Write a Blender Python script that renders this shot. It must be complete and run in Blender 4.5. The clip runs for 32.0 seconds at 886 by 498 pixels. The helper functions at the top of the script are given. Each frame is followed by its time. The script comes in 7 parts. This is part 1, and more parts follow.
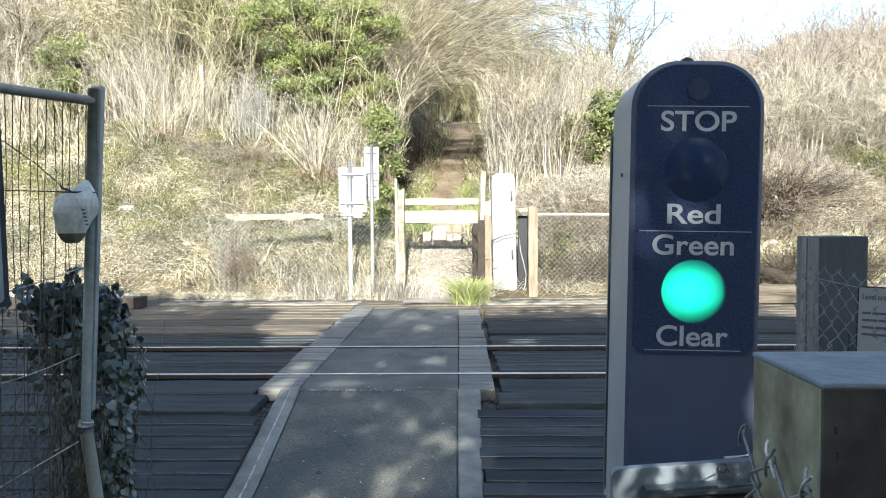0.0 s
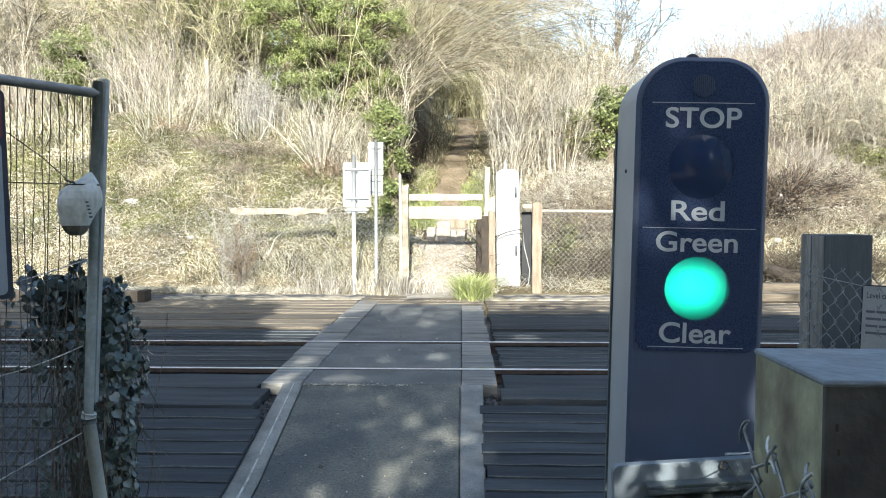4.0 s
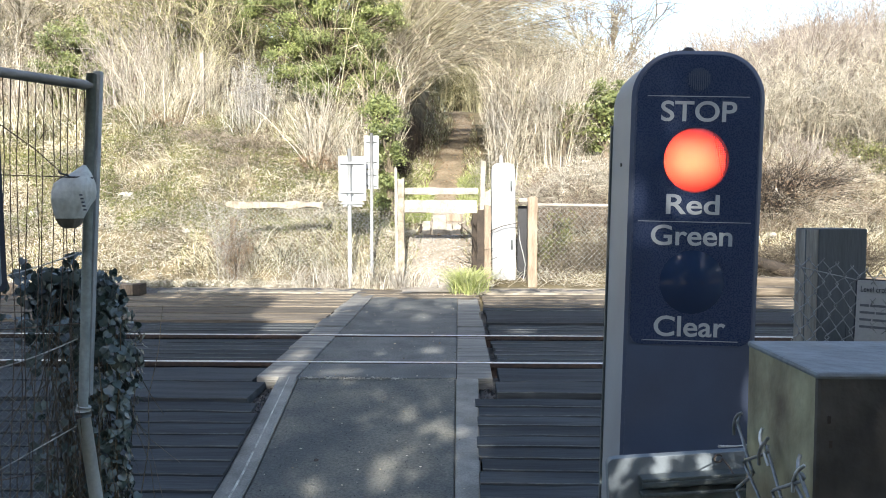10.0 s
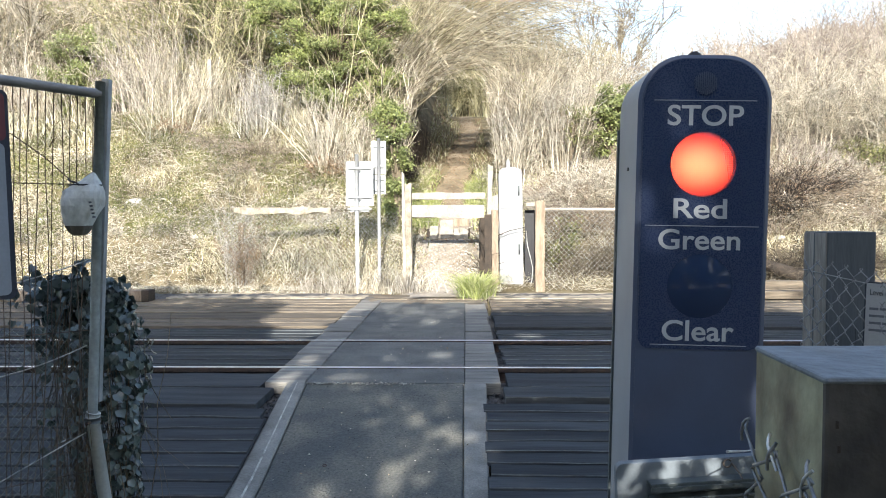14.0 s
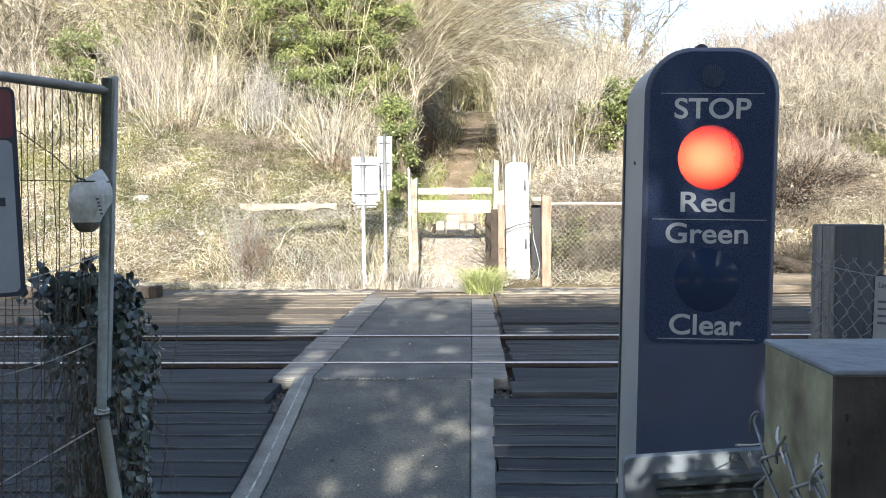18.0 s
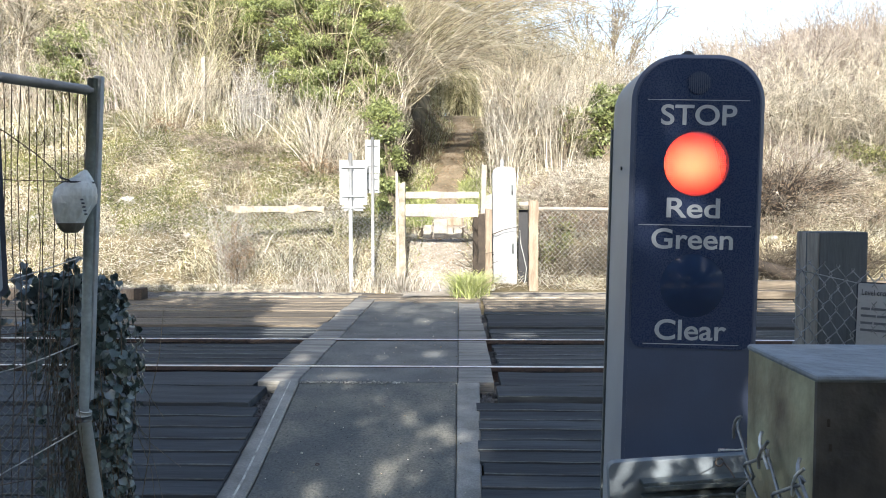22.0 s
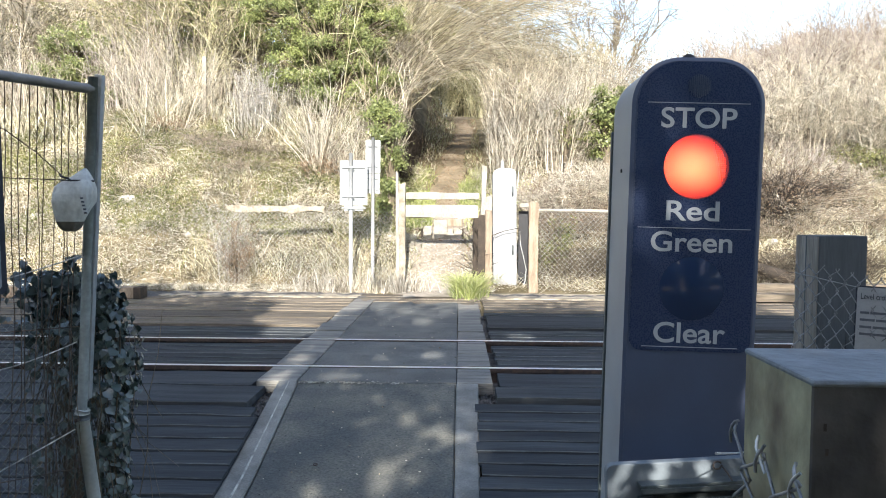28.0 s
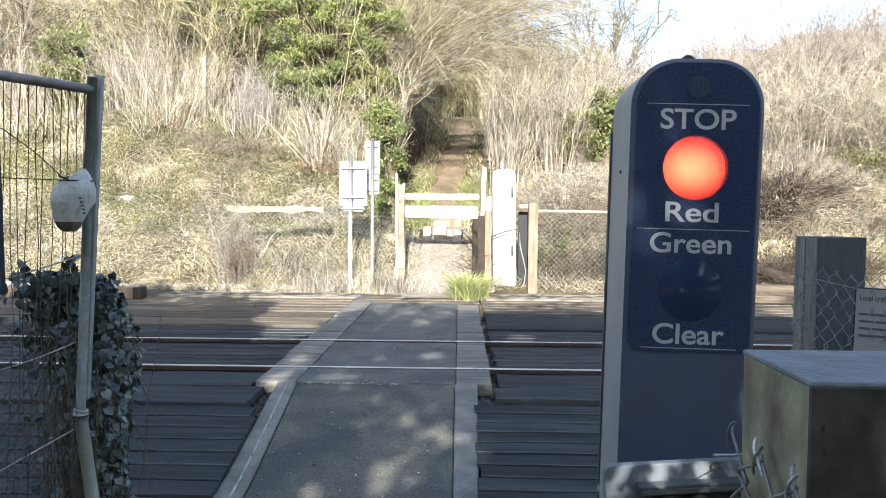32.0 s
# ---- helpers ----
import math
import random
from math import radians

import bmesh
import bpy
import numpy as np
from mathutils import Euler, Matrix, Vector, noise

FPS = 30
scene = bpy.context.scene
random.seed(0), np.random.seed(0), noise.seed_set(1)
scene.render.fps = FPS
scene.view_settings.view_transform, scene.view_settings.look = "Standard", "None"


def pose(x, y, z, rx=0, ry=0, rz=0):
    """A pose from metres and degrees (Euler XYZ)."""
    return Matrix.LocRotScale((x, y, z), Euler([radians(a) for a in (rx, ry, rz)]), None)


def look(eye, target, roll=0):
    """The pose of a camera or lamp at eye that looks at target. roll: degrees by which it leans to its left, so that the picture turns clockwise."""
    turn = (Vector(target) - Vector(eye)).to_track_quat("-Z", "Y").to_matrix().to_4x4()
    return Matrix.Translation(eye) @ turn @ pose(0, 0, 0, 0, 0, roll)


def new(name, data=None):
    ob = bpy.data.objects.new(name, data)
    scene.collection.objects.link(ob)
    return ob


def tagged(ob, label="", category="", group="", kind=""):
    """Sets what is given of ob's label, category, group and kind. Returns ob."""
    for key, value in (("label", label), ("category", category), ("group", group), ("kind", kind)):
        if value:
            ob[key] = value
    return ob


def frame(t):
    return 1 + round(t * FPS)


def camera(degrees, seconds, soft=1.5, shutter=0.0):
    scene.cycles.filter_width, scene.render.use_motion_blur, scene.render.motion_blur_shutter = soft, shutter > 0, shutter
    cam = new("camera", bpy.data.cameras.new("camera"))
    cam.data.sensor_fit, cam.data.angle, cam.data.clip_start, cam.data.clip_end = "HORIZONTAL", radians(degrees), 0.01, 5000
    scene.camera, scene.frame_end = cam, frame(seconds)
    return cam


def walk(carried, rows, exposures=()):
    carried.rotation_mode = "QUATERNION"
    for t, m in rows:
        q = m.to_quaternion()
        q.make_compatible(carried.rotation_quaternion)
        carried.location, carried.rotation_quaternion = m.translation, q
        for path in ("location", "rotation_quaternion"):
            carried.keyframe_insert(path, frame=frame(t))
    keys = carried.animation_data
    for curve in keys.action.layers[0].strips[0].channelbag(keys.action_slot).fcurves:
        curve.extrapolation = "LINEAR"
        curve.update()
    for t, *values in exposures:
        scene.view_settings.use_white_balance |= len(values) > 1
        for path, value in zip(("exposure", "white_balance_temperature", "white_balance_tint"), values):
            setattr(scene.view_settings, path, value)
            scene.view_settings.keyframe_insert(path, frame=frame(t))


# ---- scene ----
cam = camera(58.5, 32.0, soft=1.0)
PATH = [
    (0, (0.001, 0.002, 1.367), (-0.038, 2.0, 1.289), -0.4),
    (0.5, (0.003, 0.001, 1.366), (-0.038, 1.999, 1.283), -0.4),
    (1, (0.003, 0.004, 1.365), (-0.041, 2.001, 1.276), -0.3),
    (1.5, (0.004, 0.006, 1.365), (-0.037, 2.003, 1.27), -0.3),
    (2, (0.002, 0.004, 1.365), (-0.047, 2.001, 1.271), -0.3),
    (2.5, (0.003, 0.002, 1.366), (-0.049, 1.999, 1.273), -0.2),
    (3, (0.002, 0.002, 1.365), (-0.049, 1.999, 1.276), -0.2),
    (3.5, (0.003, 0.003, 1.365), (-0.048, 2.0, 1.276), -0.1),
    (5.5, (0.002, 0.002, 1.363), (-0.039, 1.999, 1.277), 0.3),
    (6, (0.001, 0.001, 1.365), (-0.043, 1.998, 1.275), 0.3),
    (6.5, (0.002, 0.002, 1.363), (-0.047, 1.999, 1.269), 0.3),
    (7, (0.002, 0.001, 1.364), (-0.045, 1.998, 1.267), 0.2),
    (7.5, (0.003, 0.003, 1.364), (-0.043, 2.0, 1.263), 0.2),
    (8, (0.003, 0.005, 1.363), (-0.045, 2.002, 1.257), 0.2),
    (8.5, (0.003, 0.003, 1.363), (-0.047, 1.999, 1.258), 0.2),
    (9, (0.003, 0.005, 1.363), (-0.049, 2.001, 1.257), 0.2),
    (9.5, (0.003, 0.003, 1.363), (-0.045, 1.999, 1.26), 0.2),
    (10, (0.005, 0.004, 1.363), (-0.033, 2.001, 1.259), 0.1),
    (10.5, (0.005, 0.005, 1.363), (-0.028, 2.003, 1.263), -0.1),
    (11, (0.005, 0.004, 1.364), (-0.032, 2.001, 1.271), -0.1),
    (11.5, (0.005, 0.002, 1.364), (-0.039, 1.999, 1.273), -0.2),
    (12, (0.004, 0.001, 1.364), (-0.047, 1.998, 1.275), -0.3),
    (12.5, (0.005, 0.002, 1.365), (-0.049, 1.999, 1.274), -0.3),
    (13, (0.005, 0.002, 1.364), (-0.05, 1.999, 1.273), -0.4),
    (13.5, (0.005, 0.002, 1.364), (-0.05, 1.999, 1.271), -0.4),
    (14, (0.006, 0.001, 1.365), (-0.051, 1.998, 1.273), -0.2),
    (14.5, (0.005, 0.001, 1.364), (-0.053, 1.999, 1.275), -0.2),
    (16.5, (0.004, -0.002, 1.366), (-0.066, 1.994, 1.272), -0.5),
    (17, (0.004, -0.001, 1.365), (-0.067, 1.996, 1.27), -0.6),
    (17.5, (0.006, 0.001, 1.365), (-0.063, 1.997, 1.266), -0.6),
    (18, (0.005, 0.002, 1.364), (-0.068, 1.997, 1.26), -0.5),
    (18.5, (0.006, 0.004, 1.363), (-0.056, 2.0, 1.255), -0.3),
    (19, (0.006, 0.006, 1.362), (-0.048, 2.002, 1.248), -0.1),
    (19.5, (0.005, 0.008, 1.361), (-0.045, 2.004, 1.243), -0.1),
    (20, (0.006, 0.006, 1.362), (-0.04, 2.002, 1.247), -0.1),
    (20.5, (0.006, 0.005, 1.363), (-0.042, 2.001, 1.25), -0.0),
    (21, (0.007, 0.006, 1.362), (-0.04, 2.003, 1.258), -0.0),
    (21.5, (0.008, 0.004, 1.364), (-0.035, 2.001, 1.268), -0.0),
    (22, (0.007, 0.003, 1.363), (-0.034, 2.0, 1.269), -0.0),
    (22.5, (0.007, 0.004, 1.362), (-0.032, 2.001, 1.265), 0.1),
    (23, (0.008, 0.004, 1.362), (-0.026, 2.001, 1.261), 0.2),
    (23.5, (0.009, 0.006, 1.363), (-0.021, 2.003, 1.261), 0.2),
    (24, (0.009, 0.006, 1.362), (-0.023, 2.004, 1.263), 0.3),
    (24.5, (0.009, 0.004, 1.363), (-0.028, 2.002, 1.267), 0.4),
    (25, (0.01, 0.004, 1.362), (-0.031, 2.002, 1.27), 0.4),
    (25.5, (0.009, 0.001, 1.363), (-0.036, 1.999, 1.274), 0.3),
    (27.5, (0.009, 0.003, 1.364), (-0.035, 2.001, 1.272), 0.3),
    (28, (0.009, 0.003, 1.364), (-0.032, 2.001, 1.272), 0.4),
    (28.5, (0.011, 0.004, 1.363), (-0.029, 2.002, 1.275), 0.5),
    (29, (0.01, 0.003, 1.364), (-0.033, 2.001, 1.277), 0.4),
    (29.5, (0.009, 0.002, 1.364), (-0.038, 1.999, 1.277), 0.5),
    (30, (0.01, 0.004, 1.363), (-0.035, 2.001, 1.272), 0.4),
    (30.5, (0.01, 0.006, 1.362), (-0.033, 2.003, 1.269), 0.4),
    (31, (0.01, 0.006, 1.363), (-0.032, 2.003, 1.267), 0.5),
    (31.5, (0.011, 0.006, 1.363), (-0.029, 2.004, 1.267), 0.6),
    (32, (0.011, 0.004, 1.364), (-0.029, 2.001, 1.274), 0.5),
]
walk(cam, [(t, look(eye, target, roll)) for t, eye, target, roll in PATH],
     [(0.0, 1.38, 6330, 5), (6.6, 1.38, 6350, 5), (7.4, 1.38, 6480, 9), (32.0, 1.38, 6500, 10)])


# ---------- light ----------
SUN_ELEV = 27.0
SLOPE = math.tan(radians(SUN_ELEV))
world = bpy.data.worlds.new("sky")
scene.world = world
world.use_nodes = True
wn = world.node_tree
sky = wn.nodes.new("ShaderNodeTexSky")
sky.sky_type = "NISHITA"
sky.sun_disc = False
sky.sun_elevation = radians(SUN_ELEV)
sky.sun_rotation = radians(181)
sky.dust_density = 1.6
wn.nodes["Background"].inputs["Strength"].default_value = 0.18
wn.links.new(sky.outputs["Color"], wn.nodes["Background"].inputs["Color"])
sun = new("sun", bpy.data.lights.new("sun", "SUN"))
sun.data.energy = 5.0
sun.data.angle = radians(0.36)
sun.data.color = (1.0, 0.965, 0.90)
sun.matrix_world = look((0, -30, 30 * math.tan(radians(SUN_ELEV)) + 0), (0.5, 0, 0))
scene.view_settings.exposure = 1.38

# ---------- materials ----------
def material(name, base, rough=0.8, metal=0.0, second=None, scale=8.0, fine=60.0, bump=0.15, stretch=(1, 1, 1),
             island=None, grain=0.55, obj_random=0.0, translucent=0.0, spec=0.4, streak=0.0):
    """A principled material with two scales of variation in object space and some relief."""
    m = bpy.data.materials.new(name)
    m.use_nodes = True
    nt = m.node_tree
    n, l = nt.nodes, nt.links
    p = n["Principled BSDF"]
    p.inputs["Metallic"].default_value = metal
    p.inputs["Specular IOR Level"].default_value = spec
    tc = n.new("ShaderNodeTexCoord")
    mp = n.new("ShaderNodeMapping")
    mp.inputs["Scale"].default_value = stretch
    l.new(tc.outputs["Object"], mp.inputs["Vector"])
    big = n.new("ShaderNodeTexNoise")
    big.inputs["Scale"].default_value = scale
    big.inputs["Detail"].default_value = 5
    small = n.new("ShaderNodeTexNoise")
    small.inputs["Scale"].default_value = fine
    small.inputs["Detail"].default_value = 4
    l.new(mp.outputs["Vector"], big.inputs["Vector"])
    l.new(mp.outputs["Vector"], small.inputs["Vector"])
    second = second or tuple(c * 0.6 for c in base)
    ramp = n.new("ShaderNodeValToRGB")
    ramp.color_ramp.elements[0].position, ramp.color_ramp.elements[1].position = 0.35, 0.65
    ramp.color_ramp.elements[0].color = (*second, 1)
    ramp.color_ramp.elements[1].color = (*base, 1)
    l.new(big.outputs["Fac"], ramp.inputs["Fac"])
    mix = n.new("ShaderNodeMix")
    mix.data_type, mix.blend_type = "RGBA", "MULTIPLY"
    mix.inputs["Factor"].default_value = grain
    gray = n.new("ShaderNodeValToRGB")
    gray.color_ramp.elements[0].position, gray.color_ramp.elements[1].position = 0.3, 0.7
    gray.color_ramp.elements[0].color, gray.color_ramp.elements[1].color = (0.45, 0.45, 0.45, 1), (1.2, 1.2, 1.2, 1)
    l.new(small.outputs["Fac"], gray.inputs["Fac"])
    l.new(ramp.outputs["Color"], mix.inputs["A"])
    l.new(gray.outputs["Color"], mix.inputs["B"])
    colour = mix.outputs["Result"]
    if island:
        geo = n.new("ShaderNodeNewGeometry")
        ir = n.new("ShaderNodeValToRGB")
        ir.color_ramp.interpolation = "LINEAR"
        el = ir.color_ramp.elements
        while len(el) < len(island):
            el.new(0.5)
        for i, c in enumerate(island):
            el[i].position = i / (len(island) - 1)
            el[i].color = (c[0] * 0.96, c[1] * 1.0, c[2] * 1.08, 1)
        l.new(geo.outputs["Random Per Island"], ir.inputs["Fac"])
        tone = n.new("ShaderNodeMix")
        tone.data_type, tone.blend_type = "RGBA", "MULTIPLY"
        tone.inputs["Factor"].default_value = 0.8
        patch = n.new("ShaderNodeValToRGB")
        patch.color_ramp.elements[0].position, patch.color_ramp.elements[1].position = 0.36, 0.64
        patch.color_ramp.elements[0].color, patch.color_ramp.elements[1].color = (0.66, 0.66, 0.70, 1), (1.18, 1.15, 1.08, 1)
        big.inputs["Scale"].default_value = 0.9
        big.inputs["Detail"].default_value = 3
        l.new(big.outputs["Fac"], patch.inputs["Fac"])
        l.new(ir.outputs["Color"], tone.inputs["A"])
        l.new(patch.outputs["Color"], tone.inputs["B"])
        colour = tone.outputs["Result"]
    if obj_random:
        oi = n.new("ShaderNodeObjectInfo")
        hv = n.new("ShaderNodeHueSaturation")
        mr = n.new("ShaderNodeMapRange")
        mr.inputs["To Min"].default_value, mr.inputs["To Max"].default_value = 1 - obj_random, 1 + obj_random
        l.new(oi.outputs["Random"], mr.inputs["Value"])
        l.new(mr.outputs["Result"], hv.inputs["Value"])
        l.new(colour, hv.inputs["Color"])
        colour = hv.outputs["Color"]
    l.new(colour, p.inputs["Base Color"])
    rr = n.new("ShaderNodeMapRange")
    rr.inputs["To Min"].default_value, rr.inputs["To Max"].default_value = max(0.03, rough - 0.12), min(1, rough + 0.12)
    l.new(small.outputs["Fac"], rr.inputs["Value"])
    l.new(rr.outputs["Result"], p.inputs["Roughness"])
    if bump:
        b = n.new("ShaderNodeBump")
        b.inputs["Strength"].default_value = bump
        b.inputs["Distance"].default_value = 0.02
        l.new(small.outputs["Fac"], b.inputs["Height"])
        l.new(b.outputs["Normal"], p.inputs["Normal"])
    if translucent:
        tr = n.new("ShaderNodeBsdfTranslucent")
        l.new(colour, tr.inputs["Color"])
        ms = n.new("ShaderNodeMixShader")
        ms.inputs["Fac"].default_value = translucent
        l.new(p.outputs["BSDF"], ms.inputs[1])
        l.new(tr.outputs["BSDF"], ms.inputs[2])
        l.new(ms.outputs["Shader"], n["Material Output"].inputs["Surface"])
    return m


M = {}
M["ground"] = material("earth_and_litter", (0.22, 0.18, 0.11), 0.95, second=(0.09, 0.075, 0.045), scale=1.3, fine=22, bump=0.8, spec=0.1)
M["path"] = material("trodden_earth", (0.36, 0.32, 0.265), 0.95, second=(0.22, 0.19, 0.15), scale=1.6, fine=18, bump=0.9, spec=0.1)
M["path_leafy"] = material("leaf_strewn_earth", (0.29, 0.235, 0.165), 0.95, second=(0.15, 0.12, 0.08), scale=1.6, fine=18, bump=0.9, spec=0.1)
M["ballast"] = material("ballast_stone", (0.13, 0.125, 0.12), 0.9, second=(0.05, 0.048, 0.046), scale=14, fine=45, bump=1.0)
M["asphalt"] = material("worn_asphalt", (0.168, 0.158, 0.128), 0.85, second=(0.083, 0.088, 0.083), scale=2.6, fine=60, bump=1.2, grain=0.8)
M["concrete"] = material("weathered_concrete", (0.255, 0.245, 0.215), 0.85, second=(0.155, 0.148, 0.128), scale=5, fine=90, bump=0.35, obj_random=0.12)
M["paint"] = material("worn_pale_paint", (0.55, 0.53, 0.45), 0.85, second=(0.22, 0.21, 0.18), scale=9, fine=40, bump=0.4)
M["rubber"] = material("panel_rubber", (0.136, 0.138, 0.129), 0.75, second=(0.083, 0.087, 0.084), scale=3, fine=70, bump=0.9, grain=0.8, obj_random=0.1)
M["slat"] = material("grey_slat_timber", (0.056, 0.061, 0.064), 0.88, second=(0.033, 0.036, 0.039), scale=3, fine=18, bump=0.3, stretch=(0.3, 3, 3), obj_random=0.16, grain=0.4, spec=0.12)
# paler arris colours: wear, and the light that front edges catch
M["slat_edge"] = material("worn_lit_slat_arris", (0.125, 0.138, 0.137), 0.9, second=(0.075, 0.08, 0.085), scale=7, fine=40, bump=0.3, stretch=(0.6, 1, 1), obj_random=0.2)
M["brown_edge"] = material("worn_lit_brown_arris", (0.25, 0.205, 0.15), 0.88, second=(0.11, 0.09, 0.065), scale=7, fine=40, bump=0.3, stretch=(0.6, 1, 1), obj_random=0.2)
M["slat_brown"] = material("brown_slat_timber", (0.185, 0.15, 0.108), 0.9, second=(0.075, 0.060, 0.045), scale=5, fine=26, bump=0.7, stretch=(0.25, 3, 3), obj_random=0.25)
M["edge"] = material("grey_edge_timber", (0.22, 0.21, 0.185), 0.88, second=(0.115, 0.11, 0.10), scale=3, fine=26, bump=0.6, stretch=(0.4, 4, 4), obj_random=0.18)
M["rust"] = material("rusted_steel", (0.065, 0.042, 0.032), 0.85, second=(0.035, 0.026, 0.022), scale=20, fine=120, bump=0.4)
M["railhead"] = material("polished_railhead", (0.8, 0.82, 0.85), 0.38, metal=0.7, second=(0.68, 0.7, 0.74), scale=3, fine=80, bump=0.03, stretch=(0.1, 4, 4))
M["galv"] = material("galvanised_steel", (0.33, 0.345, 0.345), 0.62, metal=0.25, second=(0.24, 0.25, 0.25), scale=12, fine=90, bump=0.04, grain=0.2)
M["galv_worn"] = material("worn_galvanised_wire", (0.30, 0.31, 0.32), 0.42, metal=0.4, second=(0.15, 0.155, 0.16), scale=40, fine=140, bump=0.05)
M["hinge"] = material("dark_hinge_steel", (0.085, 0.10, 0.10), 0.5, second=(0.055, 0.065, 0.066), scale=9, fine=90, bump=0.05)
M["galv_light"] = material("pale_galvanised_wire", (0.62, 0.62, 0.60), 0.45, metal=0.5, second=(0.42, 0.42, 0.41), scale=20, fine=90, bump=0.05)
M["wire"] = material("rusty_dark_wire", (0.16, 0.12, 0.09), 0.7, metal=0.3, second=(0.05, 0.04, 0.035), scale=30, fine=120, bump=0.1)
M["shell"] = material("grey_painted_shell", (0.31, 0.315, 0.32), 0.5, second=(0.25, 0.255, 0.26), scale=3, fine=200, bump=0.04, grain=0.14)
M["shell_white"] = material("white_painted_shell", (0.315, 0.32, 0.325), 0.5, second=(0.27, 0.275, 0.28), scale=3, fine=120, bump=0.05, grain=0.14)
M["navy"] = material("navy_face_paint", (0.070, 0.092, 0.146), 0.36, second=(0.062, 0.076, 0.116), scale=4, fine=220, bump=0.0, grain=0.08)
M["navy_sign"] = material("dark_blue_sign_sheet", (0.029, 0.046, 0.100), 0.28, second=(0.026, 0.041, 0.090), scale=4, fine=220, bump=0.0, grain=0.08)
M["letter"] = material("pale_sign_lettering", (0.47, 0.49, 0.50), 0.5, second=(0.40, 0.42, 0.43), scale=9, fine=200, bump=0.02, grain=0.14)
M["black"] = material("black_plastic", (0.022, 0.022, 0.025), 0.5, second=(0.015, 0.015, 0.017), scale=9, fine=200, bump=0.05)
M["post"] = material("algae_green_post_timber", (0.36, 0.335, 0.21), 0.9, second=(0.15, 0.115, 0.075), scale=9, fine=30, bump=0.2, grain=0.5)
# brown for the post's front, its shade painted in; also for its splits
M["post_shade_split"] = material("shade_and_split_brown", (0.096, 0.084, 0.070), 0.8, second=(0.046, 0.041, 0.036), scale=9, fine=40, bump=0.2, grain=0.45)
M["post_top"] = material("bleached_skylit_grain", (0.20, 0.215, 0.22), 0.8, second=(0.15, 0.16, 0.165), scale=12, fine=60, bump=0.25, grain=0.3)
M["post_side"] = material("lit_side_timber", (0.30, 0.275, 0.235), 0.9, second=(0.19, 0.17, 0.145), scale=6, fine=40, bump=0.3, stretch=(3, 3, 0.3))
M["twig_white"] = material("whitish_dead_stems", (0.5, 0.5, 0.4), 0.9, bump=0, spec=0.15,
                           island=((0.42, 0.38, 0.31), (0.52, 0.48, 0.41), (0.18, 0.155, 0.12), (0.58, 0.54, 0.47), (0.28, 0.245, 0.19), (0.12, 0.10, 0.075)))
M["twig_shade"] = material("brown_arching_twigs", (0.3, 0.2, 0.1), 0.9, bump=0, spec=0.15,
                           island=((0.58, 0.51, 0.36), (0.14, 0.11, 0.07), (0.70, 0.63, 0.47), (0.42, 0.35, 0.22), (0.09, 0.07, 0.045), (0.52, 0.45, 0.30), (0.24, 0.19, 0.12)))
M["post_grey"] = material("grey_post_timber", (0.088, 0.100, 0.106), 0.9, second=(0.072, 0.082, 0.088), scale=6, fine=40, bump=0.15, grain=0.25, stretch=(3, 3, 0.35))
M["wood_pale"] = material("bleached_timber", (0.42, 0.38, 0.32), 0.9, second=(0.26, 0.23, 0.185), scale=6, fine=45, bump=0.4, obj_random=0.08)
M["wood_brown"] = material("brown_fence_timber", (0.33, 0.26, 0.19), 0.9, second=(0.20, 0.15, 0.105), scale=6, fine=45, bump=0.4, stretch=(3, 3, 0.4))
# dark brown timber; also stands in for shade on gate boards and brambles
M["wood_dark"] = material("dark_timber_and_shade", (0.062, 0.046, 0.034), 0.9, second=(0.030, 0.024, 0.018), scale=6, fine=45, bump=0.5)
M["plate"] = material("grey_metal_plate", (0.15, 0.172, 0.188), 0.5, second=(0.12, 0.14, 0.155), scale=5, fine=130, bump=0.05, grain=0.14)
M["sign_white"] = material("white_sign_sheet", (0.38, 0.39, 0.395), 0.5, second=(0.33, 0.34, 0.345), scale=4, fine=120, bump=0.03, grain=0.14)
M["sign_red"] = material("dull_red_sign_sheet", (0.13, 0.03, 0.036), 0.5, second=(0.10, 0.024, 0.03), scale=4, fine=120, bump=0.03, grain=0.14)
M["ink_grey"] = material("grey_sign_print", (0.13, 0.14, 0.16), 0.6, second=(0.10, 0.11, 0.13), scale=9, fine=120, bump=0.0)
M["ink"] = material("dark_sign_ink", (0.03, 0.035, 0.05), 0.6, second=(0.02, 0.025, 0.04), scale=9, fine=120, bump=0.0)
M["bottle"] = material("cloudy_white_plastic", (0.86, 0.87, 0.84), 0.32, second=(0.62, 0.62, 0.57), scale=16, fine=70, bump=0.15, translucent=0.5, grain=0.3)
M["wood_tan"] = material("lichened_rail_timber", (0.38, 0.335, 0.26), 0.9, second=(0.20, 0.17, 0.125), scale=8, fine=45, bump=0.5)
M["notice_grey"] = material("shaded_white_notice", (0.26, 0.28, 0.31), 0.5, second=(0.21, 0.23, 0.26), scale=4, fine=120, bump=0.03, grain=0.14)
M["bottle_dirty"] = material("silty_bottle_base", (0.16, 0.14, 0.11), 0.5, second=(0.10, 0.09, 0.07), scale=14, fine=80, bump=0.1)
TAN = ((0.412, 0.353, 0.206), (0.04, 0.033, 0.017), (0.733, 0.655, 0.466), (0.171, 0.143, 0.071), (0.86, 0.825, 0.642), (0.307, 0.28, 0.136))
M["grass_dry"] = material("dry_grass", (0.4, 0.3, 0.2), 0.85, island=TAN, bump=0, translucent=0.25, spec=0.2)
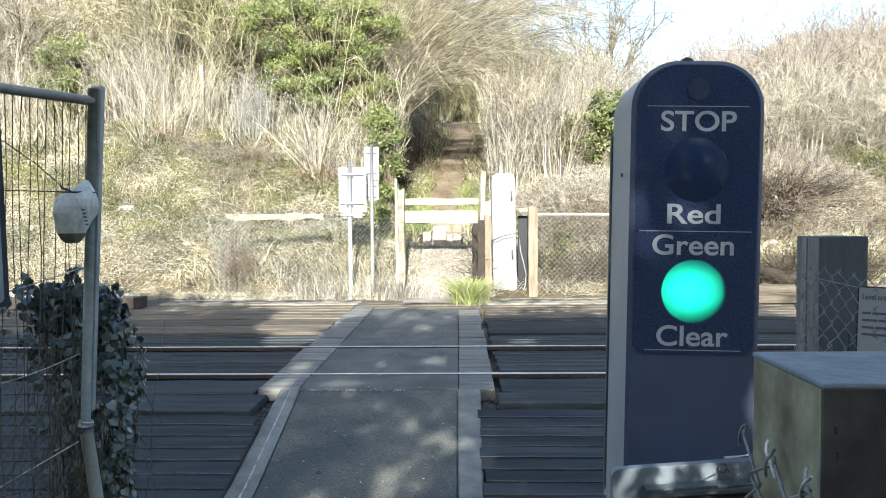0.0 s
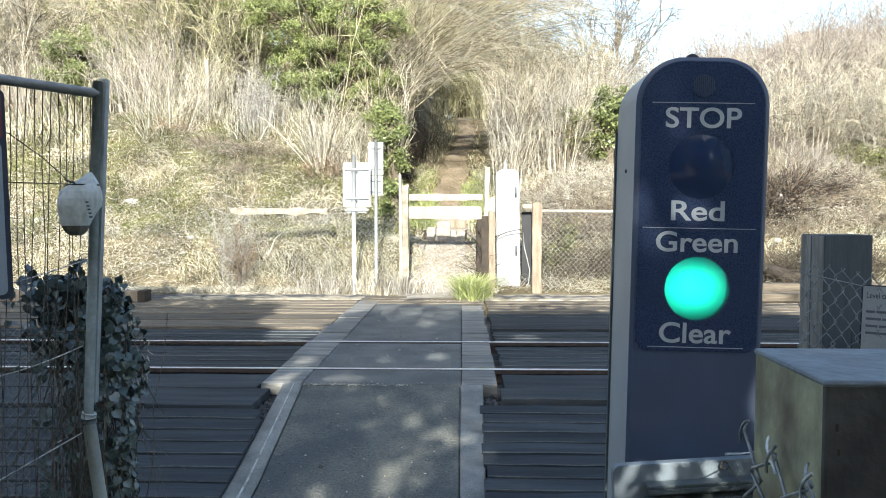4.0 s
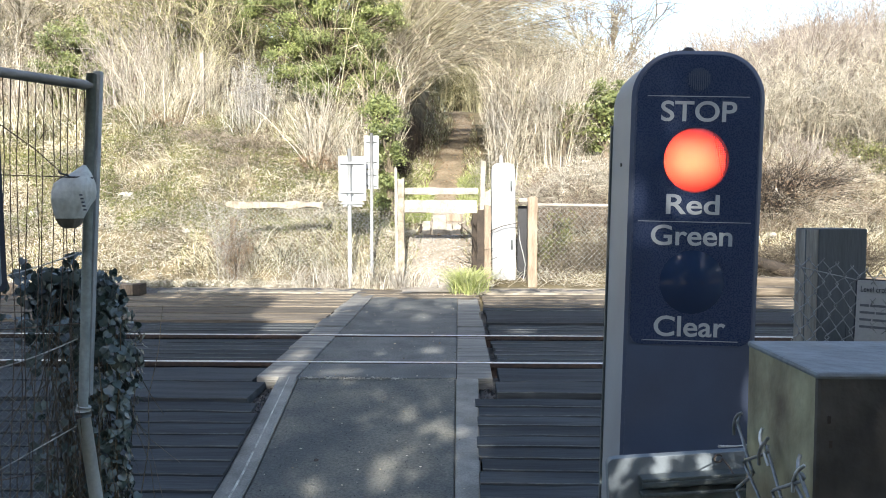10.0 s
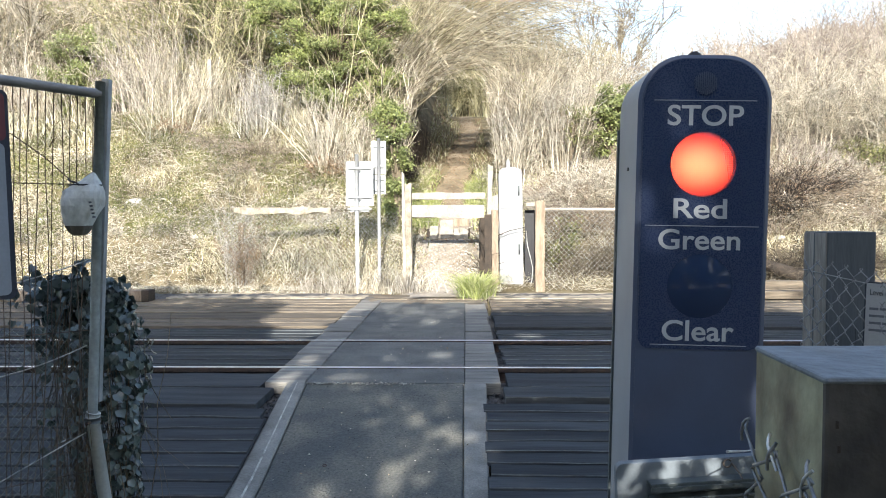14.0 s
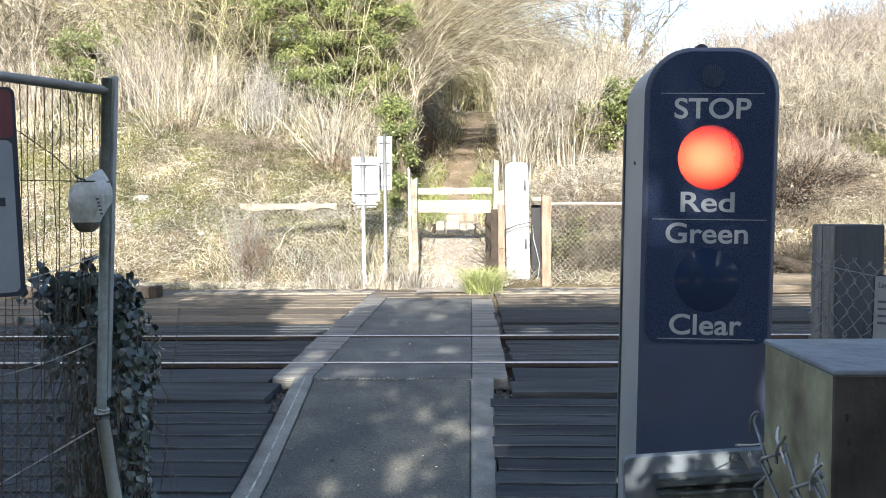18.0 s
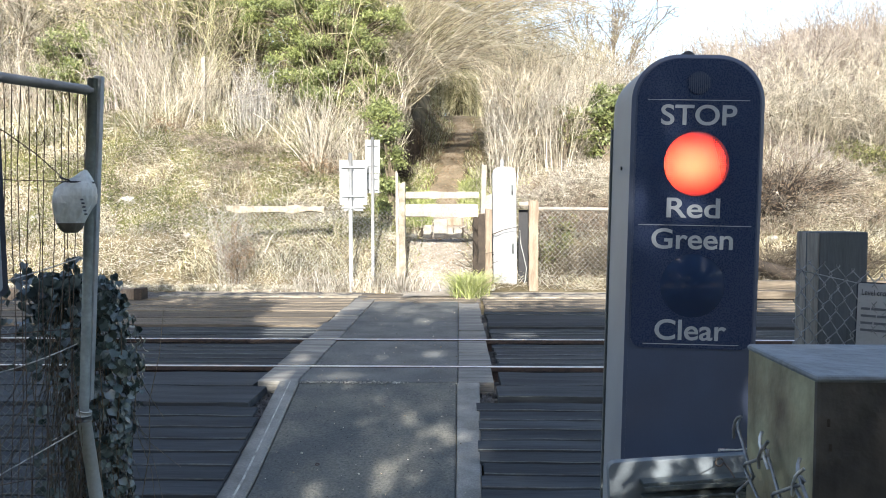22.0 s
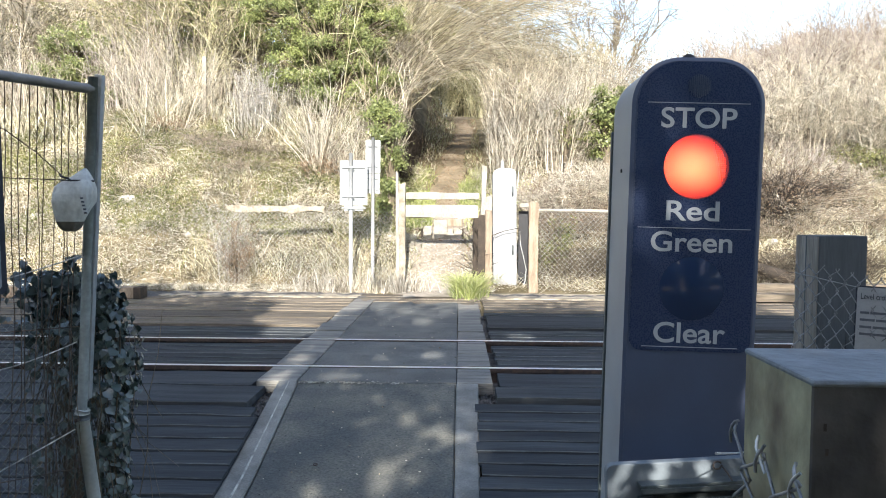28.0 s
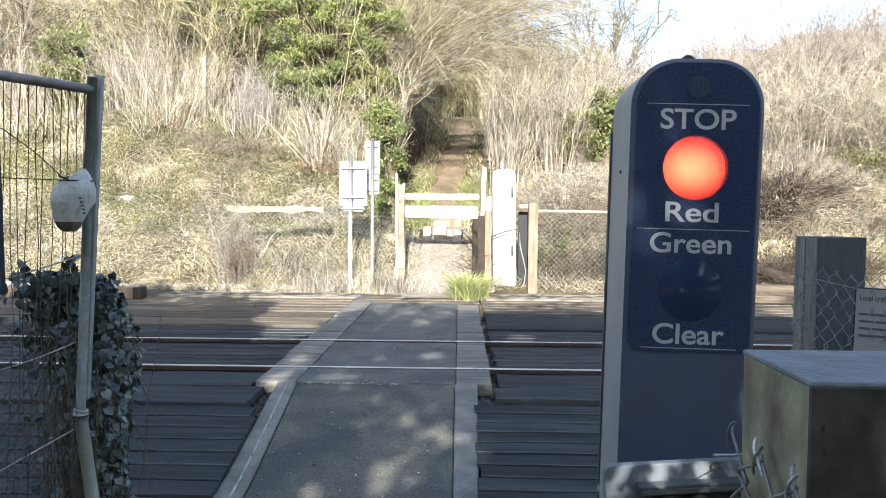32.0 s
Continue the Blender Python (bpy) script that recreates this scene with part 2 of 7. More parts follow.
M["grass_mix"] = material("half_green_grass", (0.3, 0.3, 0.1), 0.85, bump=0, translucent=0.25, spec=0.2,
                          island=((0.158, 0.173, 0.047), (0.627, 0.549, 0.359), (0.035, 0.04, 0.015), (0.337, 0.328, 0.129), (0.813, 0.732, 0.523), (0.061, 0.071, 0.025)))
M["grass_green"] = material("bright_green_grass", (0.3, 0.3, 0.1), 0.8, bump=0, translucent=0.3, spec=0.2,
                            island=((0.36, 0.40, 0.11), (0.52, 0.53, 0.21), (0.26, 0.32, 0.075), (0.62, 0.58, 0.33), (0.16, 0.21, 0.05)))
M["litter"] = material("fallen_leaves", (0.3, 0.2, 0.1), 0.85, bump=0, translucent=0.15, spec=0.2,
                       island=((0.264, 0.194, 0.106), (0.617, 0.518, 0.364), (0.042, 0.03, 0.018), (0.398, 0.298, 0.179), (0.858, 0.765, 0.591), (0.108, 0.078, 0.045)))
M["stone"] = material("pale_limestone", (0.55, 0.52, 0.46), 0.9, second=(0.38, 0.35, 0.30), scale=9, fine=60, bump=0.6)
M["rusty_leaf"] = material("rusty_dead_leaves", (0.3, 0.2, 0.1), 0.85, bump=0, translucent=0.15, spec=0.2,
                            island=((0.27, 0.175, 0.10), (0.36, 0.255, 0.16), (0.16, 0.10, 0.055), (0.32, 0.235, 0.155), (0.22, 0.15, 0.09)))
M["twig"] = material("grey_brown_twigs", (0.3, 0.2, 0.1), 0.9, bump=0, spec=0.15,
                     island=((0.23, 0.184, 0.124), (0.481, 0.404, 0.284), (0.04, 0.031, 0.02), (0.691, 0.599, 0.438), (0.111, 0.086, 0.055)))
M["twig_brown"] = material("red_brown_bramble", (0.3, 0.2, 0.1), 0.9, bump=0, spec=0.15,
                           island=((0.198, 0.151, 0.104), (0.383, 0.312, 0.225), (0.039, 0.03, 0.021), (0.503, 0.423, 0.32), (0.093, 0.07, 0.047)))
# grey-tan twigs with the distance haze mixed into their colours
M["wood_hazy"] = material("haze_grey_woodland", (0.3, 0.2, 0.1), 0.9, bump=0, spec=0.1,
                          island=((0.27, 0.245, 0.215), (0.40, 0.37, 0.33), (0.16, 0.145, 0.13), (0.33, 0.30, 0.27)))
M["straw_litter"] = material("pale_straw_litter", (0.3, 0.2, 0.1), 0.85, bump=0, translucent=0.15, spec=0.2,
                             island=((0.465, 0.397, 0.281), (0.734, 0.659, 0.518), (0.09, 0.072, 0.045), (0.598, 0.516, 0.381), (0.86, 0.802, 0.669), (0.301, 0.242, 0.159)))
M["pipe"] = material("dull_scaffold_tube", (0.225, 0.245, 0.225), 0.7, metal=0.05, second=(0.16, 0.175, 0.155), scale=14, fine=70, bump=0.08, grain=0.4)
M["galv_lightened"] = material("lightened_galvanised_steel", (0.46, 0.48, 0.46), 0.6, second=(0.36, 0.38, 0.36), scale=12, fine=90, bump=0.05, grain=0.25)
M["twig_pale"] = material("pale_straw_twigs", (0.3, 0.2, 0.1), 0.9, bump=0, spec=0.15,
                          island=((0.467, 0.396, 0.274), (0.708, 0.631, 0.487), (0.124, 0.102, 0.065), (0.574, 0.5, 0.362), (0.788, 0.709, 0.563), (0.28, 0.227, 0.149), (0.039, 0.032, 0.019)))
M["twig_olive"] = material("olive_twigs", (0.3, 0.2, 0.1), 0.9, bump=0, spec=0.15,
                           island=((0.342, 0.305, 0.148), (0.621, 0.557, 0.332), (0.038, 0.035, 0.017), (0.474, 0.424, 0.222), (0.757, 0.69, 0.479)))
M["grit"] = material("pale_stone_chips", (0.3, 0.3, 0.3), 0.9, bump=0, spec=0.15,
                     island=((0.36, 0.33, 0.285), (0.56, 0.53, 0.47), (0.15, 0.135, 0.11), (0.44, 0.41, 0.36), (0.24, 0.22, 0.18)))
M["twig_grey"] = material("pinkish_grey_twigs", (0.3, 0.2, 0.1), 0.9, bump=0, spec=0.15,
                          island=((0.37, 0.303, 0.231), (0.531, 0.465, 0.376), (0.095, 0.076, 0.057), (0.263, 0.206, 0.155), (0.636, 0.556, 0.466), (0.038, 0.03, 0.022)))
M["bark"] = material("rough_bark", (0.20, 0.16, 0.11), 0.95, second=(0.11, 0.09, 0.06), scale=8, fine=50, bump=0.8, stretch=(3, 3, 0.5))
M["leaf"] = material("evergreen_leaves", (0.1, 0.2, 0.05), 0.42, bump=0, translucent=0.25,
                     island=((0.20, 0.235, 0.068), (0.31, 0.33, 0.115), (0.07, 0.088, 0.028), (0.35, 0.365, 0.15), (0.245, 0.27, 0.088), (0.13, 0.155, 0.047)))
M["leaf_olive"] = material("yellow_green_leaves", (0.1, 0.2, 0.05), 0.5, bump=0, translucent=0.3,
                           island=((0.145, 0.154, 0.045), (0.273, 0.263, 0.095), (0.083, 0.098, 0.026), (0.351, 0.318, 0.143)))
M["ivy"] = material("dark_ivy_leaves", (0.1, 0.2, 0.05), 0.30, bump=0, translucent=0.08, spec=0.6,
                    island=((0.038, 0.058, 0.046), (0.075, 0.10, 0.082), (0.016, 0.027, 0.021), (0.17, 0.20, 0.185), (0.05, 0.073, 0.058), (0.105, 0.13, 0.115), (0.025, 0.038, 0.03)))


def lens_material(name, tint):
    m = bpy.data.materials.new(name)
    m.use_nodes = True
    n, l = m.node_tree.nodes, m.node_tree.links
    n.remove(n["Principled BSDF"])
    tr = n.new("ShaderNodeBsdfTransparent")
    tr.inputs["Color"].default_value = (*tint, 1)
    gl = n.new("ShaderNodeBsdfGlossy")
    gl.inputs["Roughness"].default_value = 0.06
    fr = n.new("ShaderNodeFresnel")
    fr.inputs["IOR"].default_value = 1.5
    ms = n.new("ShaderNodeMixShader")
    # navy diffuse film that brings the unlit lens near the sign sheet's colour
    navy_film = n.new("ShaderNodeBsdfDiffuse")
    navy_film.inputs["Color"].default_value = (0.046, 0.085, 0.195, 1)
    film = n.new("ShaderNodeMixShader")
    film.inputs["Fac"].default_value = 0.42
    l.new(tr.outputs["BSDF"], film.inputs[1])
    l.new(navy_film.outputs["BSDF"], film.inputs[2])
    l.new(fr.outputs["Fac"], ms.inputs["Fac"])
    l.new(film.outputs["Shader"], ms.inputs[1])
    l.new(gl.outputs["BSDF"], ms.inputs[2])
    l.new(ms.outputs["Shader"], n["Material Output"].inputs["Surface"])
    return m


M["lens_red"] = lens_material("red_lens_glass", (0.42, 0.024, 0.010))
M["lens_green"] = lens_material("green_lens_glass", (0.004, 0.105, 0.068))


def glow_material():
    """A bright diode array: a grid of cells, hottest about its middle."""
    m = bpy.data.materials.new("lit_diode_array")
    m.use_nodes = True
    n, l = m.node_tree.nodes, m.node_tree.links
    n.remove(n["Principled BSDF"])
    tc = n.new("ShaderNodeTexCoord")
    sp = n.new("ShaderNodeSeparateXYZ")
    l.new(tc.outputs["Object"], sp.inputs["Vector"])

    def math_node(op, a, b=None):
        q = n.new("ShaderNodeMath")
        q.operation = op
        for i, v in enumerate((a, b)):
            if v is None:
                continue
            if isinstance(v, (int, float)):
                q.inputs[i].default_value = v
            else:
                l.new(v, q.inputs[i])
        return q.outputs[0]

    cells = []
    for ax in ("X", "Z"):
        s = math_node("SINE", math_node("MULTIPLY", sp.outputs[ax], 2 * math.pi / 0.0058))
        cells.append(math_node("ADD", math_node("MULTIPLY", s, 0.52), 0.62))
    grid = math_node("MULTIPLY", cells[0], cells[1])
    ln = n.new("ShaderNodeVectorMath")
    ln.operation = "LENGTH"
    off = n.new("ShaderNodeVectorMath")
    off.operation = "MULTIPLY_ADD"
    off.inputs[1].default_value = (0.82, 1, 1.05)
    off.inputs[2].default_value = (0.006, 0, 0.0)
    l.new(tc.outputs["Object"], off.inputs[0])
    l.new(off.outputs[0], ln.inputs[0])
    mr = n.new("ShaderNodeMapRange")
    mr.interpolation_type = "SMOOTHSTEP"
    mr.inputs["From Min"].default_value, mr.inputs["From Max"].default_value = 0.0, 0.108
    mr.inputs["To Min"].default_value, mr.inputs["To Max"].default_value = 50.0, 2.4
    l.new(ln.outputs["Value"], mr.inputs["Value"])
    em = n.new("ShaderNodeEmission")
    em.inputs["Color"].default_value = (1, 1, 0.98, 1)
    l.new(math_node("MULTIPLY", grid, mr.outputs["Result"]), em.inputs["Strength"])
    l.new(em.outputs["Emission"], n["Material Output"].inputs["Surface"])
    return m


M["glow"] = glow_material()


# ---------- mesh helpers ----------
def part(name, bm, mat, parent=None, label=""):
    """Link a bmesh or a mesh as one mesh object under a thing or a part."""
    if isinstance(bm, bmesh.types.BMesh):
        me = bpy.data.meshes.new(name)
        bm.to_mesh(me)
        bm.free()
    else:
        me = bm
    if mat is not None and not me.materials:
        me.materials.append(mat)
    ob = new(name, me)
    ob.parent = parent
    if label:
        tagged(ob, label)
    return ob


def thing(name, m=None, label="", category="", group="", kind=""):
    ob = new(name)
    ob.empty_display_size = 0.2
    if m is not None:
        ob.matrix_world = m
    return tagged(ob, label, category, group, kind)


def box_bm(x0, x1, y0, y1, z0, z1, bevel=0.0, bm=None, m=None):
    own = bmesh.new()
    v = [own.verts.new((x, y, z)) for x in (x0, x1) for y in (y0, y1) for z in (z0, z1)]
    for f in ((0, 1, 3, 2), (4, 6, 7, 5), (0, 4, 5, 1), (2, 3, 7, 6), (0, 2, 6, 4), (1, 5, 7, 3)):
        own.faces.new([v[i] for i in f])
    if bevel:
        bmesh.ops.bevel(own, geom=own.edges[:], offset=bevel, segments=2, affect="EDGES", profile=0.5)
    if m is not None:
        own.transform(m)
    if bm is None:
        return own
    me = bpy.data.meshes.new("tmp")
    own.to_mesh(me)
    own.free()
    bm.from_mesh(me)
    bpy.data.meshes.remove(me)
    return bm


def np_mesh(name, verts, faces, smooth=False):
    """A mesh from arrays: verts (n, 3), faces (m, 3 or 4)."""
    me = bpy.data.meshes.new(name)
    k = faces.shape[1]
    me.vertices.add(len(verts))
    me.vertices.foreach_set("co", np.asarray(verts, np.float32).ravel())
    me.loops.add(faces.size)
    me.loops.foreach_set("vertex_index", np.asarray(faces, np.int32).ravel())
    me.polygons.add(len(faces))
    me.polygons.foreach_set("loop_start", np.arange(0, faces.size, k, dtype=np.int32))
    if smooth:
        me.polygons.foreach_set("use_smooth", np.ones(len(faces), bool))
    me.update(calc_edges=True)
    return me


def tubes(paths, radii, sides=3):
    """Tapered tubes along many paths: paths (n, k, 3), radii (n, k). Returns verts and quads."""
    paths = np.asarray(paths, float)
    n, k, _ = paths.shape
    d = np.gradient(paths, axis=1)
    d /= np.linalg.norm(d, axis=2, keepdims=True) + 1e-9
    ref = np.where(np.abs(d[..., 2:3]) > 0.9, np.array([1.0, 0, 0]), np.array([0, 0, 1.0]))
    a = np.cross(d, ref)
    a /= np.linalg.norm(a, axis=2, keepdims=True) + 1e-9
    b = np.cross(d, a)
    ang = np.arange(sides) * 2 * np.pi / sides
    ring = a[:, :, None] * np.cos(ang)[None, None, :, None] + b[:, :, None] * np.sin(ang)[None, None, :, None]
    v = paths[:, :, None] + ring * np.asarray(radii)[:, :, None, None]
    v = v.reshape(-1, 3)
    i = np.arange(n)[:, None, None] * k * sides + np.arange(k - 1)[None, :, None] * sides
    j = np.arange(sides)[None, None, :]
    j2 = (j + 1) % sides
    f = np.stack([i + j, i + j2, i + sides + j2, i + sides + j], -1).reshape(-1, 4)
    return v, f


def tube_mesh(name, pts, r, sides=8, closed=True):
    pts = np.asarray(pts, float)[None]
    rr = np.full(pts.shape[:2], r) if np.isscalar(r) else np.asarray(r, float)[None]
    v, f = tubes(pts, rr, sides)
    me = bpy.data.meshes.new(name)
    fs = [tuple(q) for q in f.tolist()]
    if closed:
        fs.append(tuple(range(sides)))
        fs.append(tuple(range(len(v) - 1, len(v) - 1 - sides, -1)))
    me.from_pydata(v.tolist(), [], fs)
    for p in me.polygons:
        p.use_smooth = p.index < len(f)
    return me


def grow(rng, base, direction, length, bend, k=5, wobble=0.06):
    """Curved stems: base, direction, bend (n, 3), length (n,)."""
    n = len(base)
    s = np.linspace(0, 1, k)[None, :, None]
    L = length[:, None, None]
    p = base[:, None] + direction[:, None] * s * L + bend[:, None] * (s ** 2) * L
    w = rng.normal(0, 1, (n, k, 3)) * wobble * L * s
    return p + w


def sub_twigs(rng, paths, per, lo, hi, len_frac, spread, up=0.3, k=4, droop=0.0):
    """Twigs that leave given stems along their upper parts."""
    n, kk, _ = paths.shape
    idx = np.repeat(np.arange(n), per)
    s = rng.uniform(lo, hi, len(idx)) * (kk - 1)
    i0 = np.clip(s.astype(int), 0, kk - 2)
    fr = (s - i0)[:, None]
    base = paths[idx, i0] * (1 - fr) + paths[idx, i0 + 1] * fr
    tang = paths[idx, i0 + 1] - paths[idx, i0]
    tl = np.linalg.norm(tang, axis=1, keepdims=True) + 1e-9
    total = np.linalg.norm(np.diff(paths, axis=1), axis=2).sum(1)[idx]
    d = tang / tl + rng.normal(0, spread, (len(idx), 3)) + np.array([0, 0, up])
    d /= np.linalg.norm(d, axis=1, keepdims=True)
    length = total * rng.uniform(0.5, 1.2, len(idx)) * len_frac
    bend = rng.normal(0, 0.15, (len(idx), 3)) + np.array([0, 0, -droop])
    return grow(rng, base, d, length, bend, k)


def taper(n, k, r0, r1, rng=None):
    t = np.linspace(r0, r1, k)[None].repeat(n, 0)
    if rng is not None:
        t = t * rng.uniform(0.6, 1.3, (n, 1))
    return t


def joined(chunks):
    vs, fs, o = [], [], 0
    for v, f in chunks:
        vs.append(v)
        fs.append(f + o)
        o += len(v)
    return np.concatenate(vs), np.concatenate(fs)


def leaf_quads(rng, centres, size, flat=0.0, normal=None, aspect=0.55):
    """Folded diamond leaves about the centres; size (n,)."""
    n = len(centres)
    a = rng.normal(0, 1, (n, 3))
    a[:, 2] *= 1 - flat
    a /= np.linalg.norm(a, axis=1, keepdims=True)
    b = rng.normal(0, 1, (n, 3)) if normal is None else np.cross(a, normal + rng.normal(0, 0.35, (n, 3)))
    b -= a * (a * b).sum(1, keepdims=True)
    b /= np.linalg.norm(b, axis=1, keepdims=True) + 1e-9
    c = np.cross(a, b)
    s = size[:, None]
    v = np.stack([centres - a * s * 0.5, centres + b * s * aspect * 0.5 + c * s * 0.12, centres + a * s * 0.5,
                  centres - b * s * aspect * 0.5 + c * s * 0.12], 1).reshape(-1, 3)
    f = np.arange(4 * n).reshape(-1, 4)
    return v, f


def blades(rng, base, height, lean, width):
    """Grass blades as two-step ribbons."""
    n = len(base)
    ang = rng.uniform(0, 2 * np.pi, n)
    side = np.stack([np.cos(ang), np.sin(ang), np.zeros(n)], 1) * width[:, None] * 0.5
    tip = lean + np.array([0, 0, 1.0])
    h = height[:, None]
    mid = base + (lean * 0.35 + np.array([0, 0, 0.55])) * h
    end = base + tip * h * np.array([1, 1, 0.9])
    v = np.stack([base - side, base + side, mid + side * 0.8, mid - side * 0.8, end + side * 0.15, end - side * 0.15], 1).reshape(-1, 3)
    o = np.arange(n)[:, None] * 6
    f = np.concatenate([o + np.array([[0, 1, 2, 3]]), o + np.array([[3, 2, 4, 5]])], 0)
    return v, f


# ---------- lie of the land ----------
def sstep(a, b, x):
    t = np.clip((x - a) / (b - a), 0, 1)
    return t * t * (3 - 2 * t)


FENCE_Y = 13.4


def lane_x(y):
    """Where the footpath's middle runs."""
    return np.interp(y, [13, 18, 22, 25, 28, 32, 36, 41], [-0.28, -0.30, -0.17, 0.0, 0.22, 0.12, -0.1, -0.2])


def ground_z(x, y):
    x, y = np.asarray(x, float), np.asarray(y, float)
    near = np.interp(y, [-400, 3.7, 4.2, 5.8, 6.1, 6.9, 8.4, 11.0, 12.4, 13.4], [-0.31, -0.31, -0.37, -0.21, -0.20, -0.17, -0.16, -0.12, -0.03, 0.03])
    t = np.maximum(0, y - FENCE_Y)
    left = np.interp(t, [0, 0.2, 0.7, 1.3, 5.6, 12, 20, 40, 120, 900], [0, 0.32, 0.86, 1.12, 3.65, 5.0, 8.2, 12.5, 15.0, 15.0])
    right = np.interp(t, [0, 0.4, 5.0, 12, 30, 120, 900], [0, 0.15, 2.6, 4.3, 6.4, 9.0, 9.0])
    lane = np.interp(t, [0, 0.5, 0.92, 1.7, 3.0, 5.0, 8, 22, 40, 120, 900], [0.0, 0.42, 0.81, 0.83, 1.30, 1.82, 2.65, 5.6, 6.6, 9.0, 9.0])
    u = x - lane_x(y)
    side = np.where(u < 0, left, right)
    w = sstep(0.55, 2.4, np.abs(u))
    lumps = (0.13 * np.sin(1.7 * x + 0.6 * y) * np.sin(1.1 * y - 0.4 * x) + 0.07 * np.sin(4.1 * x - 1.6 * y) * np.sin(3.3 * y + 1.9 * x)) * np.clip(t, 0, 1) * w
    bearing = x / np.maximum(y, 1.0)
    hill = np.interp(bearing, [0.06, 0.20, 0.31, 0.42, 0.56, 1.0], [0, 3.5, 13.6, 18.6, 20.0, 20.0]) * sstep(68, 125, y) * (1 + 0.03 * np.sin(x * 0.21) * np.sin(x * 0.083))
    return near + lane * (1 - w) + side * w + lumps + hill


def ground_sheet():
    xs = np.unique(np.concatenate([np.linspace(-14, 14, 113), np.linspace(-60, 60, 41), np.array([-2500, -900, -300, -120, 65, 70, 75, 80, 90, 100, 120, 300, 900, 2500])]))
    ys = np.unique(np.concatenate([np.linspace(4, 24, 101), np.linspace(-30, 70, 68), np.array([-2500, -800, -250, -80, 75, 80, 85, 90, 95, 100, 105, 110, 115, 120, 125, 130, 160, 300, 800, 2500])]))
    X, Y = np.meshgrid(xs, ys)
    v = np.stack([X, Y, ground_z(X, Y)], -1).reshape(-1, 3)
    i = (np.arange(len(ys) - 1)[:, None] * len(xs) + np.arange(len(xs) - 1)[None]).reshape(-1, 1)
    f = np.concatenate([i, i + 1, i + len(xs) + 1, i + len(xs)], 1)
    ob = part("ground", np_mesh("ground", v, f, True), M["ground"])
    tagged(ob, "leaf-littered earth bank rising behind the railway", "ground", kind="structure")


ground_sheet()


def lane_path(y0, y1, n, mat, label):
    ys = np.linspace(y0, y1, n)
    rows, k = [], 11
    for y in ys:
        for s in np.linspace(-1, 1, k):
            wob = 0.12 * math.sin(y * 1.3) + 0.05 * math.sin(y * 3.1 + s)
            x = float(lane_x(y)) + s * float(np.interp(y, [11.4, 12.6, 13.2, 15, 19, 25, 40], [1.1, 1.0, 0.66, 0.50, 0.30, 0.28, 0.28])) + wob * 0.6 * float(sstep(12.5, 14, y))
            lift = float(np.interp(y, [11.4, 12.6, 13.6], [0.09, 0.05, 0.012])) * (1 - 0.9 * abs(s) ** 3)
            rows.append((x, y, float(ground_z(x, y)) + lift + 0.012 * noise.noise(Vector((x * 5, y * 5, 1)))))
    v = np.array(rows)
    i = (np.arange(len(ys) - 1)[:, None] * k + np.arange(k - 1)[None]).reshape(-1, 1)
    f = np.concatenate([i, i + 1, i + k + 1, i + k], 1)
    ob = part("footpath", np_mesh("footpath", v, f, True), mat)
    tagged(ob, label, "path", kind="structure")


lane_path(12.46, 16.4, 32, M["path"], "bare trodden earth footpath at the gate")
lane_path(16.4, 38, 80, M["path_leafy"], "leaf-strewn earth footpath climbing between hedges")

# ---------- track ----------
RAIL_Y = (6.92, 8.40)


def rail(y, label):
    prof = [(-0.055, -0.15), (0.055, -0.15), (0.055, -0.138), (0.01, -0.12), (0.01, -0.045), (0.034, -0.036), (0.034, -0.006),
            (0.028, 0.0), (-0.028, 0.0), (-0.034, -0.006), (-0.034, -0.036), (-0.01, -0.045), (-0.01, -0.12), (-0.055, -0.138)]
    root = thing("rail", pose(0, y, 0), label, "rail", "running rails of the track")
    bm = bmesh.new()
    a = [bm.verts.new((-60, p, q)) for p, q in prof]
    b = [bm.verts.new((60, p, q)) for p, q in prof]
    for i in range(len(prof)):
        j = (i + 1) % len(prof)
        bm.faces.new((a[i], b[i], b[j], a[j]))
    bm.faces.new(a[::-1])
    bm.faces.new(b)
    part("rail_body", bm, M["rust"], root)
    part("running_band", box_bm(-60, 60, -0.026, 0.026, -0.001, 0.0025), M["railhead"], root, "bright polished running band")


for y in RAIL_Y:
    rail(y, "rusted steel running rail with a polished head")

deck = thing("crossing_deck", None, "grey pedestrian crossing deck of panels and timber edges", "deck", kind="structure")
DX0, DX1 = -1.29, -0.005


def deck_piece(name, x0, x1, y0, y1, z, mat, thick=0.10, bevel=0.008, label=""):
    part(name, box_bm(x0, x1, y0, y1, z - thick, z, bevel), mat, deck, label)


rng = np.random.default_rng(5)
# panels of the deck
deck_piece("deck_panel", DX0, DX1, 6.295, 6.865, 0.0, M["rubber"])
deck_piece("deck_panel", DX0, DX1, 7.015, 8.325, -0.006, M["rubber"])
deck_piece("deck_panel", DX0, DX1, 8.465, 9.80, -0.004, M["rubber"])
deck_piece("deck_panel", DX0, DX1, 9.806, 11.20, -0.004, M["rubber"])
deck_piece("deck_panel", DX0, DX1, 11.206, 12.28, -0.002, M["rubber"])
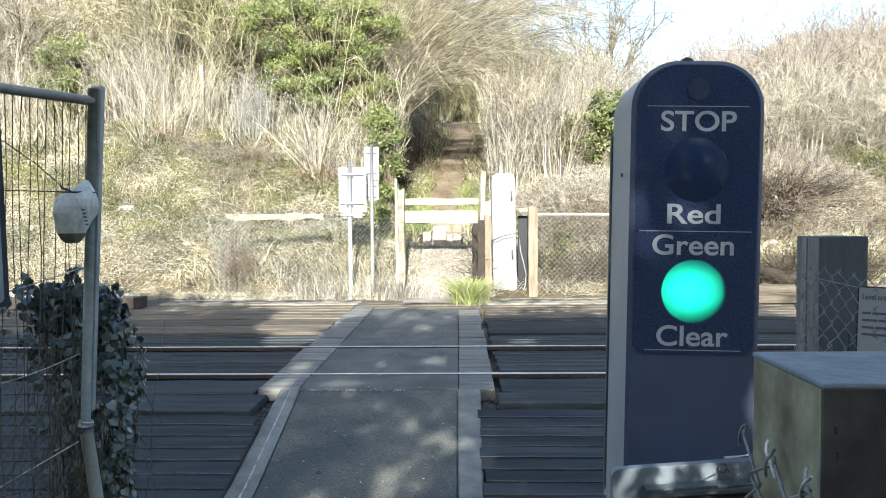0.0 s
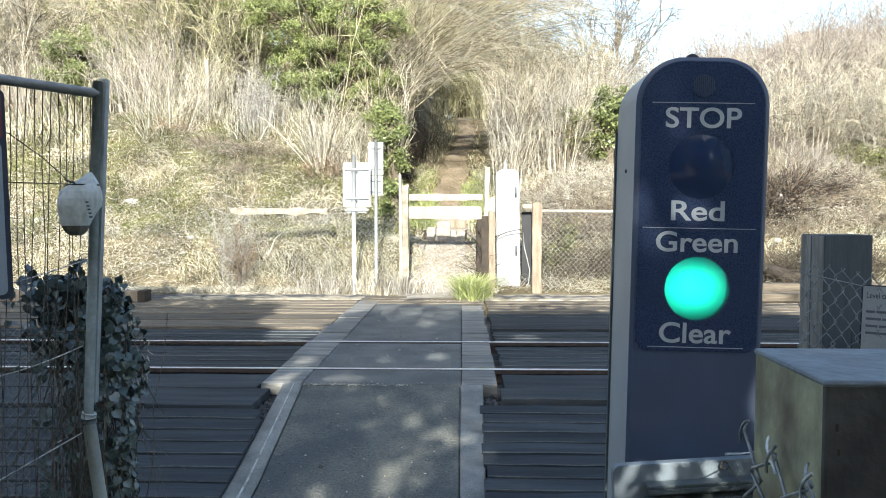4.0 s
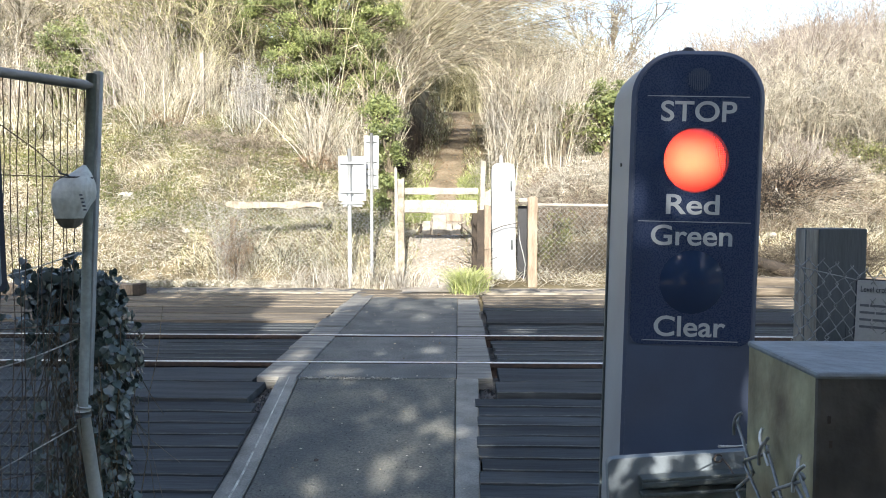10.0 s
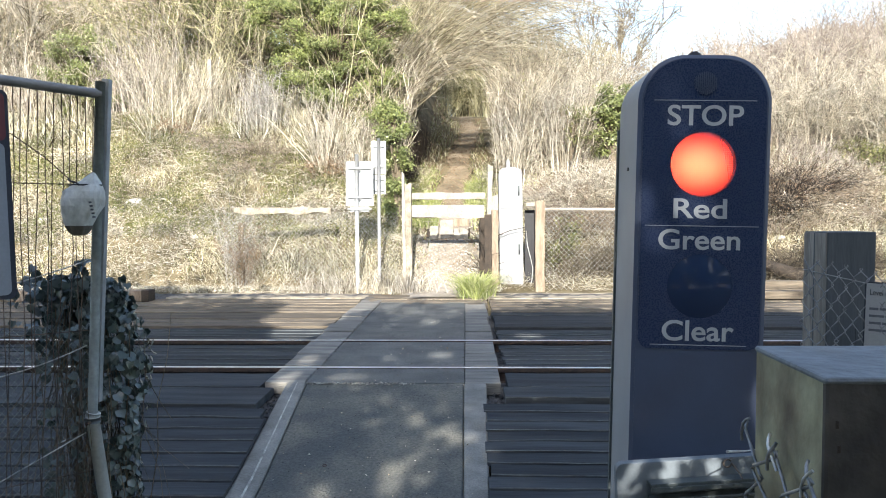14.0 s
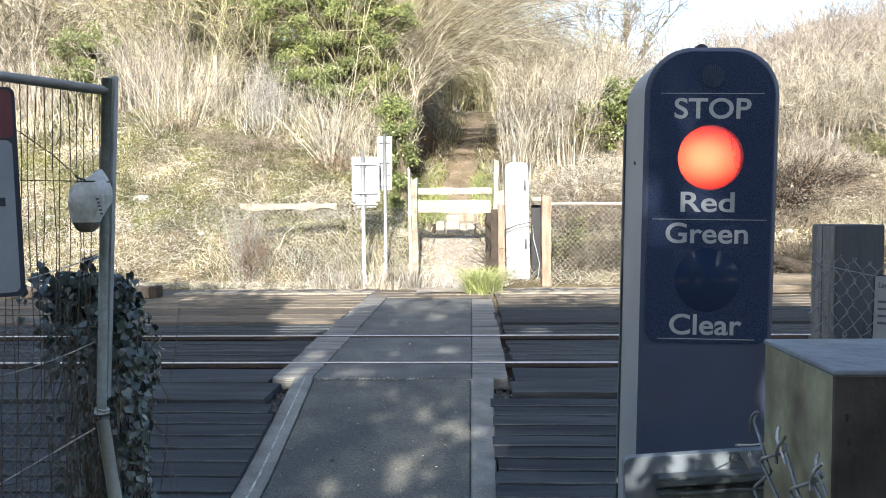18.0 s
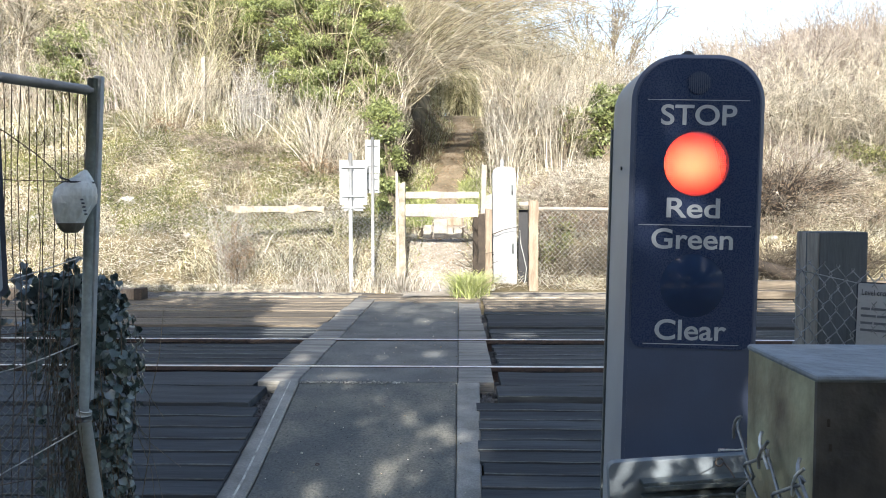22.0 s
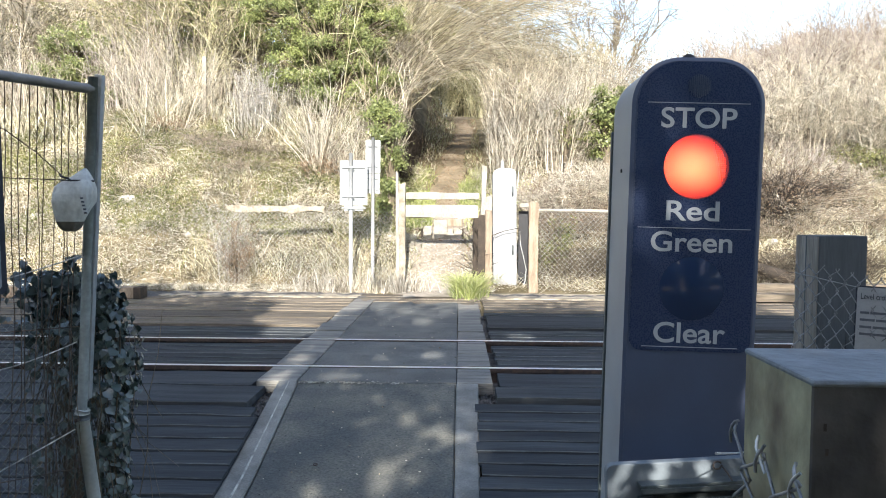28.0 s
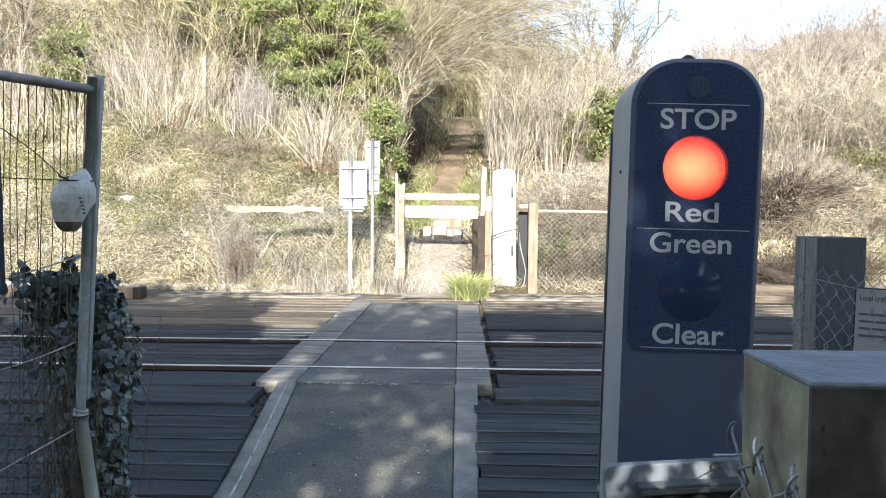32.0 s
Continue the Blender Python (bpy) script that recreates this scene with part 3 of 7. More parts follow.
for x0, x1, sgn in ((-1.625, -1.295, -1), (0.0, 0.29, 1)):
    for y0, y1 in ((6.27, 6.855), (7.015, 7.60), (7.625, 8.32), (8.47, 9.0), (9.02, 9.6), (9.62, 10.3), (10.325, 11.18), (11.21, 12.27)):
        j = rng.uniform(-0.02, 0.02)
        deck_piece("edge_timber", x0 + (j if sgn < 0 else 0), x1 + (j if sgn > 0 else 0), y0, y1, 0.004 + rng.uniform(-0.006, 0.006), M["edge"])
deck_piece("front_beam", -1.29, 0.0, 6.275, 6.29, -0.008, M["concrete"], 0.13)
deck_piece("back_beam", -1.55, 0.34, 12.29, 12.42, -0.004, M["edge"], 0.12)


def ramp_piece(name, xa, xb, xc, xd, lift, mat, label=""):
    """A strip of the near approach: level, then rising to the track. xa, xb at its near end; xc, xd at the track."""
    st = [(-6.5, -0.25), (1.5, -0.25), (4.25, -0.26), (4.6, -0.225), (5.4, -0.12), (6.27, -0.006)]
    bm = bmesh.new()
    rows = []
    for y, z in st:
        s = min(1, max(0, (y - 4.4) / (6.27 - 4.4)))
        l, r = xa + (xc - xa) * s, xb + (xd - xb) * s
        rows.append([bm.verts.new(c) for c in ((l, y, z - 0.1), (l, y, z + lift - 0.01), (l + 0.01, y, z + lift), (r - 0.01, y, z + lift), (r, y, z + lift - 0.01), (r, y, z - 0.1))])
    for a, b in zip(rows, rows[1:]):
        for i in range(5):
            bm.faces.new((a[i], a[i + 1], b[i + 1], b[i]))
    bm.faces.new(rows[-1])
    bm.faces.new(rows[0][::-1])
    bmesh.ops.recalc_face_normals(bm, faces=bm.faces[:])
    part(name, bm, mat, deck, label)


ramp_piece("approach_slab", -1.19, -0.012, -1.276, -0.012, 0.0, M["asphalt"], "worn grey asphalt approach")
ramp_piece("approach_kerb", -1.36, -1.194, -1.435, -1.280, 0.012, M["concrete"], "pale concrete kerb")
ramp_piece("kerb_line", -1.275, -1.245, -1.36, -1.335, 0.0145, M["paint"], "worn pale paint line")
ramp_piece("approach_kerb", -0.008, 0.14, -0.008, 0.17, 0.006, M["concrete"], "pale concrete kerb")


def ballast_bed():
    g = np.random.default_rng(17)
    xs, ys = np.linspace(-12, 12, 241), np.linspace(3.6, 12.9, 94)
    X, Y = np.meshgrid(xs, ys)
    Z = ground_z(X, Y) + 0.02 + g.uniform(0, 0.03, X.shape) - 0.09 * ((X > -1.34) & (X < 0.12)) - 0.06 * ((X > -1.0) & (X < 0.5) & (Y > 11.2))
    v = np.stack([X + g.uniform(-0.04, 0.04, X.shape), Y + g.uniform(-0.04, 0.04, X.shape), Z], -1).reshape(-1, 3)
    i = (np.arange(len(ys) - 1)[:, None] * len(xs) + np.arange(len(xs) - 1)[None]).reshape(-1, 1)
    f = np.concatenate([i, i + 1, i + len(xs) + 1, i + len(xs)], 1)
    tagged(part("ballast_bed", np_mesh("ballast_bed", v, f), M["ballast"]), "dark dirty ballast stones under the track", "ballast", kind="structure")
    n = 1100
    side = g.uniform(0, 1, n) < 0.7
    x = np.where(side, g.uniform(-1.62, -1.38, n), g.uniform(0.16, 0.36, n))
    y = np.where(side, g.uniform(5.66, 6.26, n), g.uniform(5.95, 6.26, n))
    c = np.stack([x, y, ground_z(x, y) + g.uniform(0.04, 0.10, n)], 1)
    s = g.uniform(0.012, 0.03, n)
    o = np.array([(1, 0, 0), (-1, 0, 0), (0, 1, 0), (0, -1, 0), (0, 0, 1), (0, 0, -1)], float)
    v = (c[:, None] + o[None] * s[:, None, None] * g.uniform(0.6, 1.3, (n, 6, 1))).reshape(-1, 3)
    t = np.array([(0, 2, 4), (2, 1, 4), (1, 3, 4), (3, 0, 4), (2, 0, 5), (1, 2, 5), (3, 1, 5), (0, 3, 5)])
    f = (np.arange(n)[:, None, None] * 6 + t[None]).reshape(-1, 3)
    tagged(part("loose_stones", np_mesh("loose_stones", v, f), M["ballast"]), "loose grey ballast stones beside the deck", "stones", kind="stuff")


ballast_bed()


# wooden guards beside the deck
def guard(name, x0, x1, y0, y1, n, z0, z1, mat, label, ridge=0.045, short=0.0, edge=None, splay=0.0):
    """A row of ridged timbers laid along the track; splay draws their ends back as the kerb spreads."""
    root = thing(name, None, label, "trespass guard", "timber guards beside the crossing")
    pitch = (y1 - y0) / n
    tilt = (z1 - z0) / (y1 - y0)
    edge = edge or M["slat_edge"]
    for i in range(n):
        yc = y0 + pitch * (i + 0.5)
        z = z0 + (z1 - z0) * (i + 0.5) / n
        h = pitch * 0.5 - 0.006
        back = splay * min(1, max(0, (yc - 4.4) / 1.87))
        xa, xb = x0 + rng.uniform(-0.02, 0.02) * (splay == 0), x1 - (short if i == n - 1 else 0.0) - back
        part("slat", slat_bm(xa, xb, yc, h, z, tilt, ridge, i), mat, root).data.materials.append(edge)
    return root


def slat_bm(xa, xb, yc, h, z, tilt, ridge, i, k=48, drop=0.004, arris=0.075):
        """One long timber with a wavering front arris, worn and painted pale where it catches light."""
        bm = bmesh.new()
        rows = []
        for s in np.linspace(0, 1, k):
            x = xa + (xb - xa) * s
            w = 0.006 * noise.noise(Vector((x * 2.3, i * 7.7, yc))) + 0.004 * noise.noise(Vector((x * 9.1, i * 3.3, yc)))
            e = 0.010 * noise.noise(Vector((x * 3.1, i * 5.9 + 40, yc)))
            rows.append([bm.verts.new(c) for c in ((x, yc - h, z - ridge - tilt * h), (x, yc - h * 0.98 + e, z - 0.005 - tilt * h + w), (x, yc - h + min(0.0045, arris * h) + e, z - tilt * h * 0.86 + w), (x, yc + 0.86 * h, z + tilt * h * 0.86 - drop + w), (x, yc + h, z - ridge + tilt * h))])
        for a, b in zip(rows, rows[1:]):
            for j in range(5):
                bm.faces.new((a[j], a[(j + 1) % 5], b[(j + 1) % 5], b[j])).material_index = 1 if j == 1 else 0
        bm.faces.new(rows[0])
        bm.faces.new(rows[-1][::-1])
        bmesh.ops.recalc_face_normals(bm, faces=bm.faces[:])
        return bm


G = "weathered grey timber trespass guard of ridged slats"
guard("trespass_guard", 0.145, 7, 3.95, 5.84, 11, -0.275, -0.05, M["slat"], G, 0.03)
guard("trespass_guard", -8, -1.356, 3.95, 5.64, 9, -0.275, -0.035, M["slat"], G, 0.03, 0.04, splay=0.075)
guard("trespass_guard", 0.36, 7, 7.05, 8.31, 6, -0.03, -0.03, M["slat"], G)
guard("trespass_guard", -9, -1.66, 7.05, 8.31, 6, -0.03, -0.03, M["slat"], G)
guard("trespass_guard", 0.36, 7.5, 8.50, 9.4, 5, -0.03, -0.03, M["slat"], G)
guard("trespass_guard", -9, -1.64, 8.50, 9.5, 5, -0.03, -0.03, M["slat"], G)
guard("trespass_guard", 0.36, 8, 11.02, 12.3, 5, -0.02, 0.02, M["slat_brown"], "brown weathered timber guard beyond the track", edge=M["brown_edge"])
guard("trespass_guard", -1.56, 0.33, 11.42, 12.86, 5, -0.012, 0.03, M["slat_brown"], "brown weathered planks across the end of the deck", edge=M["brown_edge"])
guard("trespass_guard", -9, -1.62, 11.0, 12.36, 5, -0.02, 0.02, M["slat_brown"], "brown weathered timber guard beyond the track", edge=M["brown_edge"])


def flat_board(name, x0, x1, ys, z, mat, label, edge=None, first=0.0):
    """A wide board of planks laid edge to edge; the nearest plank may reach further towards the deck."""
    root = thing(name, None, label, "board", "wide boards along the track")
    for i, (ya, yb) in enumerate(zip(ys, ys[1:])):
        dx = rng.uniform(-0.015, 0.015) + (first if i == 0 else 0.0)
        pl = part("plank", slat_bm(x0 + (dx if x0 > 0 else 0), x1 + (dx if x0 < 0 else 0), (ya + yb) / 2, (yb - ya) / 2 - 0.004, z - 0.004 * (i % 2), 0.0, 0.06, i + 3, 60, 0.001, 0.02), mat, root)
        pl.data.materials.append(edge or M["slat_edge"])


flat_board("track_board", 0.34, 7, (5.86, 6.26, 6.82), -0.014, M["slat"], "wide dark board beside the near rail", first=-0.035)
flat_board("track_board", -8, -1.66, (5.66, 6.25, 6.82), -0.022, M["slat"], "wide dark board beside the near rail", first=0.12)
flat_board("track_board", 0.36, 7.5, (9.45, 9.78, 10.62, 10.9), -0.01, M["slat"], "wide weathered board beyond the far rail")
flat_board("track_board", -9, -1.64, (9.55, 9.86, 10.2, 10.85), -0.01, M["slat_brown"], "wide brown board beyond the far rail", M["brown_edge"])


# pale tan on these planks stands for the sun beyond the shade's edge
flat_board("track_board", -4.75, -1.58, (12.38, 12.62, 12.90, 13.16), 0.03, M["wood_tan"], "planks along the fence foot, painted pale as if sunlit", M["wood_tan"])
flat_board("track_board", 0.37, 8, (12.32, 12.58, 12.88, 13.14), 0.03, M["wood_tan"], "planks along the fence foot, painted pale as if sunlit", M["wood_tan"])


# ---------- signal ----------
def arch_outline(w, z0, z1, r, n=12):
    """The outline of a door-like panel with rounded shoulders, from lower left round the top."""
    pts = [(-w / 2, z0), (-w / 2, z1 - r)]
    for i in range(1, n + 1):
        a = math.pi - i * math.pi / 2 / n
        pts.append((-w / 2 + r + r * math.cos(a), z1 - r + r * math.sin(a)))
    for i in range(n + 1):
        a = math.pi / 2 - i * math.pi / 2 / n
        pts.append((w / 2 - r + r * math.cos(a), z1 - r + r * math.sin(a)))
    pts.append((w / 2, z0))
    return pts


def prism(outline, y0, y1, bevel=0.0, cap_front=True, cap_back=True):
    bm = bmesh.new()
    a = [bm.verts.new((x, y0, z)) for x, z in outline]
    b = [bm.verts.new((x, y1, z)) for x, z in outline]
    n = len(outline)
    for i in range(n):
        j = (i + 1) % n
        bm.faces.new((a[i], b[i], b[j], a[j]))
    edges = []
    if cap_front:
        f = bm.faces.new(a)
        edges += list(f.edges)
    if cap_back:
        f = bm.faces.new(b[::-1])
        edges += list(f.edges)
    bmesh.ops.recalc_face_normals(bm, faces=bm.faces[:])
    if bevel and edges:
        bmesh.ops.bevel(bm, geom=list(set(edges)), offset=bevel, segments=3, affect="EDGES", profile=0.5)
    return bm


def pierced(outline, holes, y0, depth):
    """A sheet with round holes, whose rims run back by depth."""
    bm = bmesh.new()
    edges = []

    def loop(pts):
        v = [bm.verts.new((x, y0, z)) for x, z in pts]
        w = [bm.verts.new((x, y0 + depth, z)) for x, z in pts]
        for i in range(len(v)):
            j = (i + 1) % len(v)
            edges.append(bm.edges.new((v[i], v[j])))
        return v, w

    loops = [loop(outline)]
    for cx, cz, r in holes:
        loops.append(loop([(cx + r * math.cos(t * math.pi / 24), cz + r * math.sin(t * math.pi / 24)) for t in range(48)]))
    bmesh.ops.triangle_fill(bm, edges=edges, use_beauty=True, use_dissolve=False)
    for v, w in loops:
        for i in range(len(v)):
            j = (i + 1) % len(v)
            bm.faces.new((v[i], v[j], w[j], w[i]))
    bmesh.ops.recalc_face_normals(bm, faces=bm.faces[:])
    return bm


def rounded_rect(w, z0, z1, r, n=6, cx=0.0, top_r=None):
    pts = []
    for qx, qz, a0, rr in ((-1, z0, math.pi, r), (1, z0, 1.5 * math.pi, r), (1, z1, 0, top_r or r), (-1, z1, 0.5 * math.pi, top_r or r)):
        x = cx + qx * (w / 2 - rr)
        z = qz + (rr if qz == z0 else -rr)
        for i in range(n + 1):
            a = a0 + i * math.pi / 2 / n
            pts.append((x + rr * math.cos(a), z + rr * math.sin(a)))
    return pts


def word(name, text, width, height, x, y, z, mat, parent, weight=0.0, label=""):
    """A word in the built-in font as a thin mesh, centred at x, z and facing -y."""
    cu = bpy.data.curves.new(name, "FONT")
    cu.body = text
    cu.align_x, cu.align_y = "CENTER", "CENTER"
    cu.size = 1
    cu.offset = weight
    cu.extrude = 0.004
    tmp = bpy.data.objects.new("tmp", cu)
    me = bpy.data.meshes.new_from_object(tmp)
    bpy.data.objects.remove(tmp)
    bpy.data.curves.remove(cu)
    co = np.empty(len(me.vertices) * 3, np.float32)
    me.vertices.foreach_get("co", co)
    co = co.reshape(-1, 3)
    lo, hi = co.min(0), co.max(0)
    co = (co - (lo + hi) / 2) / (hi - lo)
    out = np.stack([x + co[:, 0] * width, y - co[:, 2] * 0.0015, z + co[:, 1] * height], 1)
    me.vertices.foreach_set("co", out.astype(np.float32).ravel())
    me.name = name
    me.materials.clear()
    me.update()
    return part(name, me, mat, parent, label)


SIG_W, SIG_D, SIG_TOP = 0.405, 0.31, 2.107     # local heights from the base
Z0 = 0.262                                     # how far the base lies under rail level


def near_signal():
    root = thing("warning_signal", pose(0.702, 2.472, -Z0, 0, 1.15, -1.2),
                 "navy-faced pedestrian crossing signal in a grey housing beside the deck", "signal")
    zr, zg, rl = 1.511 + Z0, 1.134 + Z0, 0.099
    out = arch_outline(SIG_W, 0.0, SIG_TOP, 0.145)
    # hollow housing: side shell and back, the front is the pierced door
    part("housing", prism(out, 0.0, SIG_D, 0.0, False, True), M["shell"], root, "grey painted metal housing")
    rim = bmesh.new()
    inner = arch_outline(SIG_W - 0.022, 0.0, SIG_TOP - 0.011, 0.136)
    for y0, y1, o1, o2 in ((0.0, -0.005, out, inner),):
        a = [rim.verts.new((x, y0, z)) for x, z in o1]
        b = [rim.verts.new((x, y1, z)) for x, z in o2]
        for i in range(len(out) - 1):
            rim.faces.new((a[i], a[i + 1], b[i + 1], b[i]))
    bmesh.ops.recalc_face_normals(rim, faces=rim.faces[:])
    part("front_rim", rim, M["navy"], root)
    holes = [(0, zr, rl), (0, zg, rl)]
    door = part("front_door", pierced(inner, holes, -0.006, 0.02), M["navy"], root, "navy blue painted door")
    sw, sb, sr = 0.372, 0.938 + Z0, 0.035
    sign_out = arch_outline(sw, sb + sr, SIG_TOP - 0.014, 0.132)
    sign_out += [(sw / 2 - sr + sr * math.cos(a), sb + sr - sr * math.sin(a)) for a in np.linspace(0.2, math.pi / 2, 6)]
    sign_out += [(-sw / 2 + sr - sr * math.sin(a), sb + sr - sr * math.cos(a)) for a in np.linspace(0, math.pi / 2 - 0.2, 6)]
    sheet = part("sign_sheet", pierced(sign_out, holes, -0.0085, 0.012), M["navy_sign"], door, "dark blue sign sheet")
    for z, w in ((1.7055, 0.31), (1.321, 0.345), (0.951, 0.295)):
        part("line", box_bm(-w / 2, w / 2, -0.0096, -0.0085, z + Z0 - 0.0011, z + Z0 + 0.0011), M["letter"], sheet, "thin white line")
    for text, z, w, h, x in (("STOP", 1.660, 0.230, 0.063, 0.002), ("Red", 1.3745, 0.163, 0.062, -0.006), ("Green", 1.279, 0.249, 0.064, -0.006), ("Clear", 0.996, 0.220, 0.065, -0.002)):
        word("lettering", text, w, h, x, -0.0095, z + Z0, M["letter"], sheet, 0.014, "pale lettering reading " + text)
    # speaker
    sp = part("speaker", pierced([(0.036 * math.cos(a * math.pi / 16), 1.758 + Z0 + 0.036 * math.sin(a * math.pi / 16)) for a in range(32)], [], -0.0105, 0.003), M["navy_sign"], door, "round slotted speaker")
    for i in range(11):
        x = -0.03 + i * 0.006
        h = math.sqrt(max(0, 0.034 ** 2 - x * x))
        part("slot_bar", box_bm(x - 0.0016, x + 0.0016, -0.0125, -0.0105, 1.758 + Z0 - h, 1.758 + Z0 + h), M["navy"], sp)
    # lenses: shallow domes with a black bezel and barrel
    for nm, z, mat, lab in (("red_lens", zr, M["lens_red"], "dark red lens"), ("green_lens", zg, M["lens_green"], "green lens")):
        rings, k = 7, 48
        v = [(0, -0.026, z)]
        for i in range(1, rings + 1):
            r = rl * i / rings
            y = -0.008 - 0.018 * math.cos(i / rings * math.pi / 2)
            v += [(r * math.cos(a * 2 * math.pi / k), y, z + r * math.sin(a * 2 * math.pi / k)) for a in range(k)]
        f = [(0, 1 + (a + 1) % k, 1 + a) for a in range(k)]
        for i in range(rings - 1):
            f += [(1 + i * k + a, 1 + i * k + (a + 1) % k, 1 + (i + 1) * k + (a + 1) % k, 1 + (i + 1) * k + a) for a in range(k)]
        me = bpy.data.meshes.new(nm)
        me.from_pydata(v, [], f)
        for p in me.polygons:
            p.use_smooth = True
        lens = part(nm, me, mat, door, lab)
        br = tube_mesh("barrel", [(0, -0.009, z), (0, 0.012, z)], rl + 0.0015, 48, False)
        part("barrel", br, M["black"], lens)
    part("top_knob", tube_mesh("top_knob", [(-0.02, 0.06, SIG_TOP - 0.004), (-0.02, 0.06, SIG_TOP + 0.014), (-0.02, 0.06, SIG_TOP + 0.022)], [0.022, 0.02, 0.008], 14), M["black"], root)
    part("side_screw", tube_mesh("side_screw", [(-SIG_W / 2 - 0.004, 0.13, 1.50 + Z0), (-SIG_W / 2 + 0.004, 0.13, 1.50 + Z0)], 0.006, 10), M["black"], root)
    part("back_door", box_bm(-SIG_W / 2 - 0.007, SIG_W / 2 + 0.007, SIG_D + 0.002, SIG_D + 0.022, 0.03, SIG_TOP - 0.20, 0.003), M["hinge"], root, "dark edge of the rear door")
    part("base_flange", box_bm(-0.26, 0.26, -0.05, SIG_D + 0.05, -0.03, 0.02, 0.006), M["galv"], root)
    # black board added to keep the array's glow off the housing's inside
    part("inner_board", box_bm(-0.185, 0.185, 0.026, 0.034, 0.75 + Z0, 1.72 + Z0), M["black"], root, "black board added to block glow inside the housing")
    # one made-up array serves both lamps, sliding behind whichever lens is lit
    lamp = part("diode_array", tube_mesh("diode_array", [(0, 0, 0), (0, 0.004, 0)], rl * 1.0, 40), M["glow"], root, "glowing diode array that slides between both lenses")
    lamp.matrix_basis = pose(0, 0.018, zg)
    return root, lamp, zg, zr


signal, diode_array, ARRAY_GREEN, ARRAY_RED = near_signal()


def far_signal():
    root = thing("signal_cabinet", pose(0.80, 13.55, 0.03, 0, -0.8, 0), "white painted back of a tall rounded signal box", "signal")
    part("housing", prism(arch_outline(0.405, 0.0, 2.10, 0.145), 0.0, 0.30, 0.012), M["shell_white"], root)
    part("top_cap", prism(arch_outline(0.385, 1.995, 2.09, 0.092), -0.008, 0.004, 0.003), M["shell_white"], root, "white rounded cap")
    part("upper_door", box_bm(-0.19, 0.19, -0.008, 0.004, 1.402, 1.985, 0.003), M["shell_white"], root, "white upper door")
    part("middle_band", box_bm(-0.19, 0.19, -0.006, 0.004, 1.315, 1.395, 0.003), M["shell_white"], root)
    part("badge", box_bm(-0.03, 0.03, -0.010, -0.008, 2.02, 2.05, 0.002), M["galv"], root, "small grey badge")
    part("lower_door", box_bm(-0.19, 0.19, -0.008, 0.004, 0.145, 1.307, 0.003), M["shell_white"], root, "white lower door")
    part("kick_plate", box_bm(-0.19, 0.19, -0.006, 0.004, 0.035, 0.138, 0.003), M["shell_white"], root)
    for z in (1.70, 0.70):
        plate = part("latch", box_bm(0.118, 0.152, -0.016, -0.008, z - 0.09, z + 0.09, 0.004), M["hinge"], root, "dark metal latch")
        part("latch_lever", box_bm(0.126, 0.144, -0.034, -0.016, z - 0.07, z - 0.01, 0.004), M["black"], plate)
    part("top_knob", tube_mesh("top_knob", [(-0.03, 0.1, 2.09), (-0.03, 0.1, 2.22), (-0.03, 0.1, 2.235)], [0.03, 0.028, 0.01], 12), M["shell_white"], root)
    part("plinth", box_bm(-0.24, 0.24, -0.04, 0.34, -0.1, 0.03, 0.01), M["concrete"], root)


far_signal()


# locker in front of the signal's foot
def locker():
    root = thing("equipment_locker", pose(0.70, 2.22, -0.26, 0, -3.0, 3), "pale grey steel locker with a hinged flap, dappled by sun", "locker")
    part("body", prism(rounded_rect(0.45, 0.0, 0.93, 0.022), 0.0, 0.03, 0.002), M["plate"], root)
    flap = part("flap", box_bm(-0.14, 0.20, -0.045, -0.002, 0.872, 0.882, 0.002), M["hinge"], root, "dark projecting steel hinge ledge")
    part("flap_lip", box_bm(-0.14, 0.20, -0.047, -0.041, 0.858, 0.872, 0.002), M["hinge"], flap)
    part("lower_ledge", box_bm(-0.14, 0.20, -0.04, -0.002, 0.828, 0.838, 0.002), M["hinge"], root)
    pts = [(0.085 + 0.012 * math.cos(a), -0.012 - 0.004 * math.sin(a * 0.5), 0.918 + 0.011 * math.sin(a)) for a in np.linspace(0.5, 6.2, 16)]
    part("wire_hook", tube_mesh("wire_hook", pts + [(0.108, -0.03, 0.90), (0.112, -0.05, 0.885)], 0.0028, 6), M["wire"], root, "twisted wire loop")


locker()


# ---------- posts and wire by the camera ----------
def square_post(name, m, w, d, h, mat, label, bev=0.006, cracks=3, seed=1, front_shade=None):
    root = thing(name, m, label, "post")
    shaft = part("shaft", box_bm(0, w, 0, d, 0, h, bev), mat, root)
    # front faces take a darker material that carries their shade
    if front_shade:
        shaft.data.materials.append(front_shade)
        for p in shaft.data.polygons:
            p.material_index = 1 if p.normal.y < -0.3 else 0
    r = random.Random(seed)
    for i in range(cracks):
        x = r.uniform(0.1, 0.9) * w
        z = h - r.uniform(0.03, 0.5)
        part("split", box_bm(x, x + 0.002, -0.0015, 0.001, z - r.uniform(0.02, 0.1), z), M["black"], root, "dark drying split")
    return root


gate_post = square_post("timber_post", pose(0.336, 0.731, -0.31, 0, 0, 0), 0.2, 0.175, 1.52, M["post"], "square algae-stained timber post close to the signal", 0.004, 4, 2, M["post_shade_split"])
# weathered top, with the sky's pale blue painted into its grey
part("end_grain", box_bm(-0.001, 0.201, -0.001, 0.176, 1.5155, 1.5225, 0.003), M["post_top"], gate_post, "weathered end grain, pale sky light painted in")
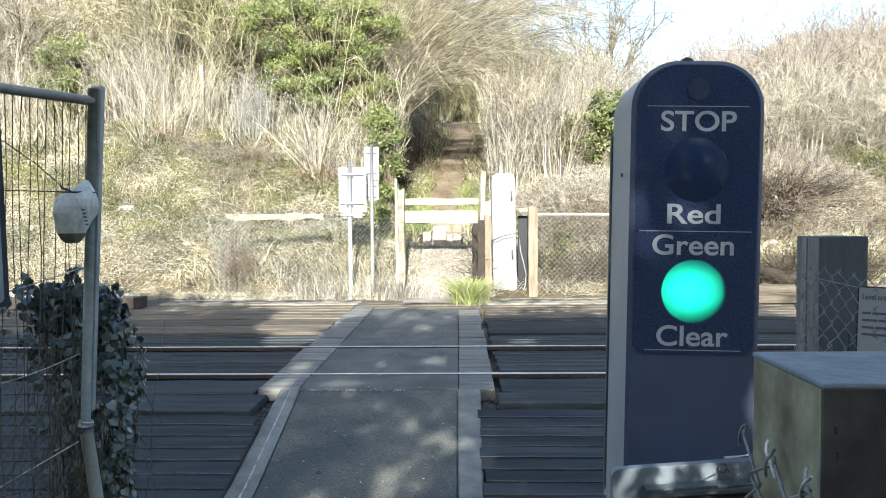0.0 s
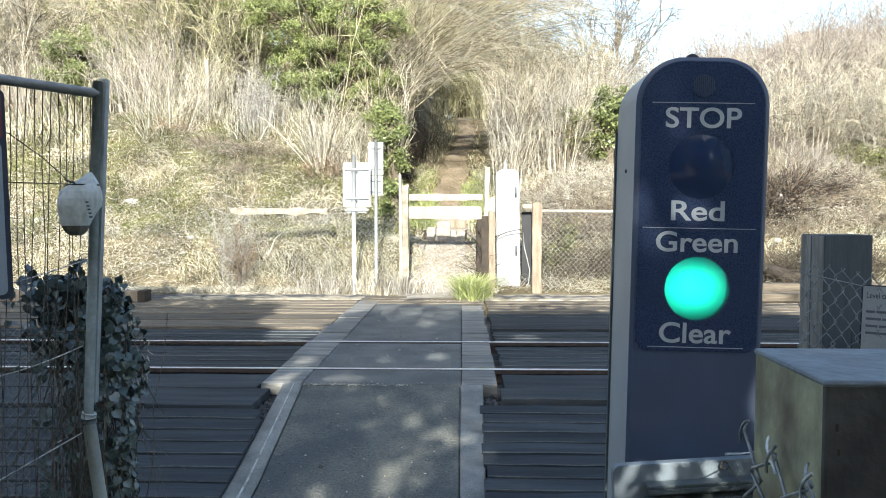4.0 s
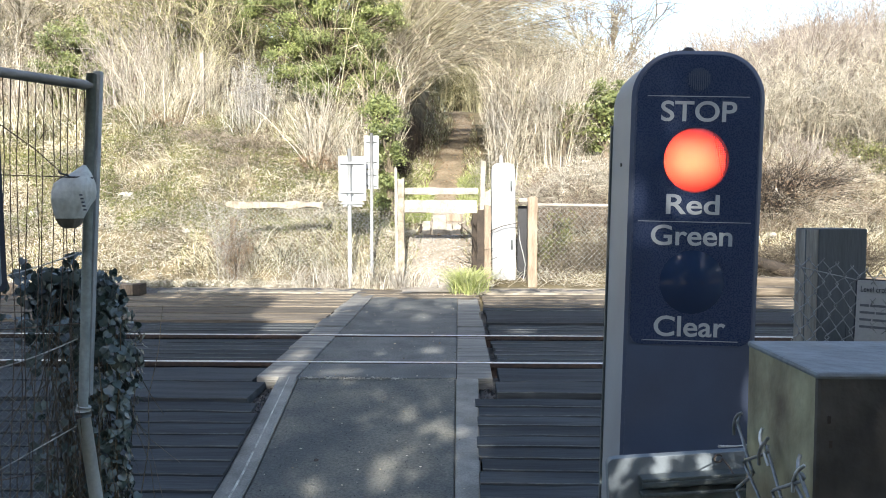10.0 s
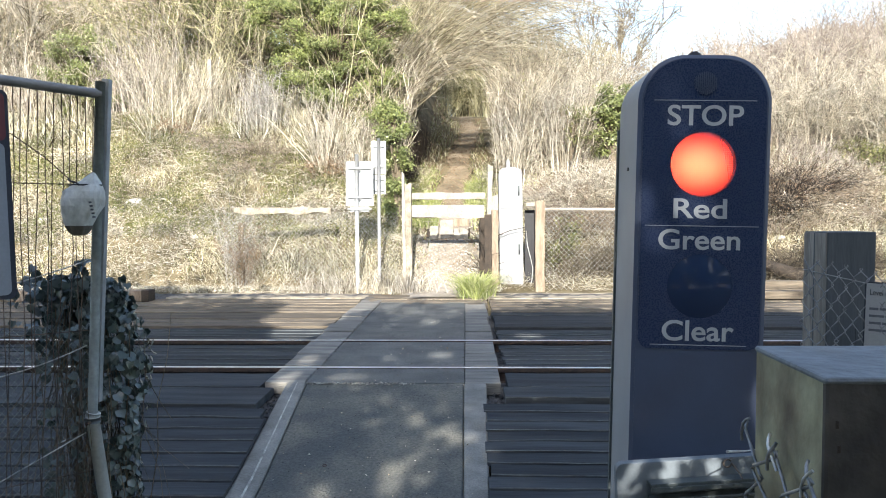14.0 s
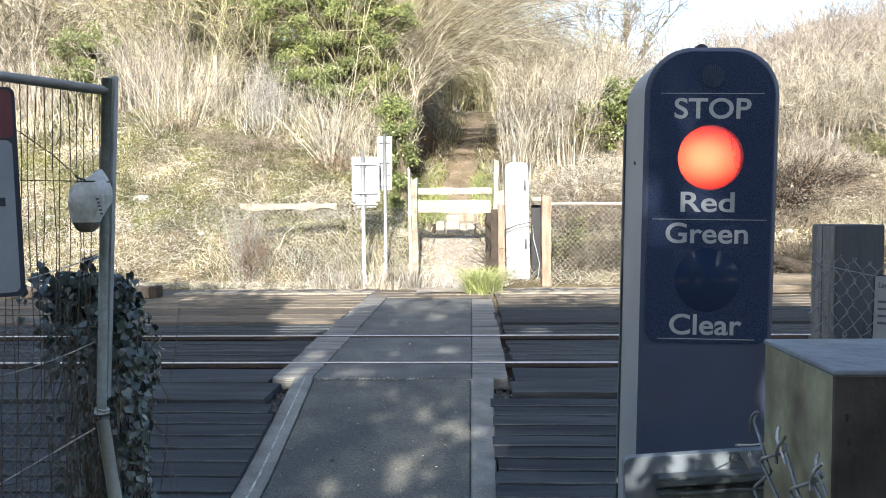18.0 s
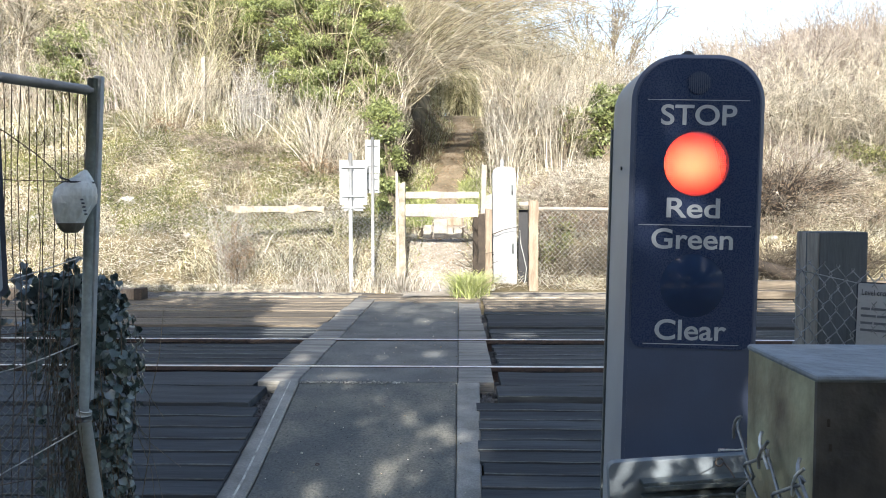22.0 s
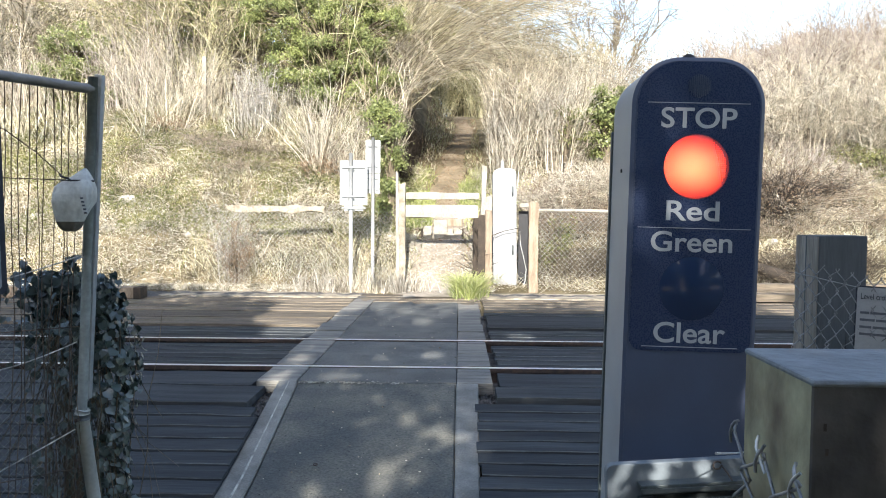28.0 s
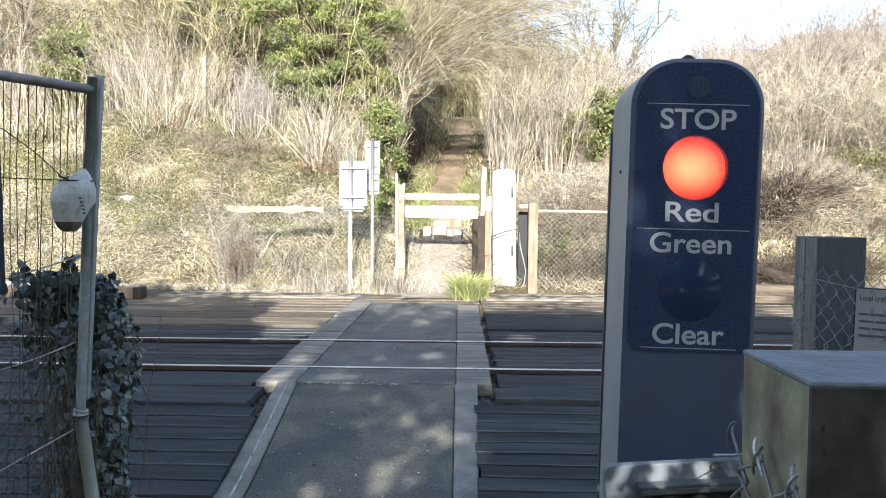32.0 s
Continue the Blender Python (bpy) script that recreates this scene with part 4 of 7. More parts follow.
for y, z in ((0.06, 1.33), (0.03, 1.26), (0.12, 1.22)):
    part("nail_hole", box_bm(-0.001, 0.002, y, y + 0.006, z, z + 0.014), M["black"], gate_post)
for y, z0, z1 in ((0.121, 1.405, 1.413), (0.055, 1.33, 1.342)):
    part("split", box_bm(-0.0008, 0.001, y, y + 0.0014 + 0.15 * (z1 - z0), z0, z1), M["post_shade_split"], gate_post, "dark drying split")
for x, z in ((0.010, 1.475), (0.012, 1.452)):
    part("nail_hole", box_bm(x, x + 0.003, -0.0005, 0.002, z, z + 0.007), M["wood_dark"], gate_post)
fence_post = square_post("timber_post", pose(1.452, 3.2, -0.31, 0, 0, 7), 0.205, 0.17, 1.592, M["post_grey"], "grey square fence post with chain-link wire", 0.004, 2, 5)
# left face overlaid in paler timber for the light it catches
part("side_face", box_bm(-0.004, 0.0, 0.004, 0.166, 0.3, 1.588, 0.001), M["post_side"], fence_post, "left side, painted paler for the light on it")
part("corner_strip", box_bm(-0.006, -0.004, 0.085, 0.090, 0.6, 1.587), M["post_grey"], fence_post, "dark drying split")


def link_mesh(width, height, pitch, rise, r, jit, seed, to_world, sides=4, rounded=False):
    """Chain-link fabric: zigzag wires that hook into one another. to_world maps (u, v, depth) arrays to places."""
    g = np.random.default_rng(seed)
    nw = int(width / pitch * 2)
    nz = int(height / rise * 2)
    chunks = []
    for i in range(nw):
        u0 = i * pitch / 2
        j = np.arange(nz + 1)
        zig = ((j + i) % 2) * pitch / 2 * 1.12
        u = u0 + zig + g.normal(0, jit, nz + 1)
        v = j * rise / 2 + g.normal(0, jit, nz + 1)
        dep = np.where(((j + i) % 2) == 0, r, -r) * (1 if i % 2 else -1)
        if rounded:
            u = np.repeat(u, 3)
            u[1:-1:3] += np.where(((j + i) % 2) == 1, 1, -1) * pitch * 0.05
            v = np.repeat(v, 3) + np.tile((-0.05, 0.0, 0.05), len(v)) * rise
            dep = np.repeat(dep, 3)
        p = to_world(u, v, dep)
        chunks.append(tubes(p[None], np.full((1, len(p)), r), sides))
    return joined(chunks)


def near_fence():
    a, b = np.array([1.335, 3.15]), np.array([2.35, 2.60])
    za, zb = 1.137, 0.93
    L = float(np.linalg.norm(b - a))
    d = (b - a) / L
    nrm = np.array([d[1], -d[0]])

    def place(u, v, dep):
        s = u / L
        bow = 0.02 * np.sin(s * np.pi)
        xy = a[None] + d[None] * u[:, None] + nrm[None] * (dep + bow)[:, None]
        return np.stack([xy[:, 0], xy[:, 1], za + (zb - za) * s - v + 0.045], 1)

    root = thing("chain_link_fence", None, "slack galvanised chain-link fence between two timber posts", "fence")
    v, f = link_mesh(L, 1.4, 0.05, 0.085, 0.0023, 0.0025, 3, place, 5, True)
    part("chain_link", np_mesh("chain_link", v, f, True), M["galv_worn"], root)
    for dz in (0.0, 0.6):
        pts = [(*(a + d * L * s), za + (zb - za) * s - dz - 0.012 * math.sin(s * math.pi)) for s in np.linspace(0, 1, 9)]
        part("strain_wire", tube_mesh("strain_wire", pts, 0.0022, 6), M["galv"], root)
    # plate hung on the mesh
    s = 0.217
    o = a + d * s + nrm * 0.014
    ang = math.degrees(math.atan2(d[1], d[0]))
    plate = thing("crossing_notice", Matrix.Translation((o[0], o[1], 0.823)) @ pose(0, 0, 0, 0, 0, ang) @ pose(0, 0, 0, 0, 1.2, 0), "small white level crossing notice wired to the fence", "sign")
    part("backing", prism(rounded_rect(0.35, -0.005, 0.275, 0.01, cx=0.17), 0.0025, 0.006), M["ink"], plate, "dark edged backing")
    part("panel", prism(rounded_rect(0.34, 0.0, 0.27, 0.008, cx=0.17), -0.002, 0.002), M["sign_white"], plate)
    word("heading", "Level crossing", 0.122, 0.029, 0.074, -0.003, 0.233, M["ink"], plate, 0.0, "heading reading Level crossing")
    for i, (x, w) in enumerate(((0.013, 0.03), (0.047, 0.08), (0.013, 0.05), (0.067, 0.09), (0.013, 0.04), (0.057, 0.06), (0.013, 0.11))):
        row = i // 2
        part("text_bar", box_bm(x, x + w, -0.0035, -0.002, 0.170 - row * 0.027, 0.179 - row * 0.027), M["ink_grey"], plate)


near_fence()


def post_wire():
    """The cut end of the fence fabric, folded round the near post."""
    root = thing("loose_wire", None, "cut ends of galvanised chain-link wire round the post", "wire")
    g = np.random.default_rng(11)

    def place(u, v, dep):
        # u runs along the post's side towards the eye
        y = 0.893 - u
        x = 0.329 + 0.3 * dep - 0.006 * np.abs(np.sin(u * 37 + v * 21)) - 0.006 * (v < 0.05)
        return np.stack([x, y, 1.118 - v + 0.004 * np.sin(u * 30)], 1)

    v, f = link_mesh(0.20, 0.5, 0.080, 0.072, 0.0018, 0.003, 12, place, 6, True)
    part("chain_link", np_mesh("chain_link", v, f, True), M["galv_worn"], root)
    for i in range(6):
        y = 0.888 - (i // 2) * 0.08 + g.uniform(-0.006, 0.006)
        z = 1.122 + g.uniform(-0.008, 0.008)
        x = 0.322 + g.uniform(-0.004, 0.004)
        q = 1 if i % 2 else -1
        pts = [(x, y + 0.012 * q, z - 0.022), (x - 0.003, y + 0.005 * q, z - 0.009), (x - 0.004, y - 0.002 * q, z), (x - 0.002, y - 0.006 * q, z + 0.006), (x + 0.001, y - 0.009 * q, z + 0.011 + g.uniform(-0.004, 0.003))]
        part("twisted_end", tube_mesh("twisted_end", pts, 0.0018, 6), M["galv_light"] if i % 3 == 2 else M["galv_worn"], root)
    part("strain_wire", tube_mesh("strain_wire", [(0.82, 2.21, 0.70), (0.57, 1.6, 0.88), (0.322, 0.955, 1.075)], 0.0018, 6), M["galv_light"], root, "thin taut wire")


post_wire()


# ---------- mesh panel with ivy ----------
P_TOP, P_MID, P_FOOT = Vector((-1.128, 2.45, 1.775)), Vector((-1.178, 2.45, 0.71)), Vector((-1.04, 2.45, -0.31))
PD = Vector((-0.743, -0.669, 0.0))
PANEL_FOOT = Vector((-1.19, 2.47, -0.31))


def mesh_panel():
    root = thing("site_fence", None, "leaning galvanised mesh fence panel with a tubular frame", "fence")
    part("upright", tube_mesh("upright", [P_TOP, P_TOP.lerp(P_MID, 0.5), P_MID], 0.0150, 14), M["pipe"], root)
    # lower tube gets a lighter colour to make up for missing light
    part("upright", tube_mesh("upright", [P_MID + Vector((0, 0, 0.01)), P_MID.lerp(P_FOOT, 0.5), P_FOOT], 0.0205, 14), M["galv_lightened"], root, "galvanised lower tube, painted lighter to offset its shade")
    clamp = part("clamp", tube_mesh("clamp", [P_MID + Vector((0, 0, 0.010)), P_MID + Vector((0, 0, -0.006))], 0.0255, 14), M["hinge"], root, "dark strap clamp")
    part("tape", tube_mesh("tape", [P_MID + Vector((0.004, 0, 0.026)), P_MID + Vector((0, 0, 0.010))], 0.0225, 14), M["galv_lightened"], root, "pale tape")
    part("clamp_bolt", tube_mesh("clamp_bolt", [P_MID + Vector((0, -0.04, 0)), P_MID + Vector((0.01, 0.03, 0))], 0.006, 8), M["rust"], clamp)
    back = Vector((0.022, 0.03, 0))
    part("slotted_stake", box_bm(-0.012, 0.012, -0.012, 0.012, -1.02, 0.0, 0.002, m=Matrix.Translation(P_TOP + back * 0.6 + Vector((0, 0, 0.01))) @ pose(0, 0, 0, 0, 3.1, 0)), M["galv"], root, "square steel stake behind the upright")
    n = 60
    L = 1.35
    rail_a = P_TOP + Vector((0, 0, -0.038))
    rise = Vector((0, 0, 0.055))
    part("top_tube", tube_mesh("top_tube", [rail_a, rail_a + (PD + rise) * L], 0.0150, 14), M["galv"], root)
    part("bottom_tube", tube_mesh("bottom_tube", [PANEL_FOOT + Vector((0, 0, 0.12)), PANEL_FOOT + Vector((0, 0, 0.12)) + PD * L], 0.019, 14), M["galv"], root)
    far = P_TOP + PD * L
    part("upright", tube_mesh("upright", [far, PANEL_FOOT + PD * L], 0.0195, 14), M["galv"], root)
    g = np.random.default_rng(4)
    for i in range(1, n):
        s = i * L / n
        top = rail_a + (PD + rise) * s
        foot = PANEL_FOOT + Vector((0, 0, 0.13)) + PD * s
        pts = []
        for k in np.linspace(0, 1, 9):
            p = top.lerp(foot, k) + PD * (0.011 * math.sin(k * (7 + i % 5) + i * 2.1) * math.sin(k * math.pi) + g.normal(0, 0.0018))
            pts.append(p)
        part("mesh_wire", tube_mesh("mesh_wire", pts, 0.0015, 5), M["wire"], root)
    for z in (1.455, 1.0, 0.55, 0.12):
        k = (1.775 - z) / (1.775 - 0.71)
        a = P_TOP.lerp(P_MID, min(k, 1.0))
        a.z = z
        part("cross_wire", tube_mesh("cross_wire", [a, a + PD * 0.6 + Vector((0, 0, 0.004)), a + PD * L], 0.0017, 5), M["wire"], root)


mesh_panel()


def netting():
    """Fine wire netting low on the panel."""
    root = thing("wire_netting", None, "fine dark wire netting behind the mesh fence", "netting")
    off = Vector((0.012, 0.02, 0))

    def place(u, v, dep):
        b = P_MID + off
        return np.stack([b.x + PD.x * u + 0.02 * dep, b.y + PD.y * u + dep, 1.02 - v], 1)

    v, f = link_mesh(0.75, 1.3, 0.024, 0.026, 0.0009, 0.0012, 51, place, 3)
    part("net", np_mesh("net", v, f), M["pipe"], root)


netting()


def loose_strands():
    for i, (p, q, sag) in enumerate((((-1.155, 2.42, 1.225), (-1.40, 2.30, 1.14), 0.004), ((-1.175, 2.42, 0.955), (-1.42, 2.30, 0.87), 0.01), ((-1.185, 2.42, 0.68), (-1.42, 2.28, 0.545), 0.0))):
        p, q = Vector(p), Vector(q)
        pts = [p.lerp(q, s) + Vector((0, 0, -sag * math.sin(s * math.pi))) for s in np.linspace(0, 1, 7)]
        ext = q + (q - p) * 1.6
        ob = part("stay_wire", tube_mesh("stay_wire", pts + [ext], 0.0022, 6), M["galv_light"])
        tagged(ob, "pale slack stay wire tied to the fence upright", "wire", "stay wires on the fence")
    pts = [(-1.19, 2.40, 1.46 - 0.005), (-1.26, 2.36, 1.535), (-1.33, 2.31, 1.60), (-1.42, 2.24, 1.645), (-1.55, 2.13, 1.68)]
    ob = part("tie_cord", tube_mesh("tie_cord", pts, 0.002, 6), M["wire"])
    tagged(ob, "dark cord sagging across the fence mesh", "cord")


loose_strands()


def milk_bottle():
    root = thing("plastic_bottle", pose(-1.157, 2.385, 1.299, 0, 0, 10) @ Matrix.Diagonal((0.84, 0.84, 1.0, 1.0)), "crumpled cloudy white plastic bottle tied to the fence", "bottle")
    # height, radius, sideways shift, squareness
    sec = [(0.0, 0.018, -0.019, 2.2), (0.004, 0.026, -0.019, 2.4), (0.014, 0.036, -0.0197, 2.6), (0.030, 0.044, -0.0206, 2.8), (0.063, 0.0575, -0.011, 3.2), (0.090, 0.065, -0.005, 3.4),
           (0.112, 0.068, -0.002, 3.2), (0.134, 0.065, 0.0, 3.0), (0.150, 0.053, 0.0103, 2.6), (0.166, 0.034, 0.024, 2.4), (0.183, 0.016, 0.0317, 2.0), (0.191, 0.006, 0.034, 2.0), (0.192, 0.001, 0.034, 2.0)]

    def lathe(secs, name, mat, label=""):
        k = 32
        v, f = [], []
        for z, r, cx, e in secs:
            for i in range(k):
                a = 2 * math.pi * (i + 0.3 * math.sin(z * 90)) / k
                c, s = math.cos(a), math.sin(a)
                q = (abs(c) ** e + abs(s) ** e) ** (-1 / e)
                q *= 1 + 0.10 * noise.noise(Vector((c * 2.2, s * 2.2, z * 26))) + 0.07 * noise.noise(Vector((c * 5, s * 5, z * 60)))
                v.append((cx + r * q * c, r * q * s, z))
        for j in range(len(secs) - 1):
            for i in range(k):
                a, b, c, d = j * k + i, j * k + (i + 1) % k, (j + 1) * k + (i + 1) % k, (j + 1) * k + i
                f += [(a, b, c), (a, c, d)] if (i + j) % 2 else [(a, b, d), (b, c, d)]
        f.append(tuple(range(k))[::-1])
        me = bpy.data.meshes.new(name)
        me.from_pydata(v, [], f)
        return part(name, me, mat, root, label)

    lathe(sec[3:], "body", M["bottle"])
    lathe([(z, r * 1.01, cx, e) for z, r, cx, e in sec[:4]], "silty_base", M["bottle_dirty"], "dark silt in the bottom")
    for i in range(5):
        part("print_bar", box_bm(0.034 + 0.003 * i, 0.043 + 0.003 * i, -0.0640, -0.056, 0.098 - i * 0.011, 0.103 - i * 0.011), M["ink_grey"], root, "faded dark print")
    ring = [(0.008 + 0.054 * math.cos(a), 0.05 * math.sin(a), 0.153) for a in np.linspace(0, 2 * math.pi, 20)]
    part("tie_wire", tube_mesh("tie_wire", ring, 0.003, 6), M["black"], root, "black plastic tie")
    part("tie_tail", tube_mesh("tie_tail", [(0.006, -0.045, 0.145), (-0.006, -0.055, 0.158), (-0.035, -0.045, 0.165), (-0.055, 0.01, 0.172)], 0.003, 6), M["black"], root)


milk_bottle()


def fence_notice():
    c = P_TOP + PD * 0.226
    o = Vector((c.x, c.y, 0.0)) + Vector((0.03, -0.035, 0))
    ang = math.degrees(math.atan2(-PD.y, -PD.x))
    root = thing("fence_notice", Matrix.Translation((o.x - 0.03, o.y - 0.008, 1.120)) @ pose(0, 0, 0, 0, 0, ang) @ pose(0, 0, 0, 0, -1.2, 0), "red and white safety notice hung on the mesh fence", "sign")
    # local x runs towards the upright, its near edge at 0
    part("backing", prism(rounded_rect(0.42, 0.0, 0.60, 0.02, cx=-0.21), 0.0, 0.004), M["ink"], root, "black edged backing")
    part("red_band", prism(rounded_rect(0.405, 0.455, 0.592, 0.016, cx=-0.2115), -0.0015, 0.0), M["sign_red"], root, "dull red upper band")
    # the field's white is greyed to hold the shade on it
    part("white_field", prism(rounded_rect(0.395, 0.012, 0.448, 0.016, cx=-0.2115), -0.0015, 0.0), M["notice_grey"], root, "white lower field, greyed for its shade")
    for i, z in enumerate((0.26, 0.2, 0.14)):
        part("text_bar", box_bm(-0.36, -0.04 - 0.02 * i, -0.003, -0.0015, z, z + 0.025), M["ink"], root)


fence_notice()


def lobed_leaves(g, centres, size, normals):
    """Five-lobed ivy leaves as small fans."""
    out = np.array([(0, -0.36), (0.36, -0.46), (0.50, -0.16), (0.52, 0.10), (0.33, 0.30), (0, 0.60), (-0.33, 0.30), (-0.52, 0.10), (-0.50, -0.16), (-0.36, -0.46)])
    n, k = len(centres), len(out)
    nn = normals + g.normal(0, 0.45, normals.shape)
    nn /= np.linalg.norm(nn, axis=1, keepdims=True)
    t = np.array([0, 0, -1.0]) + g.normal(0, 0.5, (n, 3))
    t -= nn * (t * nn).sum(1, keepdims=True)
    t /= np.linalg.norm(t, axis=1, keepdims=True)
    b = np.cross(nn, t)
    s = size[:, None, None]
    ring = centres[:, None] + (b[:, None] * out[None, :, 0:1] + t[:, None] * out[None, :, 1:2]) * s
    ring += nn[:, None] * (np.abs(out[None, :, 0:1]) * 0.25 - (out[None, :, 1:2] > 0.5) * 0.12) * s
    v = np.concatenate([centres[:, None], ring], 1).reshape(-1, 3)
    o = np.arange(n)[:, None, None] * (k + 1)
    j = np.arange(k)[None, :, None]
    f = np.concatenate([o + 0 * j, o + 1 + j, o + 1 + (j + 1) % k], 2).reshape(-1, 3)
    return v, f


def ivy_clump():
    root = thing("ivy", None, "dark ivy swathing the foot of the mesh fence upright", "ivy plant")
    g = np.random.default_rng(21)
    n = 2300
    z = -0.28 + 1.41 * g.uniform(0, 1, n) ** 0.8
    top = np.clip((1.13 - z) / 0.25, 0.0, 1)
    half = (0.048 + 0.058 * np.sqrt(top)) * (1 + 0.35 * np.sin(z * 9) * 0.6)
    ang = g.uniform(0, 2 * np.pi, n)
    rad = half * (0.55 + 0.6 * g.uniform(0, 1, n))
    cx = -1.165 - 0.02 * np.sin(z * 5) + 0.07 * np.clip(0.95 - z, 0, 0.6)
    x = cx + rad * np.cos(ang) * 0.95 - 0.045
    y = 2.61 + rad * np.sin(ang) * 0.9
    thin = (x < cx - 0.03) & (z < 0.85) & (g.uniform(0, 1, n) < 0.75)
    c = np.stack([x, y, z], 1)[~thin]
    nrm = np.stack([np.cos(ang), np.sin(ang), np.full(n, 0.35)], 1)[~thin]
    # spray of leaves along the fence, low on the left
    m = 130
    s = g.uniform(0.02, 0.22, m)
    zz = -0.2 + g.uniform(0, 1, m) * (1.38 - 1.2 * s)
    c2 = np.stack([-1.16 + PD.x * s, 2.47 + PD.y * s + g.normal(0, 0.02, m) + 0.09, zz], 1)
    # heavier head of leaves left of the upright
    h = 620
    c3 = np.stack([-1.325 + g.normal(0, 0.07, h), 2.60 + g.normal(0, 0.03, h), 1.15 - np.abs(g.normal(0, 0.13, h))], 1)
    c3[:14] = np.stack([-1.275 + g.normal(0, 0.014, 14), 2.58 + g.normal(0, 0.01, 14), g.uniform(1.15, 1.21, 14)], 1)
    c3[14:20] = np.stack([np.linspace(-1.43, -1.40, 6), np.full(6, 2.58), np.linspace(1.185, 1.13, 6)], 1)
    c = np.concatenate([c, c2, c3])
    nrm = np.concatenate([nrm, np.tile((0.5, -0.7, 0.4), (m, 1)), np.tile((0.1, -0.8, 0.5), (h, 1))])
    v, f = lobed_leaves(g, c, g.uniform(0.015, 0.035, len(c)), nrm)
    tagged(part("foliage", np_mesh("foliage", v, f), M["ivy"], root), kind="stuff")
    q = 50
    base = np.stack([-1.20 + g.normal(0, 0.04, q), 2.60 + g.normal(0, 0.04, q), np.full(q, -0.28)], 1)
    paths = grow(g, base, np.stack([g.normal(-0.03, 0.05, q), g.normal(0, 0.05, q), np.ones(q)], 1), g.uniform(0.7, 1.3, q), g.normal(0, 0.03, (q, 3)), 9, 0.01)
    tagged(part("stem_work", np_mesh("stem_work", *tubes(paths, taper(q, 9, 0.004, 0.0015, g), 4)), M["bark"], root), kind="stuff")
    # dead trailing strands
    q = 260
    s = g.uniform(0.02, 0.19, q)
    base = np.stack([-1.18 + PD.x * s, 2.66 + PD.y * s + g.normal(0, 0.02, q), g.uniform(0.3, 1.1, q)], 1)
    paths = grow(g, base, np.stack([g.normal(0, 0.2, q), g.normal(0, 0.1, q), -np.ones(q)], 1), g.uniform(0.2, 0.6, q), g.normal(0, 0.2, (q, 3)), 6, 0.03)
    tagged(part("dead_growth", np_mesh("dead_growth", *tubes(paths, taper(q, 6, 0.002, 0.001, g), 3)), M["bark"], root, "dry trailing stems"), kind="stuff")


ivy_clump()


# ---------- far fence, gate and signs ----------
def rough_box(x0, x1, y0, y1, z0, z1, seed, amp=0.012, along="z", ragged=0.0, k=9):
    """A weathered timber: a long box whose edges waver and whose far end may be ragged."""
    bm = bmesh.new()
    rows = []
    for i in range(k):
        q = i / (k - 1)
        ring = []
        for j, (a, b) in enumerate(((0, 0), (0.5, -0.06), (1, 0), (1, 1), (0, 1))):
            w = amp * noise.noise(Vector((seed * 3.7 + j * 5.1, q * 6.0, 0.3)))
            e = ragged * noise.noise(Vector((seed * 1.9, j * 2.3, 7.0))) if i == k - 1 else 0.0
            if along == "z":
                ring.append(bm.verts.new((x0 + (x1 - x0) * a + w, y0 + (y1 - y0) * b, z0 + (z1 - z0) * q + e)))
            else:
                ring.append(bm.verts.new((x0 + (x1 - x0) * q + e, y0 + (y1 - y0) * b, z0 + (z1 - z0) * a + w)))
        rows.append(ring)
    for a, b in zip(rows, rows[1:]):
        for j in range(5):
            bm.faces.new((a[j], a[(j + 1) % 5], b[(j + 1) % 5], b[j]))
    bm.faces.new(rows[0][::-1])
    bm.faces.new(rows[-1])
    bmesh.ops.recalc_face_normals(bm, faces=bm.faces[:])
    return bm


def far_post(name, x0, x1, z1, mat, label, y=FENCE_Y, d=0.12, z0=-0.1, lean=0.0, seed=1.0):
    ob = thing(name, pose((x0 + x1) / 2, y, z0, 0, lean, 0), label, "post")
    w = (x1 - x0) / 2
    part("shaft", rough_box(-w, w, -d / 2, d / 2, 0, z1 - z0, seed, 0.02, "z", 0.06), mat, ob)
    return ob


